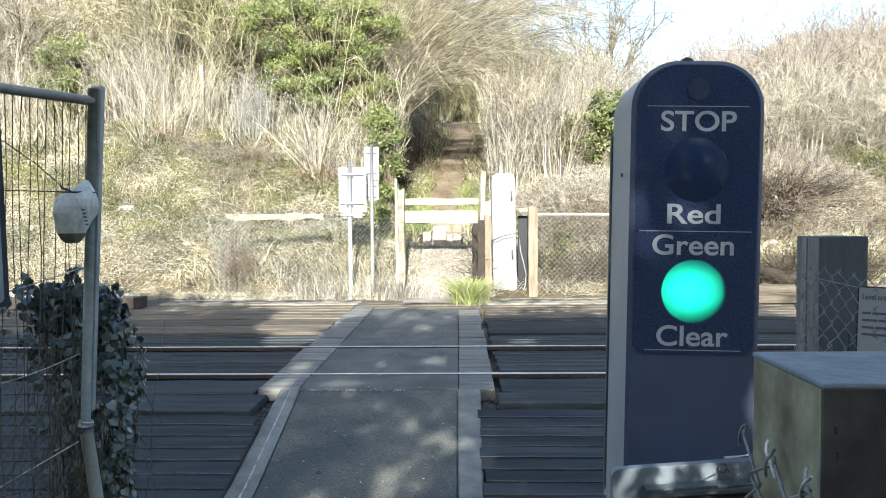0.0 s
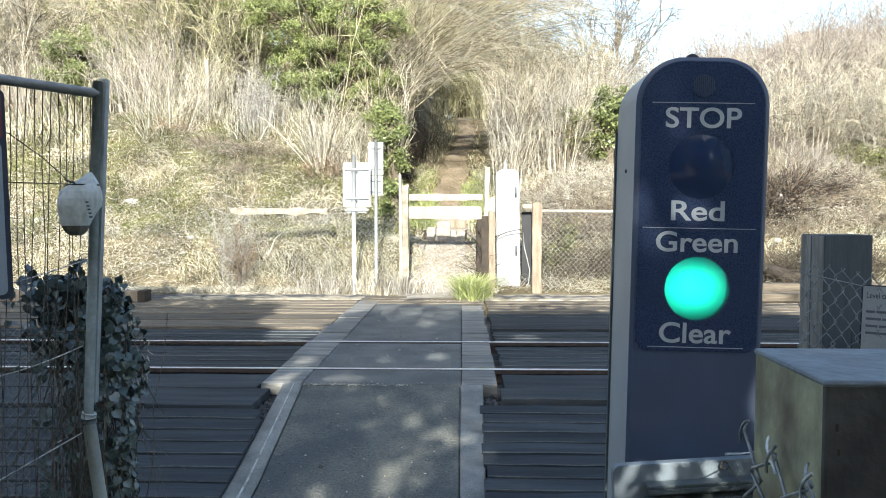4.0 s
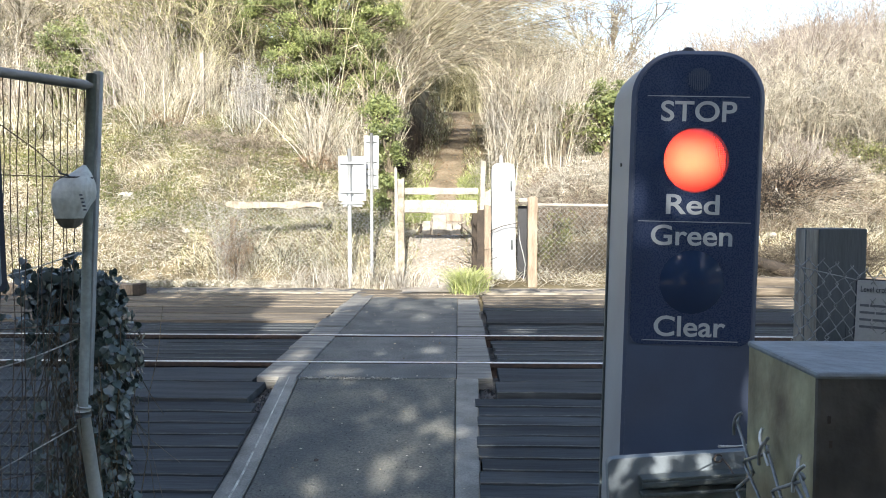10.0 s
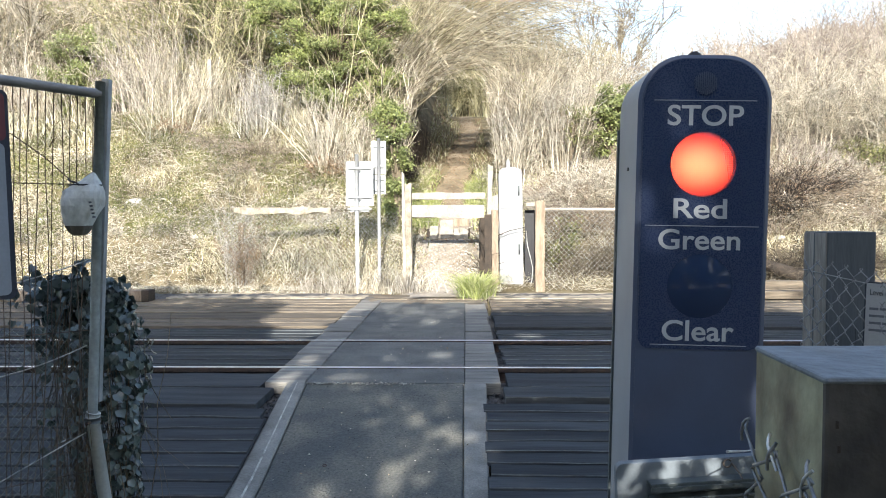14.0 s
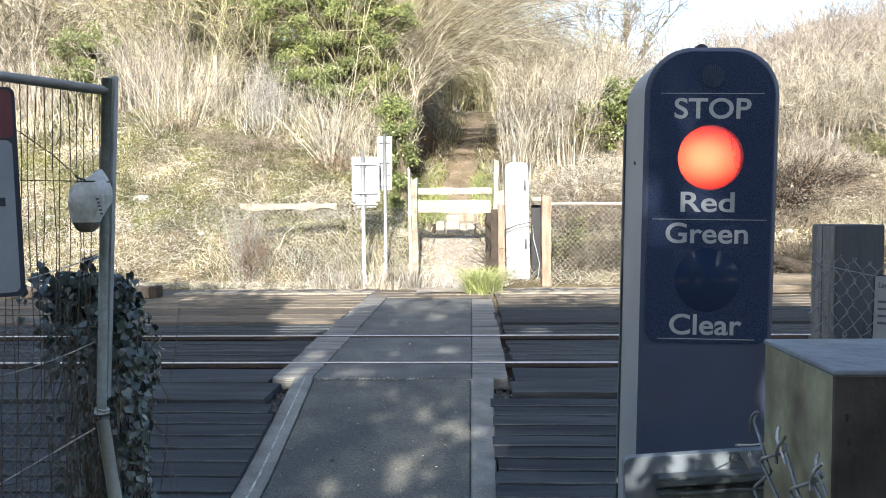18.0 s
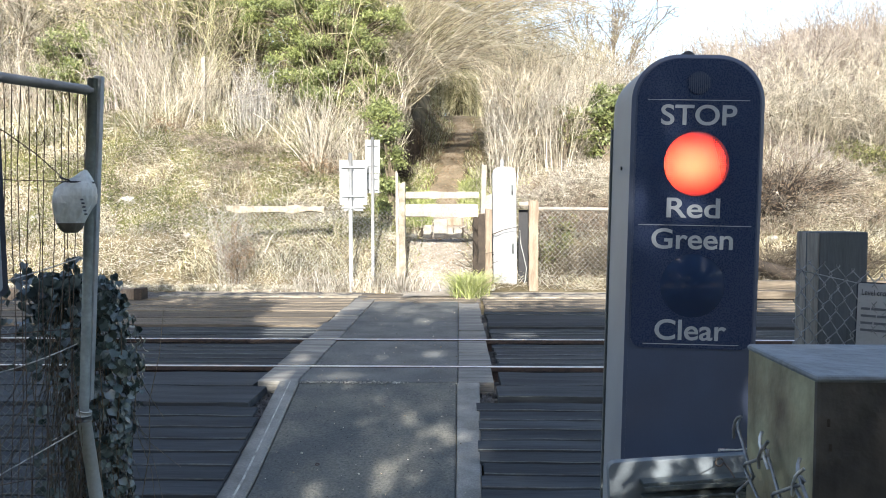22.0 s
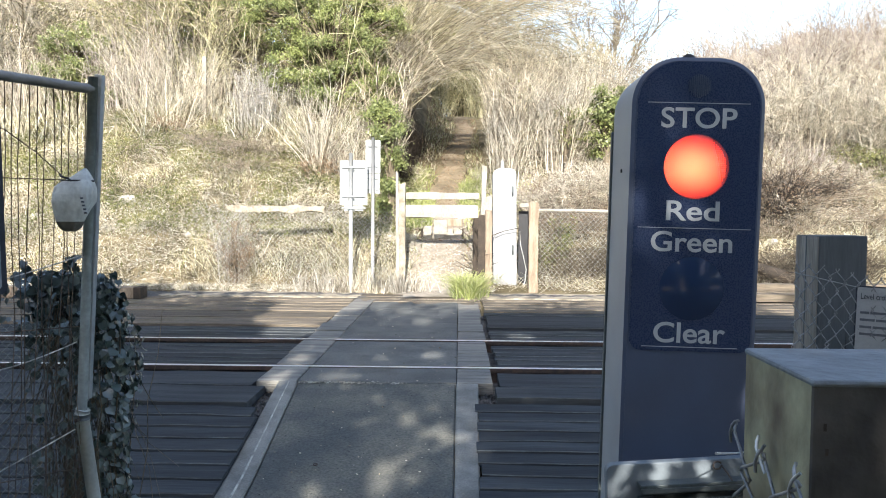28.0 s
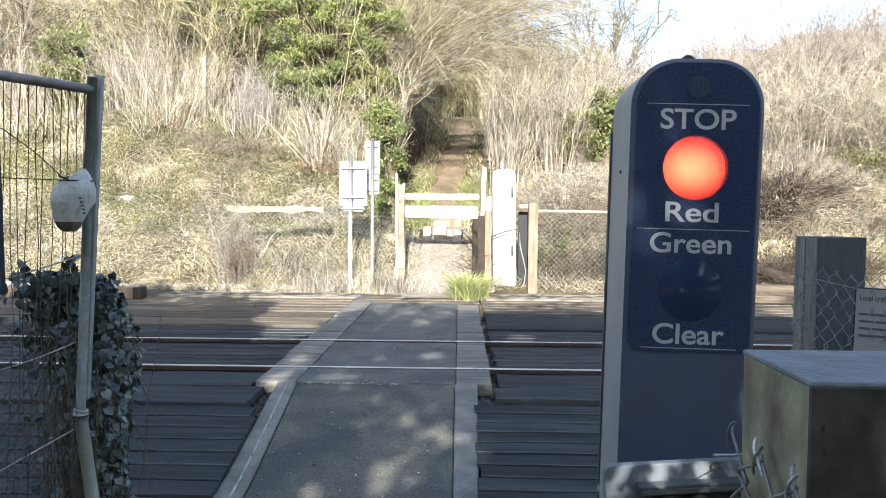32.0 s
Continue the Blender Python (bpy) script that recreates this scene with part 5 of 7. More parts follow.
def wicket_gate():
    far_post("gate_post", -1.06, -0.90, 1.84, M["wood_tan"], "bleached gate post beside the far path", 13.35, 0.17, seed=2.0)
    far_post("gate_post", -1.03, -0.985, 2.02, M["wood_pale"], "thin bleached stick against the gate post", 13.24, 0.05, lean=-0.8, seed=3.0)
    far_post("gate_post", 0.325, 0.415, 2.14, M["wood_pale"], "tall leaning bleached gate post", 13.45, 0.14, lean=1.5, seed=5.0)
    far_post("gate_post", 0.41, 0.56, 1.64, M["wood_pale"], "short bleached post beside the signal box", 13.62, 0.10, seed=6.0)
    gate = thing("wicket_gate", pose(-0.86, 13.42, 0.0), "bleached timber wicket gate across the path", "gate")
    part("top_rail", rough_box(-0.06, 1.20, -0.03, 0.03, 1.59, 1.70, 7.0, 0.014, "x"), M["wood_pale"], gate)
    part("broad_rail", rough_box(-0.07, 1.18, -0.05, -0.005, 1.28, 1.49, 8.0, 0.016, "x"), M["wood_pale"], gate)
    # the stile's dark brown holds the shade of the gate's hinge side
    part("hinge_stile", rough_box(1.10, 1.19, -0.03, 0.05, 0.25, 1.27, 9.0, 0.05, "z", 0.06), M["wood_dark"], gate, "stile painted dark for the gate's shaded side")
    heap = thing("timber_blocks", pose(-0.02, 15.05, 0.86), "bleached sawn timber blocks stacked on the path behind the gate", "timber")
    for i, (x0, x1, z0, z1) in enumerate(((-0.65, -0.50, 0.02, 0.25), (-0.455, -0.205, -0.04, 0.36), (-0.20, -0.085, 0.03, 0.20), (-0.08, 0.07, 0.01, 0.21))):
        part("block", rough_box(x0, x1, -0.10 - 0.03 * (i % 2), 0.08, z0 - 0.10, z1, 10.0 + i, 0.02), M["wood_pale"], heap)
    part("back_board", box_bm(-0.20, 0.09, 0.085, 0.12, 0.24, 0.38, 0.008), M["wood_brown"], heap, "brown board behind the blocks")
    # dark uprights stand in for the rail's shadow beside the blocks
    for x in (-0.68, 0.085):
        part("gap_post", box_bm(x - 0.025, x + 0.025, -0.02, 0.06, -0.02, 0.20, 0.006), M["wood_dark"], heap, "dark upright standing for the rail's shadow beside the blocks")
    b = thing("timber_screen", pose(0.445, 13.28, 0.03), "weathered brown boards beside the signal box", "board")
    # first board is coloured dark for the shade on this side
    part("board", rough_box(-0.115, -0.005, -0.025, 0.025, 0.02, 1.30, 20.0, 0.02, "z", 0.05), M["wood_dark"], b, "board painted dark for the gate's shaded side")
    part("board", rough_box(0.0, 0.105, -0.03, 0.03, 0.0, 1.38, 21.0, 0.02, "z", 0.05), M["wood_brown"], b)
    # plain black sheet in the gap right of the signal box
    s = thing("dark_sheet", pose(1.115, 13.62, 0.0), "dark sheet hung beside the signal box with a pale cable", "sheet")
    part("sheet", box_bm(-0.09, 0.08, -0.01, 0.01, 0.03, 1.40, 0.004), M["black"], s)
    part("cable", tube_mesh("cable", [(-0.07, -0.02, 1.05), (-0.05, -0.03, 0.8), (0.0, -0.04, 0.6), (0.045, -0.04, 0.4), (0.03, -0.03, 0.2), (-0.02, -0.03, 0.05)], 0.009, 6), M["galv_light"], s, "pale cable")
    # dead bramble grown up through the hinge side, painted dark for its shade
    g = np.random.default_rng(640)
    n = 55
    base = np.stack([g.uniform(0.30, 0.40, n), 13.40 + g.normal(0, 0.05, n), g.uniform(0.15, 0.85, n)], 1)
    st = grow(g, base, np.stack([g.normal(0, 0.35, n), g.normal(0, 0.2, n), np.ones(n)], 1), g.uniform(0.15, 0.45, n), g.normal(0, 0.4, (n, 3)), 5, 0.06)
    root = thing("dead_bramble", None, "dead bramble up the gate's hinge side, painted dark for shade", "shrub")
    tagged(part("branchwork", np_mesh("branchwork", *tubes(st, taper(n, 5, 0.009, 0.004, g), 4)), M["wood_dark"], root), kind="stuff")


wicket_gate()


def far_link(x0, x1, z0, z1, y, seed, pitch=0.085, r=0.0032):
    v, f = link_mesh(x1 - x0, z1 - z0, pitch, pitch * 1.05, r, 0.002, seed, lambda u, w, d: np.stack([x0 + u, y + d, z1 - w], 1), 3)
    return np_mesh("chain_link", v, f)


def right_fence():
    root = thing("lineside_fence", None, "chain-link fence with a brown post and pale top rail", "fence")
    part("fence_post", rough_box(1.18, 1.335, 13.33, 13.47, -0.05, 1.55, 30.0, 0.015), M["wood_brown"], root, "brown timber post")
    part("stub_rail", box_bm(1.02, 1.178, 13.39, 13.43, 1.46, 1.53, 0.01), M["wood_pale"], root)
    part("top_rail", tube_mesh("top_rail", [(1.33, 13.36, 1.415), (2.6, 13.36, 1.405), (3.9, 13.36, 1.40)], 0.028, 8), M["wood_pale"], root, "pale top rail")
    part("chain_link", far_link(1.36, 3.9, 0.03, 1.40, 13.34, 8), M["galv_light"], root)
    part("fence_post", box_bm(3.9, 4.03, 13.33, 13.47, -0.05, 1.47, 0.012), M["wood_brown"], root, "brown timber post")


right_fence()


def left_fence():
    root = thing("lineside_fence", None, "overgrown chain-link fence with a bleached rail", "fence")
    part("top_rail", rough_box(-3.92, -2.26, 13.33, 13.39, 1.355, 1.455, 31.0, 0.05, "x", 0.05, 13), M["wood_tan"], root, "lichened timber rail")
    part("chain_link", far_link(-4.1, -1.1, 0.05, 1.38, 13.34, 9, 0.075, 0.0024), M["galv_light"], root)
    part("fence_post", rough_box(-3.88, -3.79, 13.41, 13.50, -0.05, 1.20, 32.0, 0.02), M["bark"], root, "weathered timber post")


left_fence()


def sign_backs():
    a = thing("signboard", pose(-1.80, 13.15, 0.0), "white signboard seen from behind on a pale post", "sign")
    part("post", tube_mesh("post", [(0, 0, -0.02), (0, 0, 2.34)], 0.032, 12), M["sign_white"], a)
    board = part("board", box_bm(-0.19, 0.27, 0.05, 0.062, 1.48, 2.22, 0.003), M["sign_white"], a, "white sign board")
    part("lower_board", box_bm(-0.12, 0.20, 0.05, 0.06, 1.38, 1.47, 0.003), M["sign_white"], a, "small white board")
    for z in (2.10, 1.62, 1.43):
        part("channel", box_bm(-0.16, 0.24, 0.02, 0.05, z - 0.012, z + 0.016, 0.002), M["galv"], board)
        part("clip", box_bm(-0.06, 0.06, -0.056, -0.045, z - 0.016, z + 0.016, 0.002), M["galv"], board)
    b = thing("signboard", pose(-1.46, 13.4, 0.0), "taller white signboard on a thin post behind another", "sign")
    part("post", tube_mesh("post", [(0, 0, -0.02), (0, 0, 2.62)], 0.028, 12), M["shell_white"], b)
    board = part("board", box_bm(-0.13, 0.12, 0.042, 0.054, 2.02, 2.58, 0.003), M["sign_white"], b, "white sign board")
    part("board", box_bm(-0.13, 0.11, 0.042, 0.054, 1.68, 2.01, 0.003), M["sign_white"], b, "white sign board")
    for z in (2.48, 2.14, 1.93, 1.74):
        part("channel", box_bm(-0.1, 0.09, 0.01, 0.042, z - 0.01, z + 0.014, 0.002), M["galv"], board)


sign_backs()


def stones():
    g = random.Random(9)
    for i, (x, y, s) in enumerate(((-6.58, 15.62, 0.17), (-6.35, 15.5, 0.09), (-4.9, 14.2, 0.08), (-7.9, 14.6, 0.11), (5.9, 15.0, 0.1))):
        bm = bmesh.new()
        bmesh.ops.create_icosphere(bm, subdivisions=2, radius=s)
        for v in bm.verts:
            v.co *= 1 + 0.25 * noise.noise(v.co * 7 + Vector((i * 3.1, 0, 0)))
            v.co.z *= 0.55
        ob = part("boulder", bm, M["stone"])
        ob.location = (x, y, float(ground_z(x, y)) + s * 0.35)
        ob.rotation_euler = (0, 0, g.uniform(0, 6))
        tagged(ob, "pale stone lying on the grassy bank", "stone", "stones on the bank")


stones()


def timber_beams():
    b = thing("timber_trough", pose(-5.26, 12.1, 0.012), "weathered timber trough end beside the track", "trough")
    part("box", box_bm(-3.5, 0.28, -0.12, 0.12, 0.0, 0.17, 0.01), M["wood_brown"], b)
    part("end_cap", box_bm(0.281, 0.40, -0.13, 0.13, 0.0, 0.175, 0.008), M["wood_dark"], b)
    t = thing("cable_trough", pose(-2.9, 13.1, 0.0), "pale cable trough with lids along the fence foot", "trough")
    for i in range(4):
        part("trough_lid", box_bm(-0.9 + i * 0.6, -0.305 + i * 0.6, 0.02, 0.20, -0.03, 0.06 + 0.006 * (i % 2), 0.008), M["wood_tan"], t)
    r = thing("timber_stack", pose(5.0, 12.6, 0.0), "sunlit sawn timbers lying beside the track", "timber")
    for i, (x0, x1, y, z) in enumerate(((-0.7, 2.6, 0, 0.03), (-0.5, 2.8, -0.35, 0.03), (-0.6, 2.4, 0.05, 0.15))):
        part("timber", box_bm(x0, x1, y - 0.11, y + 0.11, z, z + 0.12, 0.01), M["slat_brown"], r)
    l = part("fallen_log", tube_mesh("fallen_log", [(4.7, 13.9, 0.62), (5.2, 13.5, 0.42), (5.7, 13.2, 0.25), (6.3, 13.1, 0.22)], [0.05, 0.10, 0.13, 0.12], 10), M["wood_dark"])
    tagged(l, "dark fallen log on the bank", "log")
    p = thing("survey_post", pose(-6.12, 19.0, 3.2), "thin white post on top of the bank", "post")
    part("shaft", box_bm(-0.05, 0.05, -0.05, 0.05, 0, 1.85, 0.01), M["wood_pale"], p)


timber_beams()


# ---------- plants ----------
def scatter_on_bank(g, n, x0, x1, y0, y1, keep=None):
    x, y = g.uniform(x0, x1, n), g.uniform(y0, y1, n)
    if keep is not None:
        k = keep(x, y)
        x, y = x[k], y[k]
    return np.stack([x, y, ground_z(x, y)], 1)


def off_path(x, y):
    return np.abs(x - lane_x(y)) > 0.62


def clumpy(x, y, s=1.0, seed=0.0):
    return 0.5 + 0.5 * np.sin(2.3 * s * x + 1.3 * s * y + seed) * np.sin(1.7 * s * y - 1.1 * s * x + 2 * seed)


def grass(name, g, pts, h0, h1, w, mat, label, lean=0.5):
    n = len(pts)
    hgt = g.uniform(h0, h1, n)
    v, f = blades(g, pts, hgt, g.normal(0, lean, (n, 3)) * np.array([1, 1, 0]) + np.array([0, -0.15, 0]), g.uniform(0.6, 1.4, n) * w)
    ob = part(name, np_mesh(name, v, f), mat)
    tagged(ob, label, "grass", kind="stuff")


def ground_cover():
    g = np.random.default_rng(31)
    p = scatter_on_bank(g, 44000, -12, -0.7, 13.5, 20, lambda x, y: off_path(x, y))
    mixm = clumpy(p[:, 0], p[:, 1], 0.8, 1.0) + g.normal(0, 0.2, len(p)) > 0.42
    grass("bank_grass", g, p[mixm], 0.04, 0.15, 0.016, M["grass_mix"], "half-green rough grass on the bank", 0.7)
    grass("bank_grass", g, p[~mixm], 0.03, 0.14, 0.014, M["grass_dry"], "dry straw-coloured grass on the bank", 0.8)
    p = scatter_on_bank(g, 24000, 0.4, 13, 13.55, 21, lambda x, y: off_path(x, y))
    grass("bank_grass", g, p, 0.06, 0.26, 0.015, M["grass_dry"], "dry straw-coloured grass on the bank", 0.8)
    p = scatter_on_bank(g, 110000, -12, 13, 13.4, 20.5, lambda x, y: off_path(x, y))
    p[:, 2] += g.uniform(0.0, 0.22, len(p)) * clumpy(p[:, 0], p[:, 1], 1.6, 0.4)
    v, f = leaf_quads(g, p, g.uniform(0.012, 0.036, len(p)), 0.4)
    ob = part("leaf_litter", np_mesh("leaf_litter", v, f), M["litter"])
    # pale straw lying along the fence foot
    q = scatter_on_bank(g, 52000, -9.0, 0.8, 12.75, 15.2, lambda x, y: (np.abs(x - lane_x(y)) > 0.5) & (y > 13.0 + 0.4 * (x > 0.6)))
    q[:, 2] = np.maximum(q[:, 2], 0.04) + g.uniform(0.0, 0.10, len(q))
    v, f = leaf_quads(g, q, g.uniform(0.03, 0.085, len(q)), 0.4, aspect=0.14)
    tagged(part("straw_litter", np_mesh("straw_litter", v, f), M["straw_litter"]), "pale dry straw and litter along the fence foot", "leaf litter", kind="stuff")
    tagged(ob, "brown fallen leaves lying over the bank", "leaf litter", kind="stuff")
    # leaves trodden into the lane
    p = scatter_on_bank(g, 16000, -1.2, 0.65, 13.6, 34)
    p[:, 2] += 0.02
    dens = (np.abs(p[:, 0] - lane_x(p[:, 1])) > 0.25 + 0.25 * clumpy(p[:, 0], p[:, 1], 1.4, 0.7)) | (g.uniform(0, 1, len(p)) < 0.35)
    p = p[dens]
    v, f = leaf_quads(g, p, g.uniform(0.025, 0.055, len(p)), 0.85)
    ob = part("leaf_litter", np_mesh("leaf_litter", v, f), M["rusty_leaf"])
    tagged(ob, "brown leaves trodden into the footpath", "leaf litter", kind="stuff")
    p = scatter_on_bank(g, 5000, -1.15, 0.62, 13.5, 33, lambda x, y: np.abs(x - lane_x(y)) > 0.30 + 0.15 * clumpy(x, y, 1.1, 0.2))
    grass("lane_verge", g, p, 0.04, 0.2, 0.018, M["grass_mix"], "rough grass creeping over the footpath", 0.7)
    # dead stems lying over the bank
    p = scatter_on_bank(g, 34000, -12, 13, 13.45, 20, lambda x, y: off_path(x, y))
    d = np.stack([g.normal(0, 1, len(p)), g.normal(-0.3, 0.6, len(p)), g.uniform(0.1, 0.9, len(p))], 1)
    d /= np.linalg.norm(d, axis=1, keepdims=True)
    st = grow(g, p, d, g.uniform(0.15, 0.6, len(p)), np.stack([g.normal(0, 0.2, len(p)), g.normal(0, 0.2, len(p)), np.full(len(p), -0.5)], 1), 3, 0.05)
    ob = part("dead_stems", np_mesh("dead_stems", *tubes(st, taper(len(p), 3, 0.0040, 0.0022, g), 3)), M["twig_pale"])
    tagged(ob, "dry bramble and grass stems lying over the bank", "dead stems", kind="stuff")
    # low green leaves among the litter
    p = scatter_on_bank(g, 58000, -11, -0.8, 14.0, 18.6, lambda x, y: off_path(x, y) & (clumpy(x, y, 0.9, 2.2) > 0.38))
    p[:, 2] += g.uniform(0.02, 0.18, len(p))
    v, f = leaf_quads(g, p, g.uniform(0.025, 0.06, len(p)), 0.3)
    ob = part("bramble_leaves", np_mesh("bramble_leaves", v, f), M["leaf_olive"])
    tagged(ob, "low yellow-green bramble leaves on the bank", "bramble", kind="stuff")
    # bright tuft at the path's edge, verge along the lane
    c = np.stack([0.17 + g.normal(0, 0.10, 1900), 12.75 + g.normal(0, 0.2, 1900), np.full(1900, 0.0)], 1)
    grass("grass_tuft", g, c, 0.05, 0.48, 0.010, M["grass_green"], "bright green grass tuft at the path's edge", 0.75)
    p = scatter_on_bank(g, 3500, -1.9, 1.6, 15.5, 20.5, lambda x, y: (np.abs(x - lane_x(y)) > 0.4))
    grass("lane_verge", g, p, 0.06, 0.22, 0.02, M["grass_green"], "green grass verge beside the footpath", 0.6)
    # fresh grass on both sides of the lane behind the gate
    c = np.concatenate([np.stack([g.uniform(-1.25, -0.55, 2600), g.uniform(15.6, 17.6, 2600), np.zeros(2600)], 1), np.stack([g.uniform(0.02, 0.55, 1600), g.uniform(16.5, 19.0, 1600), np.zeros(1600)], 1)])
    c[:, 2] = ground_z(c[:, 0], c[:, 1])
    grass("lane_verge", g, c, 0.06, 0.24, 0.014, M["grass_green"], "fresh green grass beside the path behind the gate", 0.6)
    p = scatter_on_bank(g, 4200, -1.0, 0.45, 12.2, 14.5)
    p[:, 2] = np.maximum(p[:, 2], 0.0)
    v, f = leaf_quads(g, p + np.array([0, 0, 0.012]), g.uniform(0.012, 0.03, len(p)), 0.9)
    ob = part("leaf_litter", np_mesh("leaf_litter", v, f), M["litter"])
    tagged(ob, "trodden leaf litter before the gate", "leaf litter", kind="stuff")
    p = scatter_on_bank(g, 3600, -0.95, 0.42, 12.7, 14.4)
    v, f = leaf_quads(g, p + np.array([0, 0, 0.02]), g.uniform(0.015, 0.04, len(p)), 0.6, aspect=0.8)
    tagged(part("path_grit", np_mesh("path_grit", v, f), M["grit"]), "pale stone chips trodden into the path", "gravel", kind="stuff")
    p = scatter_on_bank(g, 9000, 5.2, 14, 17.0, 21.8)
    grass("tall_grass", g, p, 0.15, 0.6, 0.010, M["twig_grey"], "tall pale grass among the shrubs", 0.7)
    p = scatter_on_bank(g, 9000, 0.9, 13, 16.0, 21.5, lambda x, y: clumpy(x, y, 0.7, 0.9) > 0.35)
    grass("tall_grass", g, p, 0.2, 0.7, 0.010, M["twig_grey"], "tall dry grass below the shrubs", 0.5)
    p = scatter_on_bank(g, 4500, -11, -1.6, 17.6, 21.0, lambda x, y: clumpy(x, y, 0.8, 0.3) > 0.4)
    grass("tall_grass", g, p, 0.2, 0.7, 0.02, M["grass_dry"], "tall dry grass below the shrubs", 0.6)
    # weeds growing through the left fence
    n = 700
    c = np.stack([g.uniform(-4.6, -0.9, n), 13.45 + np.abs(g.normal(0, 0.22, n)), np.zeros(n)], 1)
    c[:, 2] = ground_z(c[:, 0], c[:, 1])
    grass("fence_weeds", g, c, 0.1, 0.55, 0.012, M["grass_dry"], "dry weeds grown through the fence", 0.7)
    # dry weeds round the feet of the gate and sign posts
    n = 900
    c = np.stack([g.normal(0, 0.28, n) + g.choice([-1.85, -1.3, -1.0, -2.4], n), 13.15 + g.normal(0, 0.08, n), np.zeros(n)], 1)
    grass("post_weeds", g, c, 0.08, 0.55, 0.009, M["straw_litter"], "dry straw-coloured weeds round the post feet", 0.5)
    n = 5000
    c = np.stack([g.uniform(-9, -0.9, n), 13.2 + np.abs(g.normal(0, 0.12, n)), np.full(n, 0.03)], 1)
    grass("verge_grass", g, c, 0.03, 0.14, 0.01, M["grass_dry"], "short dry grass at the fence foot", 0.5)


ground_cover()


def near_verge():
    g = np.random.default_rng(88)
    x, y = g.uniform(-9, 9, 8000), g.uniform(-6, 4.0, 8000)
    k = (x < -1.5) | (x > 0.3)
    p = np.stack([x[k], y[k], ground_z(x[k], y[k])], 1)
    grass("near_verge", g, p, 0.04, 0.14, 0.01, M["grass_mix"], "short shaded grass beside the approach path", 0.6)


near_verge()


def deck_debris():
    g = np.random.default_rng(77)
    n = 260
    x, y = g.uniform(-1.2, 0.1, n), g.uniform(4.3, 11, n)
    z = np.where(y < 6.28, np.interp(y, [4.25, 4.6, 5.4, 6.27], [-0.26, -0.225, -0.12, -0.006]), 0.0) + 0.008
    v, f = leaf_quads(g, np.stack([x, y, z], 1), g.uniform(0.006, 0.024, n), 0.9)
    # crumbs of paint along the joint and the kerb, dark pits and tar specks
    m = 420
    q = np.concatenate([np.stack([g.uniform(-1.24, -0.35, m) - 0.25 * np.abs(g.normal(0, 0.4, m)), 6.262 + g.normal(0, 0.018, m), np.full(m, 0.001)], 1)])
    q = q[q[:, 0] > -1.27]
    vv, ff = leaf_quads(g, q, g.uniform(0.008, 0.026, len(q)), 0.9)
    tagged(part("paint_crumbs", np_mesh("paint_crumbs", vv, ff), M["paint"]), "crumbled pale paint along the deck's front joint", "paint", kind="stuff")
    m = 500
    yy = g.uniform(4.2, 6.2, m)
    q = np.stack([g.uniform(-1.16, -0.05, m), yy, np.interp(yy, [4.25, 4.6, 5.4, 6.27], [-0.26, -0.225, -0.12, -0.006]) + 0.003], 1)
    vv, ff = leaf_quads(g, q, g.uniform(0.004, 0.012, m), 0.95, aspect=0.8)
    tagged(part("tar_specks", np_mesh("tar_specks", vv, ff), M["black"]), "dark tar specks on the worn asphalt", "tar", kind="stuff")
    ring = [(-0.864 + 0.012 * math.cos(a), 4.78 + 0.012 * math.sin(a), -0.187 + 0.14 * 0.012 * math.sin(a)) for a in np.linspace(0, 2 * math.pi, 17)]
    tagged(part("washer", tube_mesh("washer", ring, 0.0035, 6, False), M["rust"]), "small rusty washer lying on the asphalt", "washer")
    tagged(part("deck_debris", np_mesh("deck_debris", v, f), M["litter"]), "scattered dead leaves and bits on the deck", "leaf litter", kind="stuff")


deck_debris()


def clear_of_lane(paths, x, y, z):
    """Leave out stems that would grow into the trodden lane."""
    wx, wy, wz = paths[..., 0] + x, paths[..., 1] + y, paths[..., 2] + z
    over = wz - ground_z(lane_x(wy), wy) + 100 * (wy > 38.5)
    bad = (np.abs(wx - lane_x(wy)) < 0.75) & (over < 2.2 + 0.03 * (wy - 15)) & (wy > 14)
    # openings through which the sun reaches the path
    s = (wz - 2.84 - 0.21 * (wy - 22)) / (SLOPE + 0.21)
    foot = wy + s
    beam = (s > 0.3) & (foot > 21.5) & (foot < 31) & (np.abs(wx + 0.0166 * s - lane_x(foot) - 0.12 * np.sin(foot * 2.1)) < 0.27) & (np.sin(foot * 4.2) + 0.6 * np.sin(foot * 1.7 + 1) > 0.2)
    return paths[~(bad | beam).any(1)]


def top_line(px):
    return float(np.interp(px, [860, 900, 950, 1000, 1040, 1100, 1180, 1230, 1300, 1400, 1480, 1600], [8, 26, 34, 48, 80, 92, 100, 84, 56, 36, 22, 12]))


def rise_to(px, Y, drop=0.0):
    """The height of a plant at that bearing and depth whose top meets the skyline."""
    return max(0.8, 1.364 + (378 - top_line(px) - drop) / 1400 * Y - float(ground_z(at(px, Y), Y)))


def at(px, Y):
    """Sideways place of a bearing, in the units of the plan, at the depth Y."""
    return (px - 815) / 1400 * Y


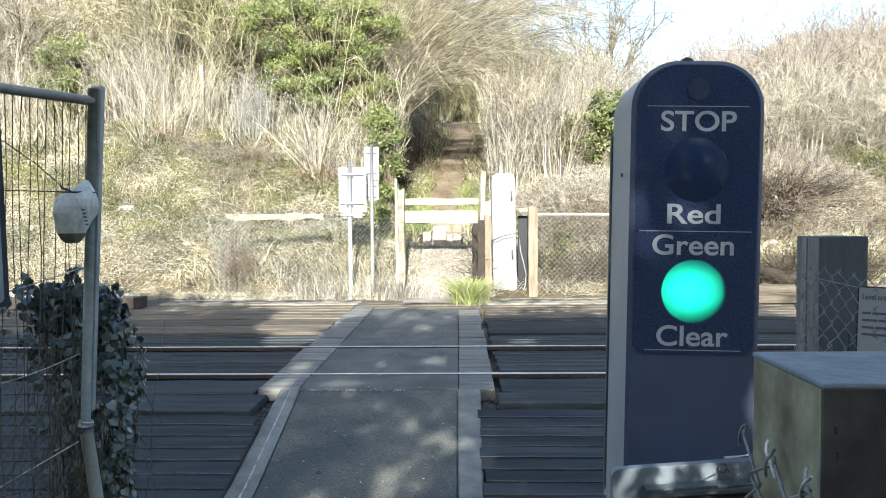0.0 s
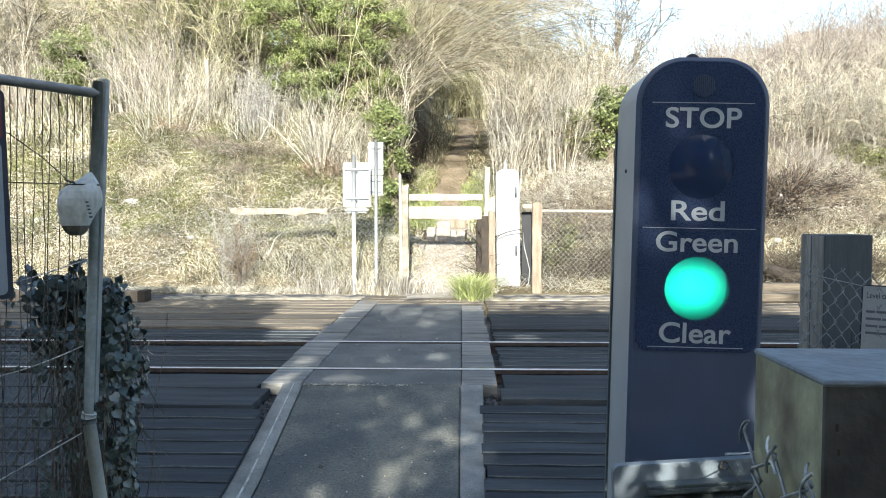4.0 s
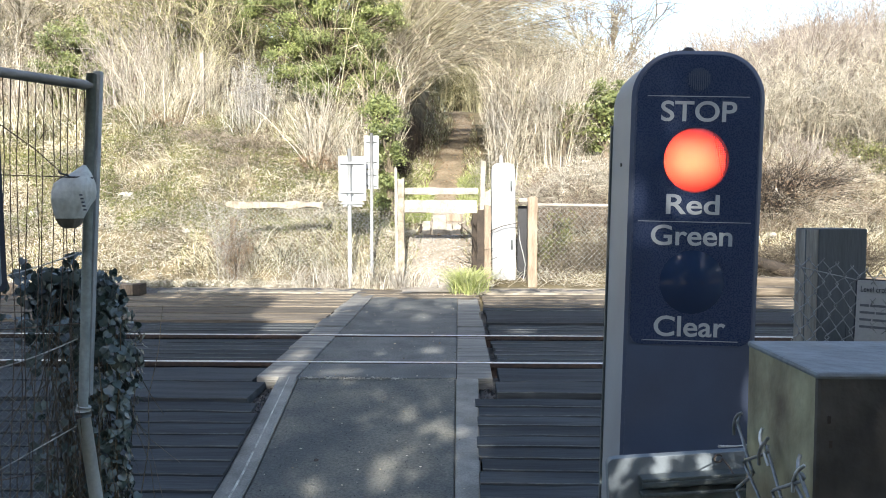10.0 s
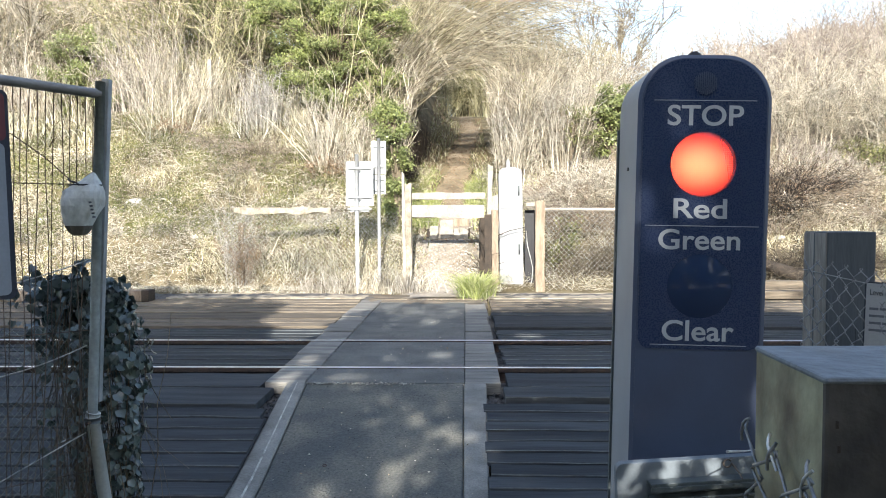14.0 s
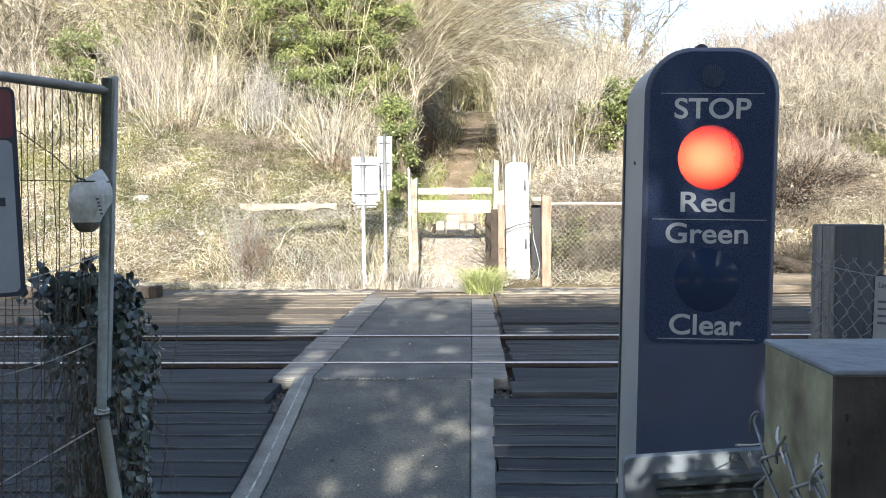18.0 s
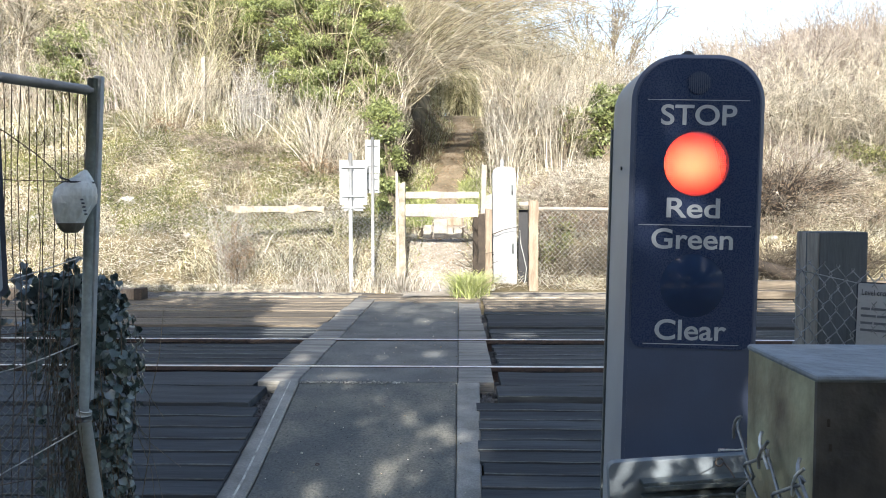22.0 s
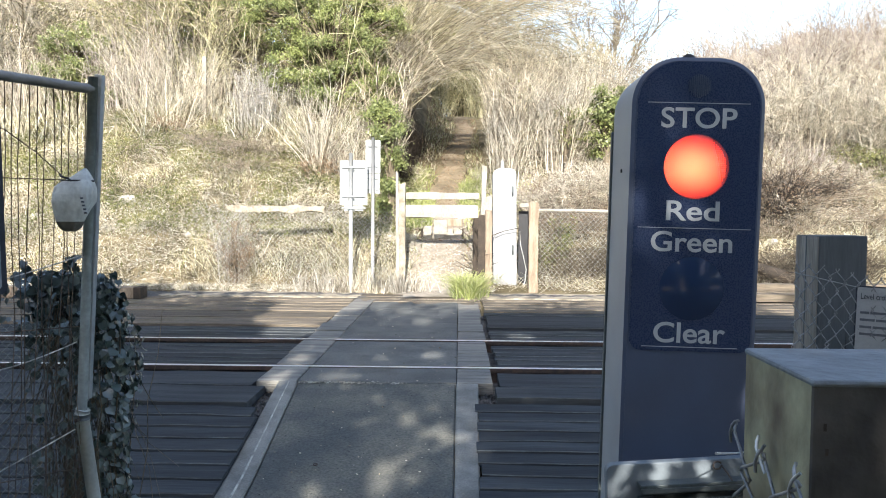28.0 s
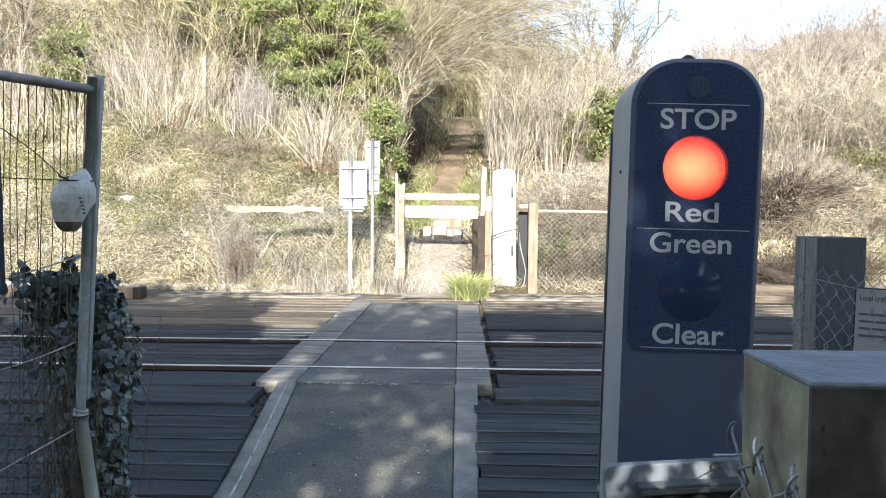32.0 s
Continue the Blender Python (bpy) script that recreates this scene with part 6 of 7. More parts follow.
def shrub(name, label, category, place, stems, height, spread, mat, seed, lean=(0, 0, 0), per=7, r=0.012, up=0.25, droop=0.1,
          twig2=0, leaves=0, leaf_mat=None, leaf_size=0.07, group="", foot=0.25, len_frac=0.45, bend=0.15, fork=0.45):
    """A many-stemmed shrub: stems from one stool, twigs on them, and leaves on the twigs."""
    g = np.random.default_rng(seed)
    x, y = place
    z = float(ground_z(x, y)) - 0.05
    root = thing(name, pose(x, y, z), label, category, group)
    a = g.uniform(0, 2 * np.pi, stems)
    base = np.stack([np.cos(a), np.sin(a), np.zeros(stems)], 1) * g.uniform(0, foot, stems)[:, None]
    t = np.abs(g.normal(0, spread, stems))
    d = np.stack([np.cos(a) * t, np.sin(a) * t, np.ones(stems)], 1) + np.array(lean)
    d /= np.linalg.norm(d, axis=1, keepdims=True)
    L = height * g.uniform(0.55, 1.1, stems)
    b = np.stack([np.cos(a), np.sin(a), -np.ones(stems)], 1) * bend * g.uniform(0.3, 1.4, stems)[:, None] + np.array(lean) * 0.3
    paths = grow(g, base, d, L, b, 7, 0.02)
    paths = clear_of_lane(paths, x, y, z)
    tagged(part("branchwork", np_mesh("branchwork", *tubes(paths, taper(len(paths), 7, r, r * 0.35, g), 3)), mat, root), kind="stuff")
    tw = clear_of_lane(sub_twigs(g, paths, per, 0.2, 1.0, len_frac, fork, up, 4, droop), x, y, z)
    chunks = [tubes(tw, taper(len(tw), 4, r * 0.55, r * 0.25, g), 3)]
    last = tw
    if twig2:
        last = clear_of_lane(sub_twigs(g, tw, twig2, 0.25, 1.0, 0.5, 0.5, up, 3, droop), x, y, z)
        chunks.append(tubes(last, taper(len(last), 3, r * 0.38, r * 0.2, g), 3))
    tagged(part("twig_crown", np_mesh("twig_crown", *joined(chunks)), mat, root), kind="stuff")
    if leaves:
        idx = g.integers(0, len(last), leaves)
        k = last.shape[1]
        s = g.integers(1, k, leaves)
        c = last[idx, s] + g.normal(0, leaf_size * 0.8, (leaves, 3))
        v, f = leaf_quads(g, c, g.uniform(0.6, 1.3, leaves) * leaf_size)
        tagged(part("foliage", np_mesh("foliage", v, f), leaf_mat, root), kind="stuff")
    return root


def evergreen(name, label, place, blobs, n, size, mat, seed, trunk=True, z_base=None):
    """A leafy evergreen: uneven clumps of leaves on limbs about a trunk. blobs: (x, y, z, radius) about the foot."""
    g = np.random.default_rng(seed)
    x, y = place
    z = float(ground_z(x, y)) if z_base is None else z_base
    root = thing(name, pose(x, y, z), label, "bush" if not trunk else "tree")
    if trunk:
        top = max(b[2] for b in blobs)
        part("trunk", tube_mesh("trunk", [(0, 0, -0.1), (0.05, 0.03, top * 0.4), (0, 0, top * 0.85)], [0.10, 0.07, 0.02], 8), M["bark"], root)
    limbs = []
    cs, ns = [], []
    tot = sum(b[3] ** 2 for b in blobs)
    for bx, by, bz, br in blobs:
        m = int(n * br * br / tot)
        # clumps on the blob's surface
        k = max(9, int(34 * br))
        cd = g.normal(0, 1, (k, 3))
        cd /= np.linalg.norm(cd, axis=1, keepdims=True)
        cc = np.array([bx, by, bz]) + cd * br * g.uniform(0.5, 1.25, (k, 1)) * np.array([1, 1, 0.9])
        which = g.integers(0, k, m)
        off = g.normal(0, 0.15 * (0.5 + br * 0.35), (m, 3)) * np.array([1, 1, 0.65])
        cs.append(cc[which] + off)
        ns.append(cd[which] * 0.5 + np.array([0, -0.3, 0.7]))
        st = np.tile(np.array([[0, 0, max(0, bz * 0.6 - br * 0.4)]]), (k, 1))
        for s, e in zip(st, cc):
            limbs.append(np.array([s + (e - s) * q + np.array([0, 0, 0.15 * math.sin(q * math.pi)]) for q in np.linspace(0, 1, 5)]))
    limbs = np.array(limbs)
    part("limb_work", np_mesh("limb_work", *tubes(limbs, taper(len(limbs), 5, 0.03, 0.006, g), 4)), M["bark"], root)
    c, nn = np.concatenate(cs), np.concatenate(ns)
    v, f = leaf_quads(g, c, g.uniform(0.6, 1.35, len(c)) * size, normal=nn, aspect=0.7)
    tagged(part("foliage", np_mesh("foliage", v, f), mat, root), kind="stuff")
    return root


# --- left of the lane ---
EV = "dense ivy-clad evergreen bush beside the footpath"
evergreen("evergreen_bush", EV, (at(590, 18.6), 18.6),
          [(-0.2, 0, 1.6, 0.75), (0.45, 0.1, 1.2, 0.6), (-0.9, 0.1, 1.6, 0.6), (0.2, 0.2, 2.5, 0.8), (-0.8, 0.2, 2.6, 0.6), (0.8, -0.1, 0.6, 0.45), (-0.2, -0.2, 0.7, 0.5), (0.9, 0.1, 1.9, 0.45), (0.9, 0.2, 2.8, 0.5), (-1.3, 0.2, 1.0, 0.35), (-1.7, 0.3, 2.9, 0.45), (1.3, 0.0, 1.2, 0.3), (1.4, 0.1, 2.4, 0.3)], 72000, 0.048, M["leaf"], 41)
evergreen("ivy_column", "ivy climbing a stump at the lane mouth", (at(693, 15.6), 15.6),
          [(0, 0, 0.75, 0.20), (-0.04, 0, 1.3, 0.23), (-0.08, 0, 1.85, 0.25), (-0.1, 0, 0.3, 0.18), (0.0, 0.1, 2.2, 0.20), (-0.3, 0.1, 2.25, 0.20)], 8500, 0.048, M["leaf"], 42)
evergreen("evergreen_bush", "small evergreen bush on top of the bank", (at(118, 19.2), 19.2), [(0, 0, 1.5, 0.55), (0.4, 0, 1.0, 0.5), (-0.4, 0.1, 1.1, 0.45), (0.7, 0, 0.7, 0.4), (0.4, 0.1, 1.9, 0.4), (-0.1, 0.1, 0.6, 0.4)], 15000, 0.055, M["leaf"], 43)
evergreen("evergreen_bush", "evergreen bush among bare branches", (at(420, 21.5), 21.5), [(0, 0, 2.4, 0.6), (0.6, 0, 1.9, 0.5), (-0.7, 0, 2.8, 0.6), (-1.4, 0, 2.3, 0.5), (1.2, 0, 2.9, 0.5), (0.3, 0, 3.3, 0.5)], 20000, 0.058, M["leaf"], 44)

for i, (x, Y, h) in enumerate(((-0.9, 39.5, 3.0), (0.2, 40.5, 3.2), (1.0, 39.5, 3.0), (-0.4, 42.5, 4.2), (0.9, 43.0, 4.6), (-1.8, 41.5, 4.6), (2.0, 42.0, 5.0))):
    shrub("lane_end_shrub", "sunlit olive twiggy shrub closing the lane", "shrub", (x, Y), 60, h, 0.3, M["twig_olive"], 400 + i, per=10, r=0.016, twig2=3, leaves=900, leaf_mat=M["leaf_olive"], leaf_size=0.07, group="shrubs at the lane's end", foot=0.7)
shrub("dry_bracken", "rust-brown dry bracken under the coppice", "bracken", (at(566, 16.4), 16.4), 60, 0.5, 0.8, M["twig"], 79, per=5, r=0.006, leaves=900, leaf_mat=M["rusty_leaf"], leaf_size=0.05, foot=0.3)
shrub("dry_bracken", "rust-brown dry bracken under straw stems", "bracken", (at(300, 18.1), 18.1), 50, 0.4, 0.8, M["twig"], 80, per=5, r=0.006, leaves=500, leaf_mat=M["rusty_leaf"], leaf_size=0.05, foot=0.3)
STRAW = "fan of pale straw-coloured stems on the bank"
for i, (px, Y, h, n, sp) in enumerate(((300, 18.3, 2.1, 170, 0.32), (225, 19.0, 2.5, 150, 0.14), (258, 19.4, 2.3, 130, 0.16), (350, 19.4, 2.0, 130, 0.2), (180, 19.6, 2.2, 120, 0.2),
                                       (410, 19.0, 1.7, 110, 0.22), (60, 19.3, 2.0, 130, 0.25), (20, 18.8, 1.8, 120, 0.25), (130, 18.9, 1.6, 110, 0.25), (-60, 18.8, 2.0, 120, 0.25))):
    shrub("straw_shrub", STRAW, "shrub", (at(px, Y), Y), n // 2, h * 0.86, sp * 1.35, M["twig_grey"] if i % 3 == 1 else M["twig_pale"], 60 + i, per=6, r=0.0064, up=0.3, twig2=1, group="straw-stemmed shrubs on the bank", foot=0.75, bend=0.12, len_frac=0.34, fork=0.34)
for i, (px, Y, h, n) in enumerate(((424, 18.2, 1.15, 16), (444, 18.3, 1.5, 34), (464, 18.2, 1.65, 42), (484, 18.4, 1.4, 26))):
    shrub("dead_bramble", "whitish dead stems hanging in a curtain over the bank", "shrub", (at(px, Y), Y), n, h, 0.10, M["twig_white"], 75 + 400 * i, per=7, r=0.008, up=-0.5, droop=0.7, foot=0.3, bend=0.1, fork=0.3, len_frac=0.30, group="whitish dead stems on the bank")
shrub("coppice_shrub", "fan of bare orange-brown coppice stems at the bank's foot", "shrub", (at(568, 16.6), 16.6), 110, 1.8, 0.40, M["twig_pale"], 76, per=4, r=0.008, foot=0.2, bend=0.1)
shrub("coppice_shrub", "bare coppice stems beside the sign posts", "shrub", (at(625, 16.4), 16.4), 90, 1.3, 0.5, M["twig_pale"], 77, per=4, r=0.008, foot=0.25)
shrub("dead_bush", "reddish dry bush at the fence end", "shrub", (at(423, 13.42), 13.42), 22, 1.2, 0.2, M["twig_brown"], 78, per=7, r=0.004, leaves=2000, leaf_mat=M["rusty_leaf"], leaf_size=0.03, foot=0.12)
shrub("seedhead_climber", "whitish fluffy seed heads over the fence rail's end", "shrub", (at(408, 13.45), 13.45), 18, 1.6, 0.14, M["twig_white"], 81, per=8, r=0.004, leaves=1900, leaf_mat=M["twig_white"], leaf_size=0.028, foot=0.2)
for i, (px, Y) in enumerate(((395, 17.3), (425, 17.0), (455, 17.2), (365, 17.6), (440, 16.5))):
    shrub("dry_bramble", "red-brown bramble trailing down the bank", "shrub", (at(px, Y), Y), 90, 0.55, 0.9, M["twig_brown"], 530 + i, per=6, r=0.005, droop=0.5, foot=0.4, bend=0.5, group="brambles on the left bank")

# near-black stems give the hollow its shade by colour
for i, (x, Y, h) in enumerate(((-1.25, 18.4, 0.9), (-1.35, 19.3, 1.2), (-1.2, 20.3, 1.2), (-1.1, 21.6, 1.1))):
    shrub("shade_bramble", "tangled bramble in the lane hollow, painted dark for its shade", "shrub", (x, Y), 120, h, 0.45, M["wood_dark"], 580 + i, per=9, r=0.008, droop=0.3, foot=0.4, group="brambles beside the lane", bend=0.3)
ARCH = "bare arching tree leaning over the footpath"
for i, (px, Y, h, n, lean) in enumerate(((640, 20.0, 5.6, 80, (0.65, -0.1, 0)), (655, 21.5, 6.2, 80, (0.55, -0.1, 0)), (600, 21.0, 6.6, 60, (0.45, -0.1, 0)), (690, 23.0, 5.6, 70, (0.5, 0, 0)), (670, 18.8, 4.2, 60, (0.75, -0.05, 0)))):
    shrub("arching_tree", ARCH, "tree", (at(px, Y), Y), n, h, 0.24, M["twig_olive"] if i == 2 else M["twig_shade"], 90 + i, lean=lean, per=12, r=0.0135, up=0.0, droop=0.32, twig2=1, group="bare trees over the lane", foot=0.5, len_frac=0.5, bend=0.24, fork=0.35)
BARE = "bare twiggy tree on top of the bank"
for i, (px, Y, h, lv) in enumerate(((40, 22.5, 4.6, 300), (160, 23.5, 5.0, 900), (290, 22.5, 5.2, 1800), (400, 23.5, 5.6, 2000), (500, 23.0, 6.0, 1600), (230, 25.5, 6.2, 900), (80, 26, 6.6, 500), (560, 25, 7.0, 1200), (-80, 22, 4.8, 600), (340, 21.2, 3.6, 1600))):
    shrub("bare_tree", BARE, "tree", (at(px, Y), Y), 38, h, 0.34, M["twig_pale"] if px < 200 else M["twig_olive"] if i % 3 else M["twig"], 110 + i, per=10, r=0.021, twig2=4 if Y < 24 else 2, leaves=lv * (4 if px > 200 else 1), leaf_mat=M["leaf_olive"], leaf_size=0.065, group="bare trees on the left bank", foot=0.6, bend=0.2)

for i, (px, Y, h, n, lean) in enumerate(((600, 18.3, 4.0, 4, (0.25, 0, 0)), (560, 18.6, 3.6, 3, (-0.25, 0, 0)), (440, 19.6, 3.6, 8, (-0.1, 0, 0)), (340, 20.0, 3.4, 10, (0.1, 0, 0)))):
    shrub("bare_tree", "slender bare saplings before the evergreen bushes", "tree", (at(px, Y), Y), n, h, 0.30, M["twig_olive"], 460 + i, lean=lean, per=9, r=0.012, twig2=2, group="saplings on the left bank", foot=0.5, bend=0.15, len_frac=0.4)
HAZE = "tall bare tree standing back from the bank"
for i, (px, Y, h) in enumerate(((-120, 29, 8), (-20, 30, 8.5), (70, 31, 8.5), (160, 30, 8), (250, 31, 8.5), (340, 30, 8.5), (430, 31, 9), (520, 32, 9), (610, 31, 9), (690, 33, 9), (760, 35, 9), (-70, 25, 4.8), (30, 25.5, 5.0), (120, 25, 4.8))):
    shrub("bare_tree", HAZE, "tree", (at(px, Y), Y), 40, h, 0.30, M["twig_pale"] if i % 2 else M["twig_olive"], 430 + i, per=11, r=0.020, twig2=3, leaves=700, leaf_mat=M["leaf_olive"], leaf_size=0.07, group="bare trees behind the bank top", foot=1.0, bend=0.15)

# --- the lane's hedges ---
for i, (x, Y, h, lean) in enumerate(((-1.5, 17.6, 2.2, (0.12, 0, 0)), (-1.6, 19.5, 2.8, (0.2, 0, 0)), (-1.7, 22, 3.4, (0.3, 0, 0)), (-1.6, 25, 3.6, (0.3, 0, 0)), (-1.5, 28.5, 3.8, (0.3, 0, 0)), (-1.5, 32, 3.8, (0.25, 0, 0)), (-1.4, 36, 3.6, (0.2, 0, 0)),
                                     (1.1, 18.5, 2.2, (-0.1, 0, 0)), (1.2, 21, 3.0, (-0.25, 0, 0)), (1.2, 24, 3.4, (-0.3, 0, 0)), (1.1, 27, 3.6, (-0.3, 0, 0)), (1.1, 30.5, 3.8, (-0.3, 0, 0)), (1.2, 34.5, 3.8, (-0.25, 0, 0)), (0.3, 41, 2.6, (0, 0, 0)), (-0.7, 41.5, 3.0, (0, 0, 0)), (1.2, 41.5, 3.2, (0, 0, 0)), (-0.2, 44, 4.2, (0, 0, 0)), (-1.8, 43, 4.4, (0, 0, 0)), (0.8, 45, 5.2, (0, 0, 0)), (2.2, 43, 4.6, (0, 0, 0)))):
    shrub("lane_hedge", "bare grey-brown hedge shrub along the footpath", "shrub", (x, Y), 60, h, 0.25, M["twig"], 140 + i, lean=lean, per=8 if Y < 30 else 6, r=0.016, twig2=2 if Y < 30 else 1, leaves=350, leaf_mat=M["leaf_olive"], leaf_size=0.06, group="hedge shrubs along the lane", foot=0.5)

# --- right of the lane ---
RS = "dense pale twiggy shrub on the bank"
for i, (px, Y, h, n) in enumerate(((940, 23.5, 9, 60), (985, 24, 9, 60), (1020, 23.2, 9, 55), (1055, 24.5, 9, 55), (1100, 24, 9, 50), (890, 17.4, 2.9, 75), (930, 18.6, 3.4, 80), (985, 17.8, 2.8, 80), (1020, 19.2, 3.2, 80), (905, 21, 4.2, 70), (960, 22, 4.4, 70), (1080, 18.4, 2.2, 70), (1050, 21.5, 3.2, 70), (1130, 20, 2.4, 70),
                                   (1200, 21, 2.4, 75), (1260, 22.5, 2.8, 75), (1320, 21.0, 2.9, 75), (1380, 22.5, 3.5, 75), (1440, 21.0, 3.3, 75), (1500, 22.5, 3.8, 75), (1560, 21.5, 3.6, 75), (1620, 22, 3.8, 75), (1350, 19.3, 1.9, 75), (1420, 19.0, 2.1, 75), (1490, 19.2, 2.3, 75), (1550, 18.6, 2.0, 75), (1610, 19, 2.2, 70))):
    right = px > 1190
    shrub("twiggy_shrub", RS, "shrub", (at(px, Y), Y), n, (min(h, rise_to(px, Y)) if Y > 20.4 else min(h, rise_to(px, Y, 60))) * (0.98 if right else 0.84), 0.34 if right else 0.2, M["twig_grey"] if right and Y > 20.4 else M["twig"] if i % 5 == 1 else M["twig_pale"], 170 + i, per=11 if right else 8, r=0.0085 if right else 0.0095,
          twig2=3 if right else 1 if Y > 22.8 else 2, group="pale shrubs on the right bank", foot=0.8 if right else 0.6, bend=0.2 if right else 0.12, fork=0.75 if right else 0.45)
for i, (px, Y, h) in enumerate(((1000, 15.6, 0.9), (1050, 15.9, 1.0), (1370, 15.2, 0.8), (1440, 16.5, 1.0), (1520, 15.8, 0.9), (970, 16.3, 0.9))):
    shrub("dry_bramble", "brown tangled bramble on the bank", "shrub", (at(px, Y), Y), 130, h, 0.7, M["twig_brown"], 200 + i, per=6, r=0.006, droop=0.4, foot=0.45, leaves=300, leaf_mat=M["rusty_leaf"], leaf_size=0.035, group="brambles on the right bank", bend=0.4)
evergreen("evergreen_bush", "yellow-green bush among pale twigs", (at(1000, 17.3), 17.3), [(0.3, 0.1, 1.3, 0.32), (0.1, 0, 1.6, 0.28), (0.0, 0, 1.1, 0.25)], 700, 0.055, M["leaf_olive"], 47, trunk=False)
for i, (px, Y, h) in enumerate(((975, 16.0, 0.8), (1015, 16.1, 1.0), (1055, 16.3, 1.1), (1090, 16.5, 1.2), (1035, 16.9, 1.0), (1120, 16.2, 1.2))):
    shrub("dry_bramble", "sunlit tawny bramble mound on the bank", "shrub", (at(px, Y), Y), 130, h, 0.6, M["twig_pale"], 560 + i, per=9, r=0.0055, droop=0.4, foot=0.45, leaves=500, leaf_mat=M["litter"], leaf_size=0.035, group="brambles on the right bank", bend=0.4)
for i, (px, Y, h) in enumerate(((985, 15.2, 0.7), (1030, 15.3, 0.8), (1070, 15.4, 0.8), (1010, 16.2, 0.9), (1390, 15.8, 1.0), (1360, 16.4, 1.1), (1430, 15.4, 0.8), (1480, 16.9, 0.9))):
    shrub("dry_bramble", "rust-brown leafy bramble on the bank", "shrub", (at(px, Y), Y), 100, h, 0.7, M["twig_pale"] if px > 1410 else M["twig_brown"], 210 + i, per=6, r=0.006, droop=0.4, foot=0.45, leaves=900, leaf_mat=M["litter"] if px > 1410 else M["rusty_leaf"], leaf_size=0.035, group="brambles on the right bank", bend=0.4)
# mound coloured near-black where the bank lies in shadow
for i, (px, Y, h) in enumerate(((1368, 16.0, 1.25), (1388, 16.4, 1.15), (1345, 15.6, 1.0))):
    shrub("shade_bramble", "tangled bramble mound on the bank, darkened for its shadow", "shrub", (at(px, Y), Y), 110, h, 0.6, M["wood_dark"], 520 + i, per=9, r=0.007, droop=0.4, foot=0.4, leaves=600, leaf_mat=M["rusty_leaf"], leaf_size=0.04, group="brambles on the right bank", bend=0.4)
for px, Y, n in ((1545, 17.6, 1500), (1495, 18.0, 900), (1590, 17.0, 1200)):
    evergreen("evergreen_bush", "low yellow-green bush on the bank", (at(px, Y), Y), [(0, 0, 0.35, 0.22), (0.3, 0, 0.3, 0.2), (-0.35, 0.1, 0.25, 0.2)], n, 0.05, M["leaf_olive"], 49 + n, trunk=False)
evergreen("evergreen_bush", "small green bush behind the chain-link fence", (at(985, 14.1), 14.1), [(0, 0, 0.45, 0.22), (0.15, 0, 0.75, 0.18), (-0.1, 0.1, 0.2, 0.2)], 900, 0.05, M["leaf_olive"], 48)
# dark stems that also hold the shade along the fence
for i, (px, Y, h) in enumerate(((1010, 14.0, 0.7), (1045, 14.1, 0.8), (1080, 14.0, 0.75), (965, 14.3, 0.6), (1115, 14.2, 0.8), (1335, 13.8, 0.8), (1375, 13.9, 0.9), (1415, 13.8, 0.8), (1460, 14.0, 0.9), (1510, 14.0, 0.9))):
    shrub("shade_bramble", "dark tangled bramble behind the fence, its shade painted in", "shrub", (at(px, Y), Y), 60 if px < 1300 else 80, h, 0.7, M["bark"] if px < 1300 or i % 2 else M["wood_dark"], 230 + i, per=7, r=0.007, droop=0.4, foot=0.35, group="brambles behind the fence", bend=0.4)
evergreen("evergreen_bush", "ivy bush among pale twigs", (at(1072, 17.7), 17.7), [(0, 0, 1.75, 0.32), (0.3, 0, 1.5, 0.34), (-0.2, 0, 1.35, 0.3), (0.1, 0, 1.0, 0.34), (-0.05, 0.1, 0.7, 0.3)], 7000, 0.06, M["leaf"], 45)
shrub("bare_tree", "bare spreading tree against the sky", "tree", (at(1064, 31), 31), 13, rise_to(1064, 31, -95), 0.34, M["bark"], 220, per=12, r=0.036, twig2=6, foot=0.25, len_frac=0.34, bend=0.05)
shrub("bare_tree", "small bare tree against the sky", "tree", (at(1150, 33), 33), 9, rise_to(1150, 33, -12), 0.30, M["bark"], 221, per=10, r=0.024, twig2=4, foot=0.3, len_frac=0.34, bend=0.05)
for i, (px, Y, h) in enumerate(((885, 25.5, 6.0), (945, 26.5, 6.0), (1000, 30, 4.6), (1150, 33, 3.0))):
    shrub("bare_tree", "bare brown tree behind the bank", "tree", (at(px, Y), Y), 26, rise_to(px, Y) * 0.8, 0.3, M["twig_olive"], 224 + i, per=9, r=0.024, twig2=4, group="bare trees behind the bank", foot=0.6, bend=0.2)
for i in range(16):
    g = random.Random(i)
    Y = 36 + g.uniform(0, 14)
    px = 1180 + i * 34
    shrub("hill_tree", "bare hazy tree on the far hillside", "tree", (at(px, Y), Y), 30, rise_to(px, Y, g.uniform(-8, 10)) * 0.98, 0.32, M["twig_brown"], 240 + i, per=9, r=0.022, twig2=3, group="bare trees on the far hillside", foot=1.2)


def far_wood():
    """Bare woodland on the distant hill."""
    g = np.random.default_rng(66)
    y = g.uniform(72, 127, 16000)
    x = y * g.uniform(0.18, 0.62, len(y))
    p = np.stack([x, y, ground_z(x, y) - 0.1], 1)
    v, f = blades(g, p, g.uniform(0.6, 2.0, len(p)), g.normal(0, 0.35, (len(p), 3)) * np.array([1, 1, 0]), g.uniform(0.05, 0.22, len(p)))
    tagged(part("far_wood", np_mesh("far_wood", v, f), M["wood_hazy"]), "bare woodland on the distant hill, its haze painted in", "woodland", kind="stuff")


far_wood()

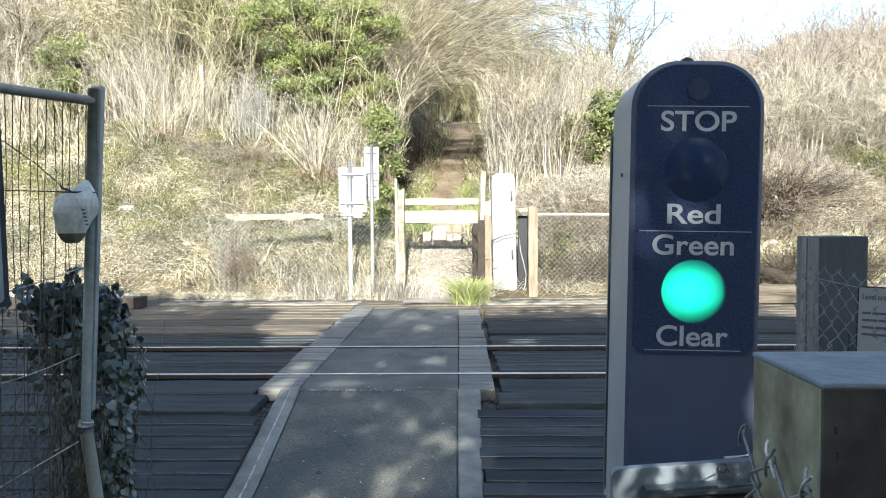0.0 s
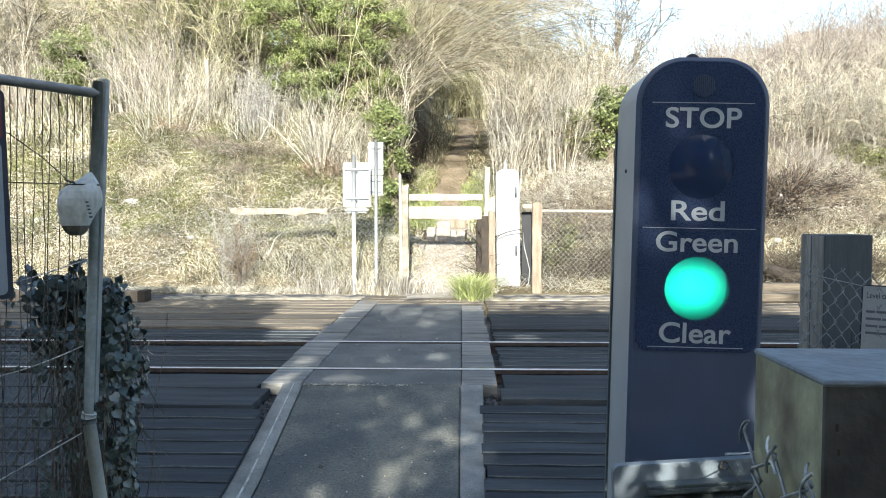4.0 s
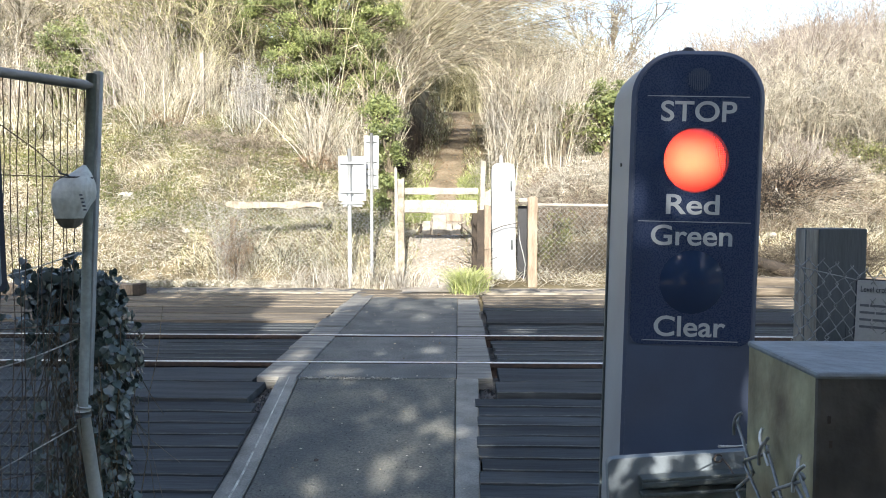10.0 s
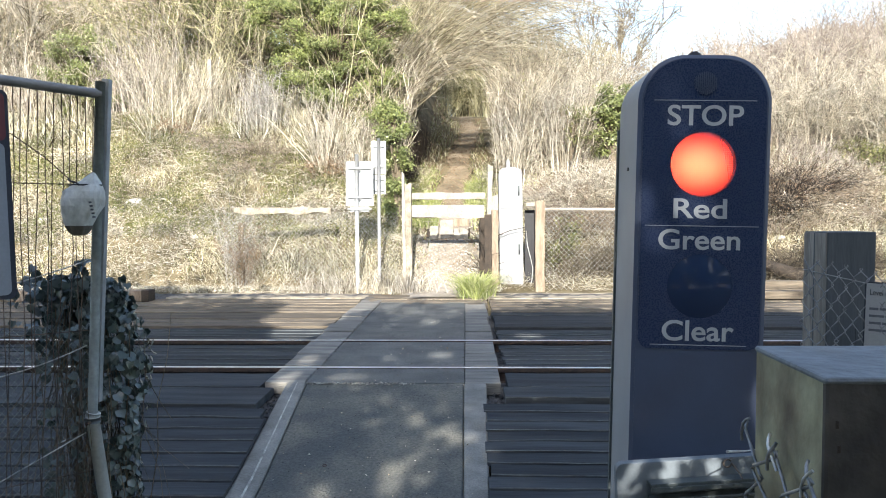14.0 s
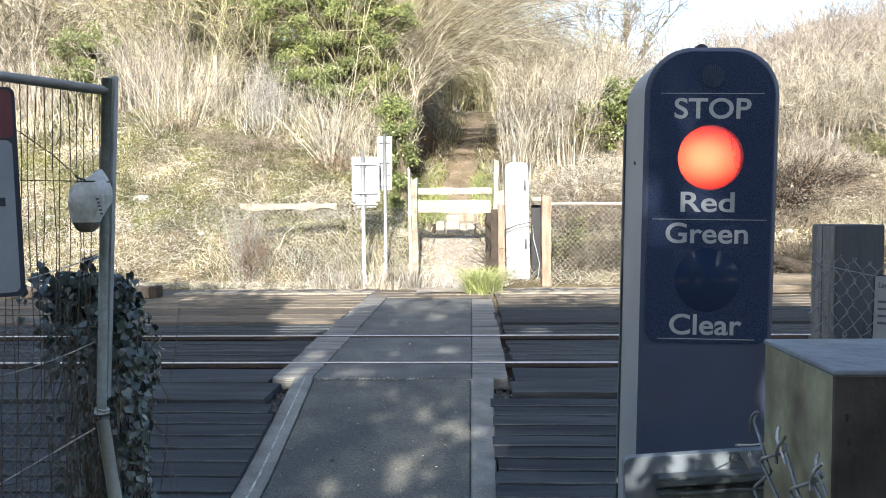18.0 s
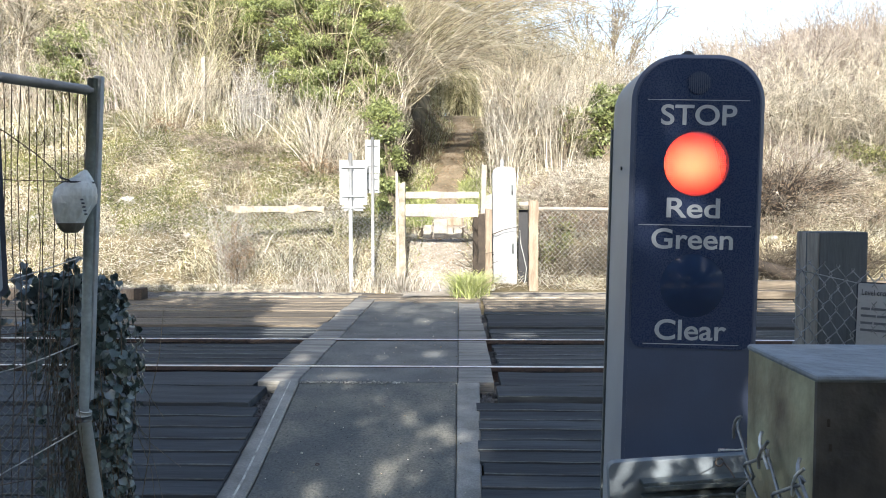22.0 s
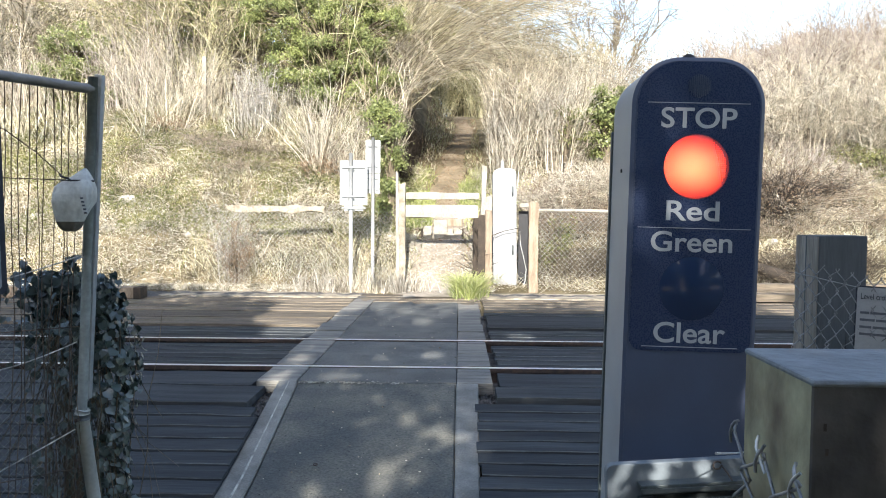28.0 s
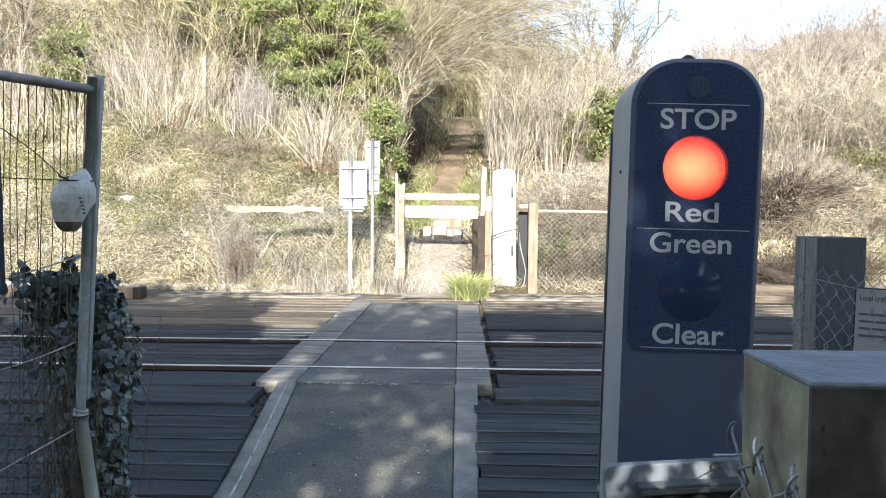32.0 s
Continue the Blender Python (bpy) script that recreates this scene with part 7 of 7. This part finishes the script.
# --- trees behind the camera, whose shade falls on the crossing ---
# openings cut into the unseen crowns to fit the sun patches: sideways, along, half-widths
SUN_GAPS = ((-0.36, 5.51, 0.012, 0.04), (-0.33, 5.29, 0.0, 0.02), (-0.11, 5.16, 0.005, 0.03), (-0.58, 5.80, -0.02, 0.0), (-0.65, 5.24, -0.025, -0.01), (-0.06, 4.92, 0.01, 0.05), (-0.20, 5.03, -0.02, 0.0),
            (-0.43, 4.35, 0.01, 0.05), (-0.44, 4.10, 0.02, 0.05), (-0.83, 4.00, 0.0, 0.03), (-0.86, 6.18, -0.02, 0.0), (-0.22, 7.55, 0.06, 0.12), (-0.44, 9.84, 0.10, 0.3), (-0.16, 10.87, 0.05, 0.1), (-0.73, 7.34, 0.0, 0.04),
            (-0.95, 6.5, 0.16, 0.05), (-1.42, 6.4, 0.08, 0.2), (-1.45, 7.3, 0.05, 0.2), (-2.10, 10.3, 0.62, 0.9), (-1.95, 9.2, 0.34, 0.6), (-2.0, 11.3, 0.8, 0.9), (-2.0, 12.3, 1.2, 0.6), (0.72, 8.85, 0.16, 0.10), (-0.7, 10.9, 0.12, 0.2), (-0.2, 12.2, 0.1, 0.2),
            (0.15, 11.5, 0.12, 0.15), (2.4, 11.9, 0.5, 0.2), (4.9, 11.4, 0.5, 0.6), (5.2, 10.2, 0.3, 0.4),
            (0.68, 3.42, 0.22, 0.12), (0.555, 5.83, -0.035, -0.05), (0.735, 5.18, -0.045, -0.07), (0.998, 4.02, 0.01, 0.08), (0.52, 2.92, -0.01, -0.02), (0.06, 5.0, -0.02, 0.0))


def in_gaps(p, x, y, pad_x, pad_y):
    """Which points of a tree at x, y lie on a sunbeam through one of the openings, widened by the pads."""
    along = p[:, 1] + y + (p[:, 2] - 0.35) / SLOPE
    across = p[:, 0] + x + 0.0167 * (p[:, 2] / SLOPE)
    hit = np.zeros(len(p), bool)
    for gx, gy, rx, ry in SUN_GAPS:
        hit |= ((across - gx) / (rx * 0.8 + 0.072 + pad_x)) ** 2 + ((along - gy) / (ry * 0.8 + 0.145 + pad_y)) ** 2 < 1
    return hit


def shade_trees():
    spots = [(-15.5, -8.2, 10.5), (-11, -8.5, 10.6), (-6.2, -8.0, 10.45), (-1.6, -8.6, 10.75), (3.2, -8.0, 10.5), (8.0, -8.6, 10.7), (12.5, -8.3, 10.4)]
    spots += [(-5.4, -9.6, 11.35), (-7.3, -9.7, 11.35)]
    spots += [(-4.4, -8.9, 10.7), (-8.6, -8.8, 10.7), (1.7, -8.4, 10.6), (5.6, -8.5, 10.6)]
    spots += [(-5.2, -8.4, 10.75), (-7.5, -8.4, 10.75)]
    spots += [(-13, -10.4, 10.6), (-8.4, -10.6, 10.9), (-4, -10.3, 11.2), (1.9, -10.6, 11.4), (5.6, -10.4, 11.2), (10.2, -10.6, 11.4)]
    for i, (x, y, top) in enumerate(spots):
        g = np.random.default_rng(300 + i)
        top += -0.28 if x > 0 else 0.25 if x > -3 else -0.05
        root = thing("holm_oak", pose(x, y, -0.35), "tall dark evergreen tree behind the crossing", "tree", "trees behind the crossing")
        part("trunk", tube_mesh("trunk", [(0, 0, -0.1), (0.1, 0, 3), (0, 0.1, 6), (0.05, 0, 9)], [0.28, 0.22, 0.15, 0.05], 10), M["bark"], root)
        k = 110
        cz = g.uniform(1.2, top - 0.2, k)
        wide = 3.0 * np.sqrt(np.clip(1.05 - np.abs((cz - 5.5) / (top - 3.6)) ** 3, 0.05, 1))
        cx = g.uniform(-1, 1, k) * wide
        cy = g.normal(0, 0.6, k)
        limbs = np.array([[(0, 0, max(0.6, c[2] - 1.2)), (c[0] * 0.4, c[1] * 0.4, c[2] - 0.7), (c[0] * 0.75, c[1] * 0.8, c[2] - 0.2), tuple(c)] for c in np.stack([cx, cy, cz], 1)])
        fine = np.concatenate([limbs[:, :-1] + (limbs[:, 1:] - limbs[:, :-1]) * q for q in (0.0, 0.25, 0.5, 0.75)], 1)
        crossed = in_gaps(fine.reshape(-1, 3), x, y, 0.02, 0.04).reshape(len(limbs), -1).any(1)
        part("limb_work", np_mesh("limb_work", *tubes(limbs[~crossed], taper((~crossed).sum(), 4, 0.045, 0.012, g), 5)), M["bark"], root)
        n = 8500 if x < -3 else 6500
        c = np.stack([cx, cy, cz], 1)[g.integers(0, k, n)] + g.normal(0, 0.45, (n, 3))
        c[:, 2] = np.minimum(c[:, 2], top + 0.05)
        # an opening cut between two crowns so that the signal's lens reflects sky
        c = c[~((np.abs(c[:, 0] + x - 7.0) < 1.5) & (np.abs(c[:, 2] - 6.2) < 1.7) & (g.uniform(0, 1, len(c)) < 0.93))]
        if x == 1.7:
            # thick sprays that keep the signal's foot in shade
            c = np.concatenate([c, np.repeat([(-1.18, 0, 6.68), (-1.03, 0, 6.76)], 90, 0) + g.normal(0, 0.10, (180, 3))])
        near = in_gaps(c, x, y, 0.20, 0.34)
        # smaller leaves round each opening, so that its sun patch keeps its shape
        small = np.repeat(c[near], 5, 0) + g.normal(0, 0.07, (5 * near.sum(), 3))
        small = small[~in_gaps(small, x, y, -0.012, -0.02)]
        c = np.concatenate([c[~near], small])
        size = np.concatenate([g.uniform(0.16, 0.32, (~near).sum()), g.uniform(0.07, 0.12, len(small))])
        v, f = leaf_quads(g, c, size, aspect=0.7)
        tagged(part("foliage", np_mesh("foliage", v, f), M["leaf"], root), kind="stuff")


shade_trees()


def dapple_sapling():
    """An unseen young tree added behind the camera, whose spray dapples the locker."""
    g = np.random.default_rng(600)
    root = thing("sapling", pose(1.0, -1.35, -0.31), "unseen leafy sapling added behind the camera to dapple the locker", "tree")
    part("trunk", tube_mesh("trunk", [(0, 0, -0.05), (0.02, 0.0, 1.2), (-0.03, 0.05, 2.2), (-0.12, 0.2, 2.75)], [0.02, 0.017, 0.012, 0.005], 8), M["bark"], root)
    part("bough", tube_mesh("bough", [(-0.02, 0.04, 2.0), (-0.15, 0.2, 2.35), (-0.32, 0.34, 2.62), (-0.52, 0.38, 2.70)], [0.011, 0.008, 0.006, 0.003], 8), M["bark"], root)
    n = 3600
    x, z = g.uniform(0.44, 1.0, n), g.uniform(0.40, 0.76, n)
    # slanting slits left open in the shape of the locker's sun streaks
    open_a = (np.abs((x - 0.475) - 0.65 * (z - 0.63)) < 0.021) & (z < 0.685)
    open_b = ((x - 0.60) / 0.050) ** 2 + ((z - 0.672) / 0.026) ** 2 < 1
    open_c = ((x - 0.578 - 0.2 * (z - 0.63)) / 0.024) ** 2 + ((z - 0.635) / 0.05) ** 2 < 1
    open_d = ((x - 0.705) / 0.024) ** 2 + ((z - 0.648) / 0.046) ** 2 < 1
    k = ~(open_a | open_b | open_c | open_d)
    x, z = x[k], z[k]
    s = g.uniform(3.05, 3.4, len(x))
    c = np.stack([x - 0.0167 * s - 1.0, 2.22 - s + 1.35, z + s * SLOPE + 0.31], 1)
    v, f = leaf_quads(g, c, g.uniform(0.018, 0.034, len(c)), normal=np.tile((0.0, -0.9, 0.45), (len(c), 1)), aspect=0.7)
    tagged(part("foliage", np_mesh("foliage", v, f), M["leaf"], root), kind="stuff")


dapple_sapling()


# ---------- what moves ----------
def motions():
    # the single array slides up from the green lens to the red
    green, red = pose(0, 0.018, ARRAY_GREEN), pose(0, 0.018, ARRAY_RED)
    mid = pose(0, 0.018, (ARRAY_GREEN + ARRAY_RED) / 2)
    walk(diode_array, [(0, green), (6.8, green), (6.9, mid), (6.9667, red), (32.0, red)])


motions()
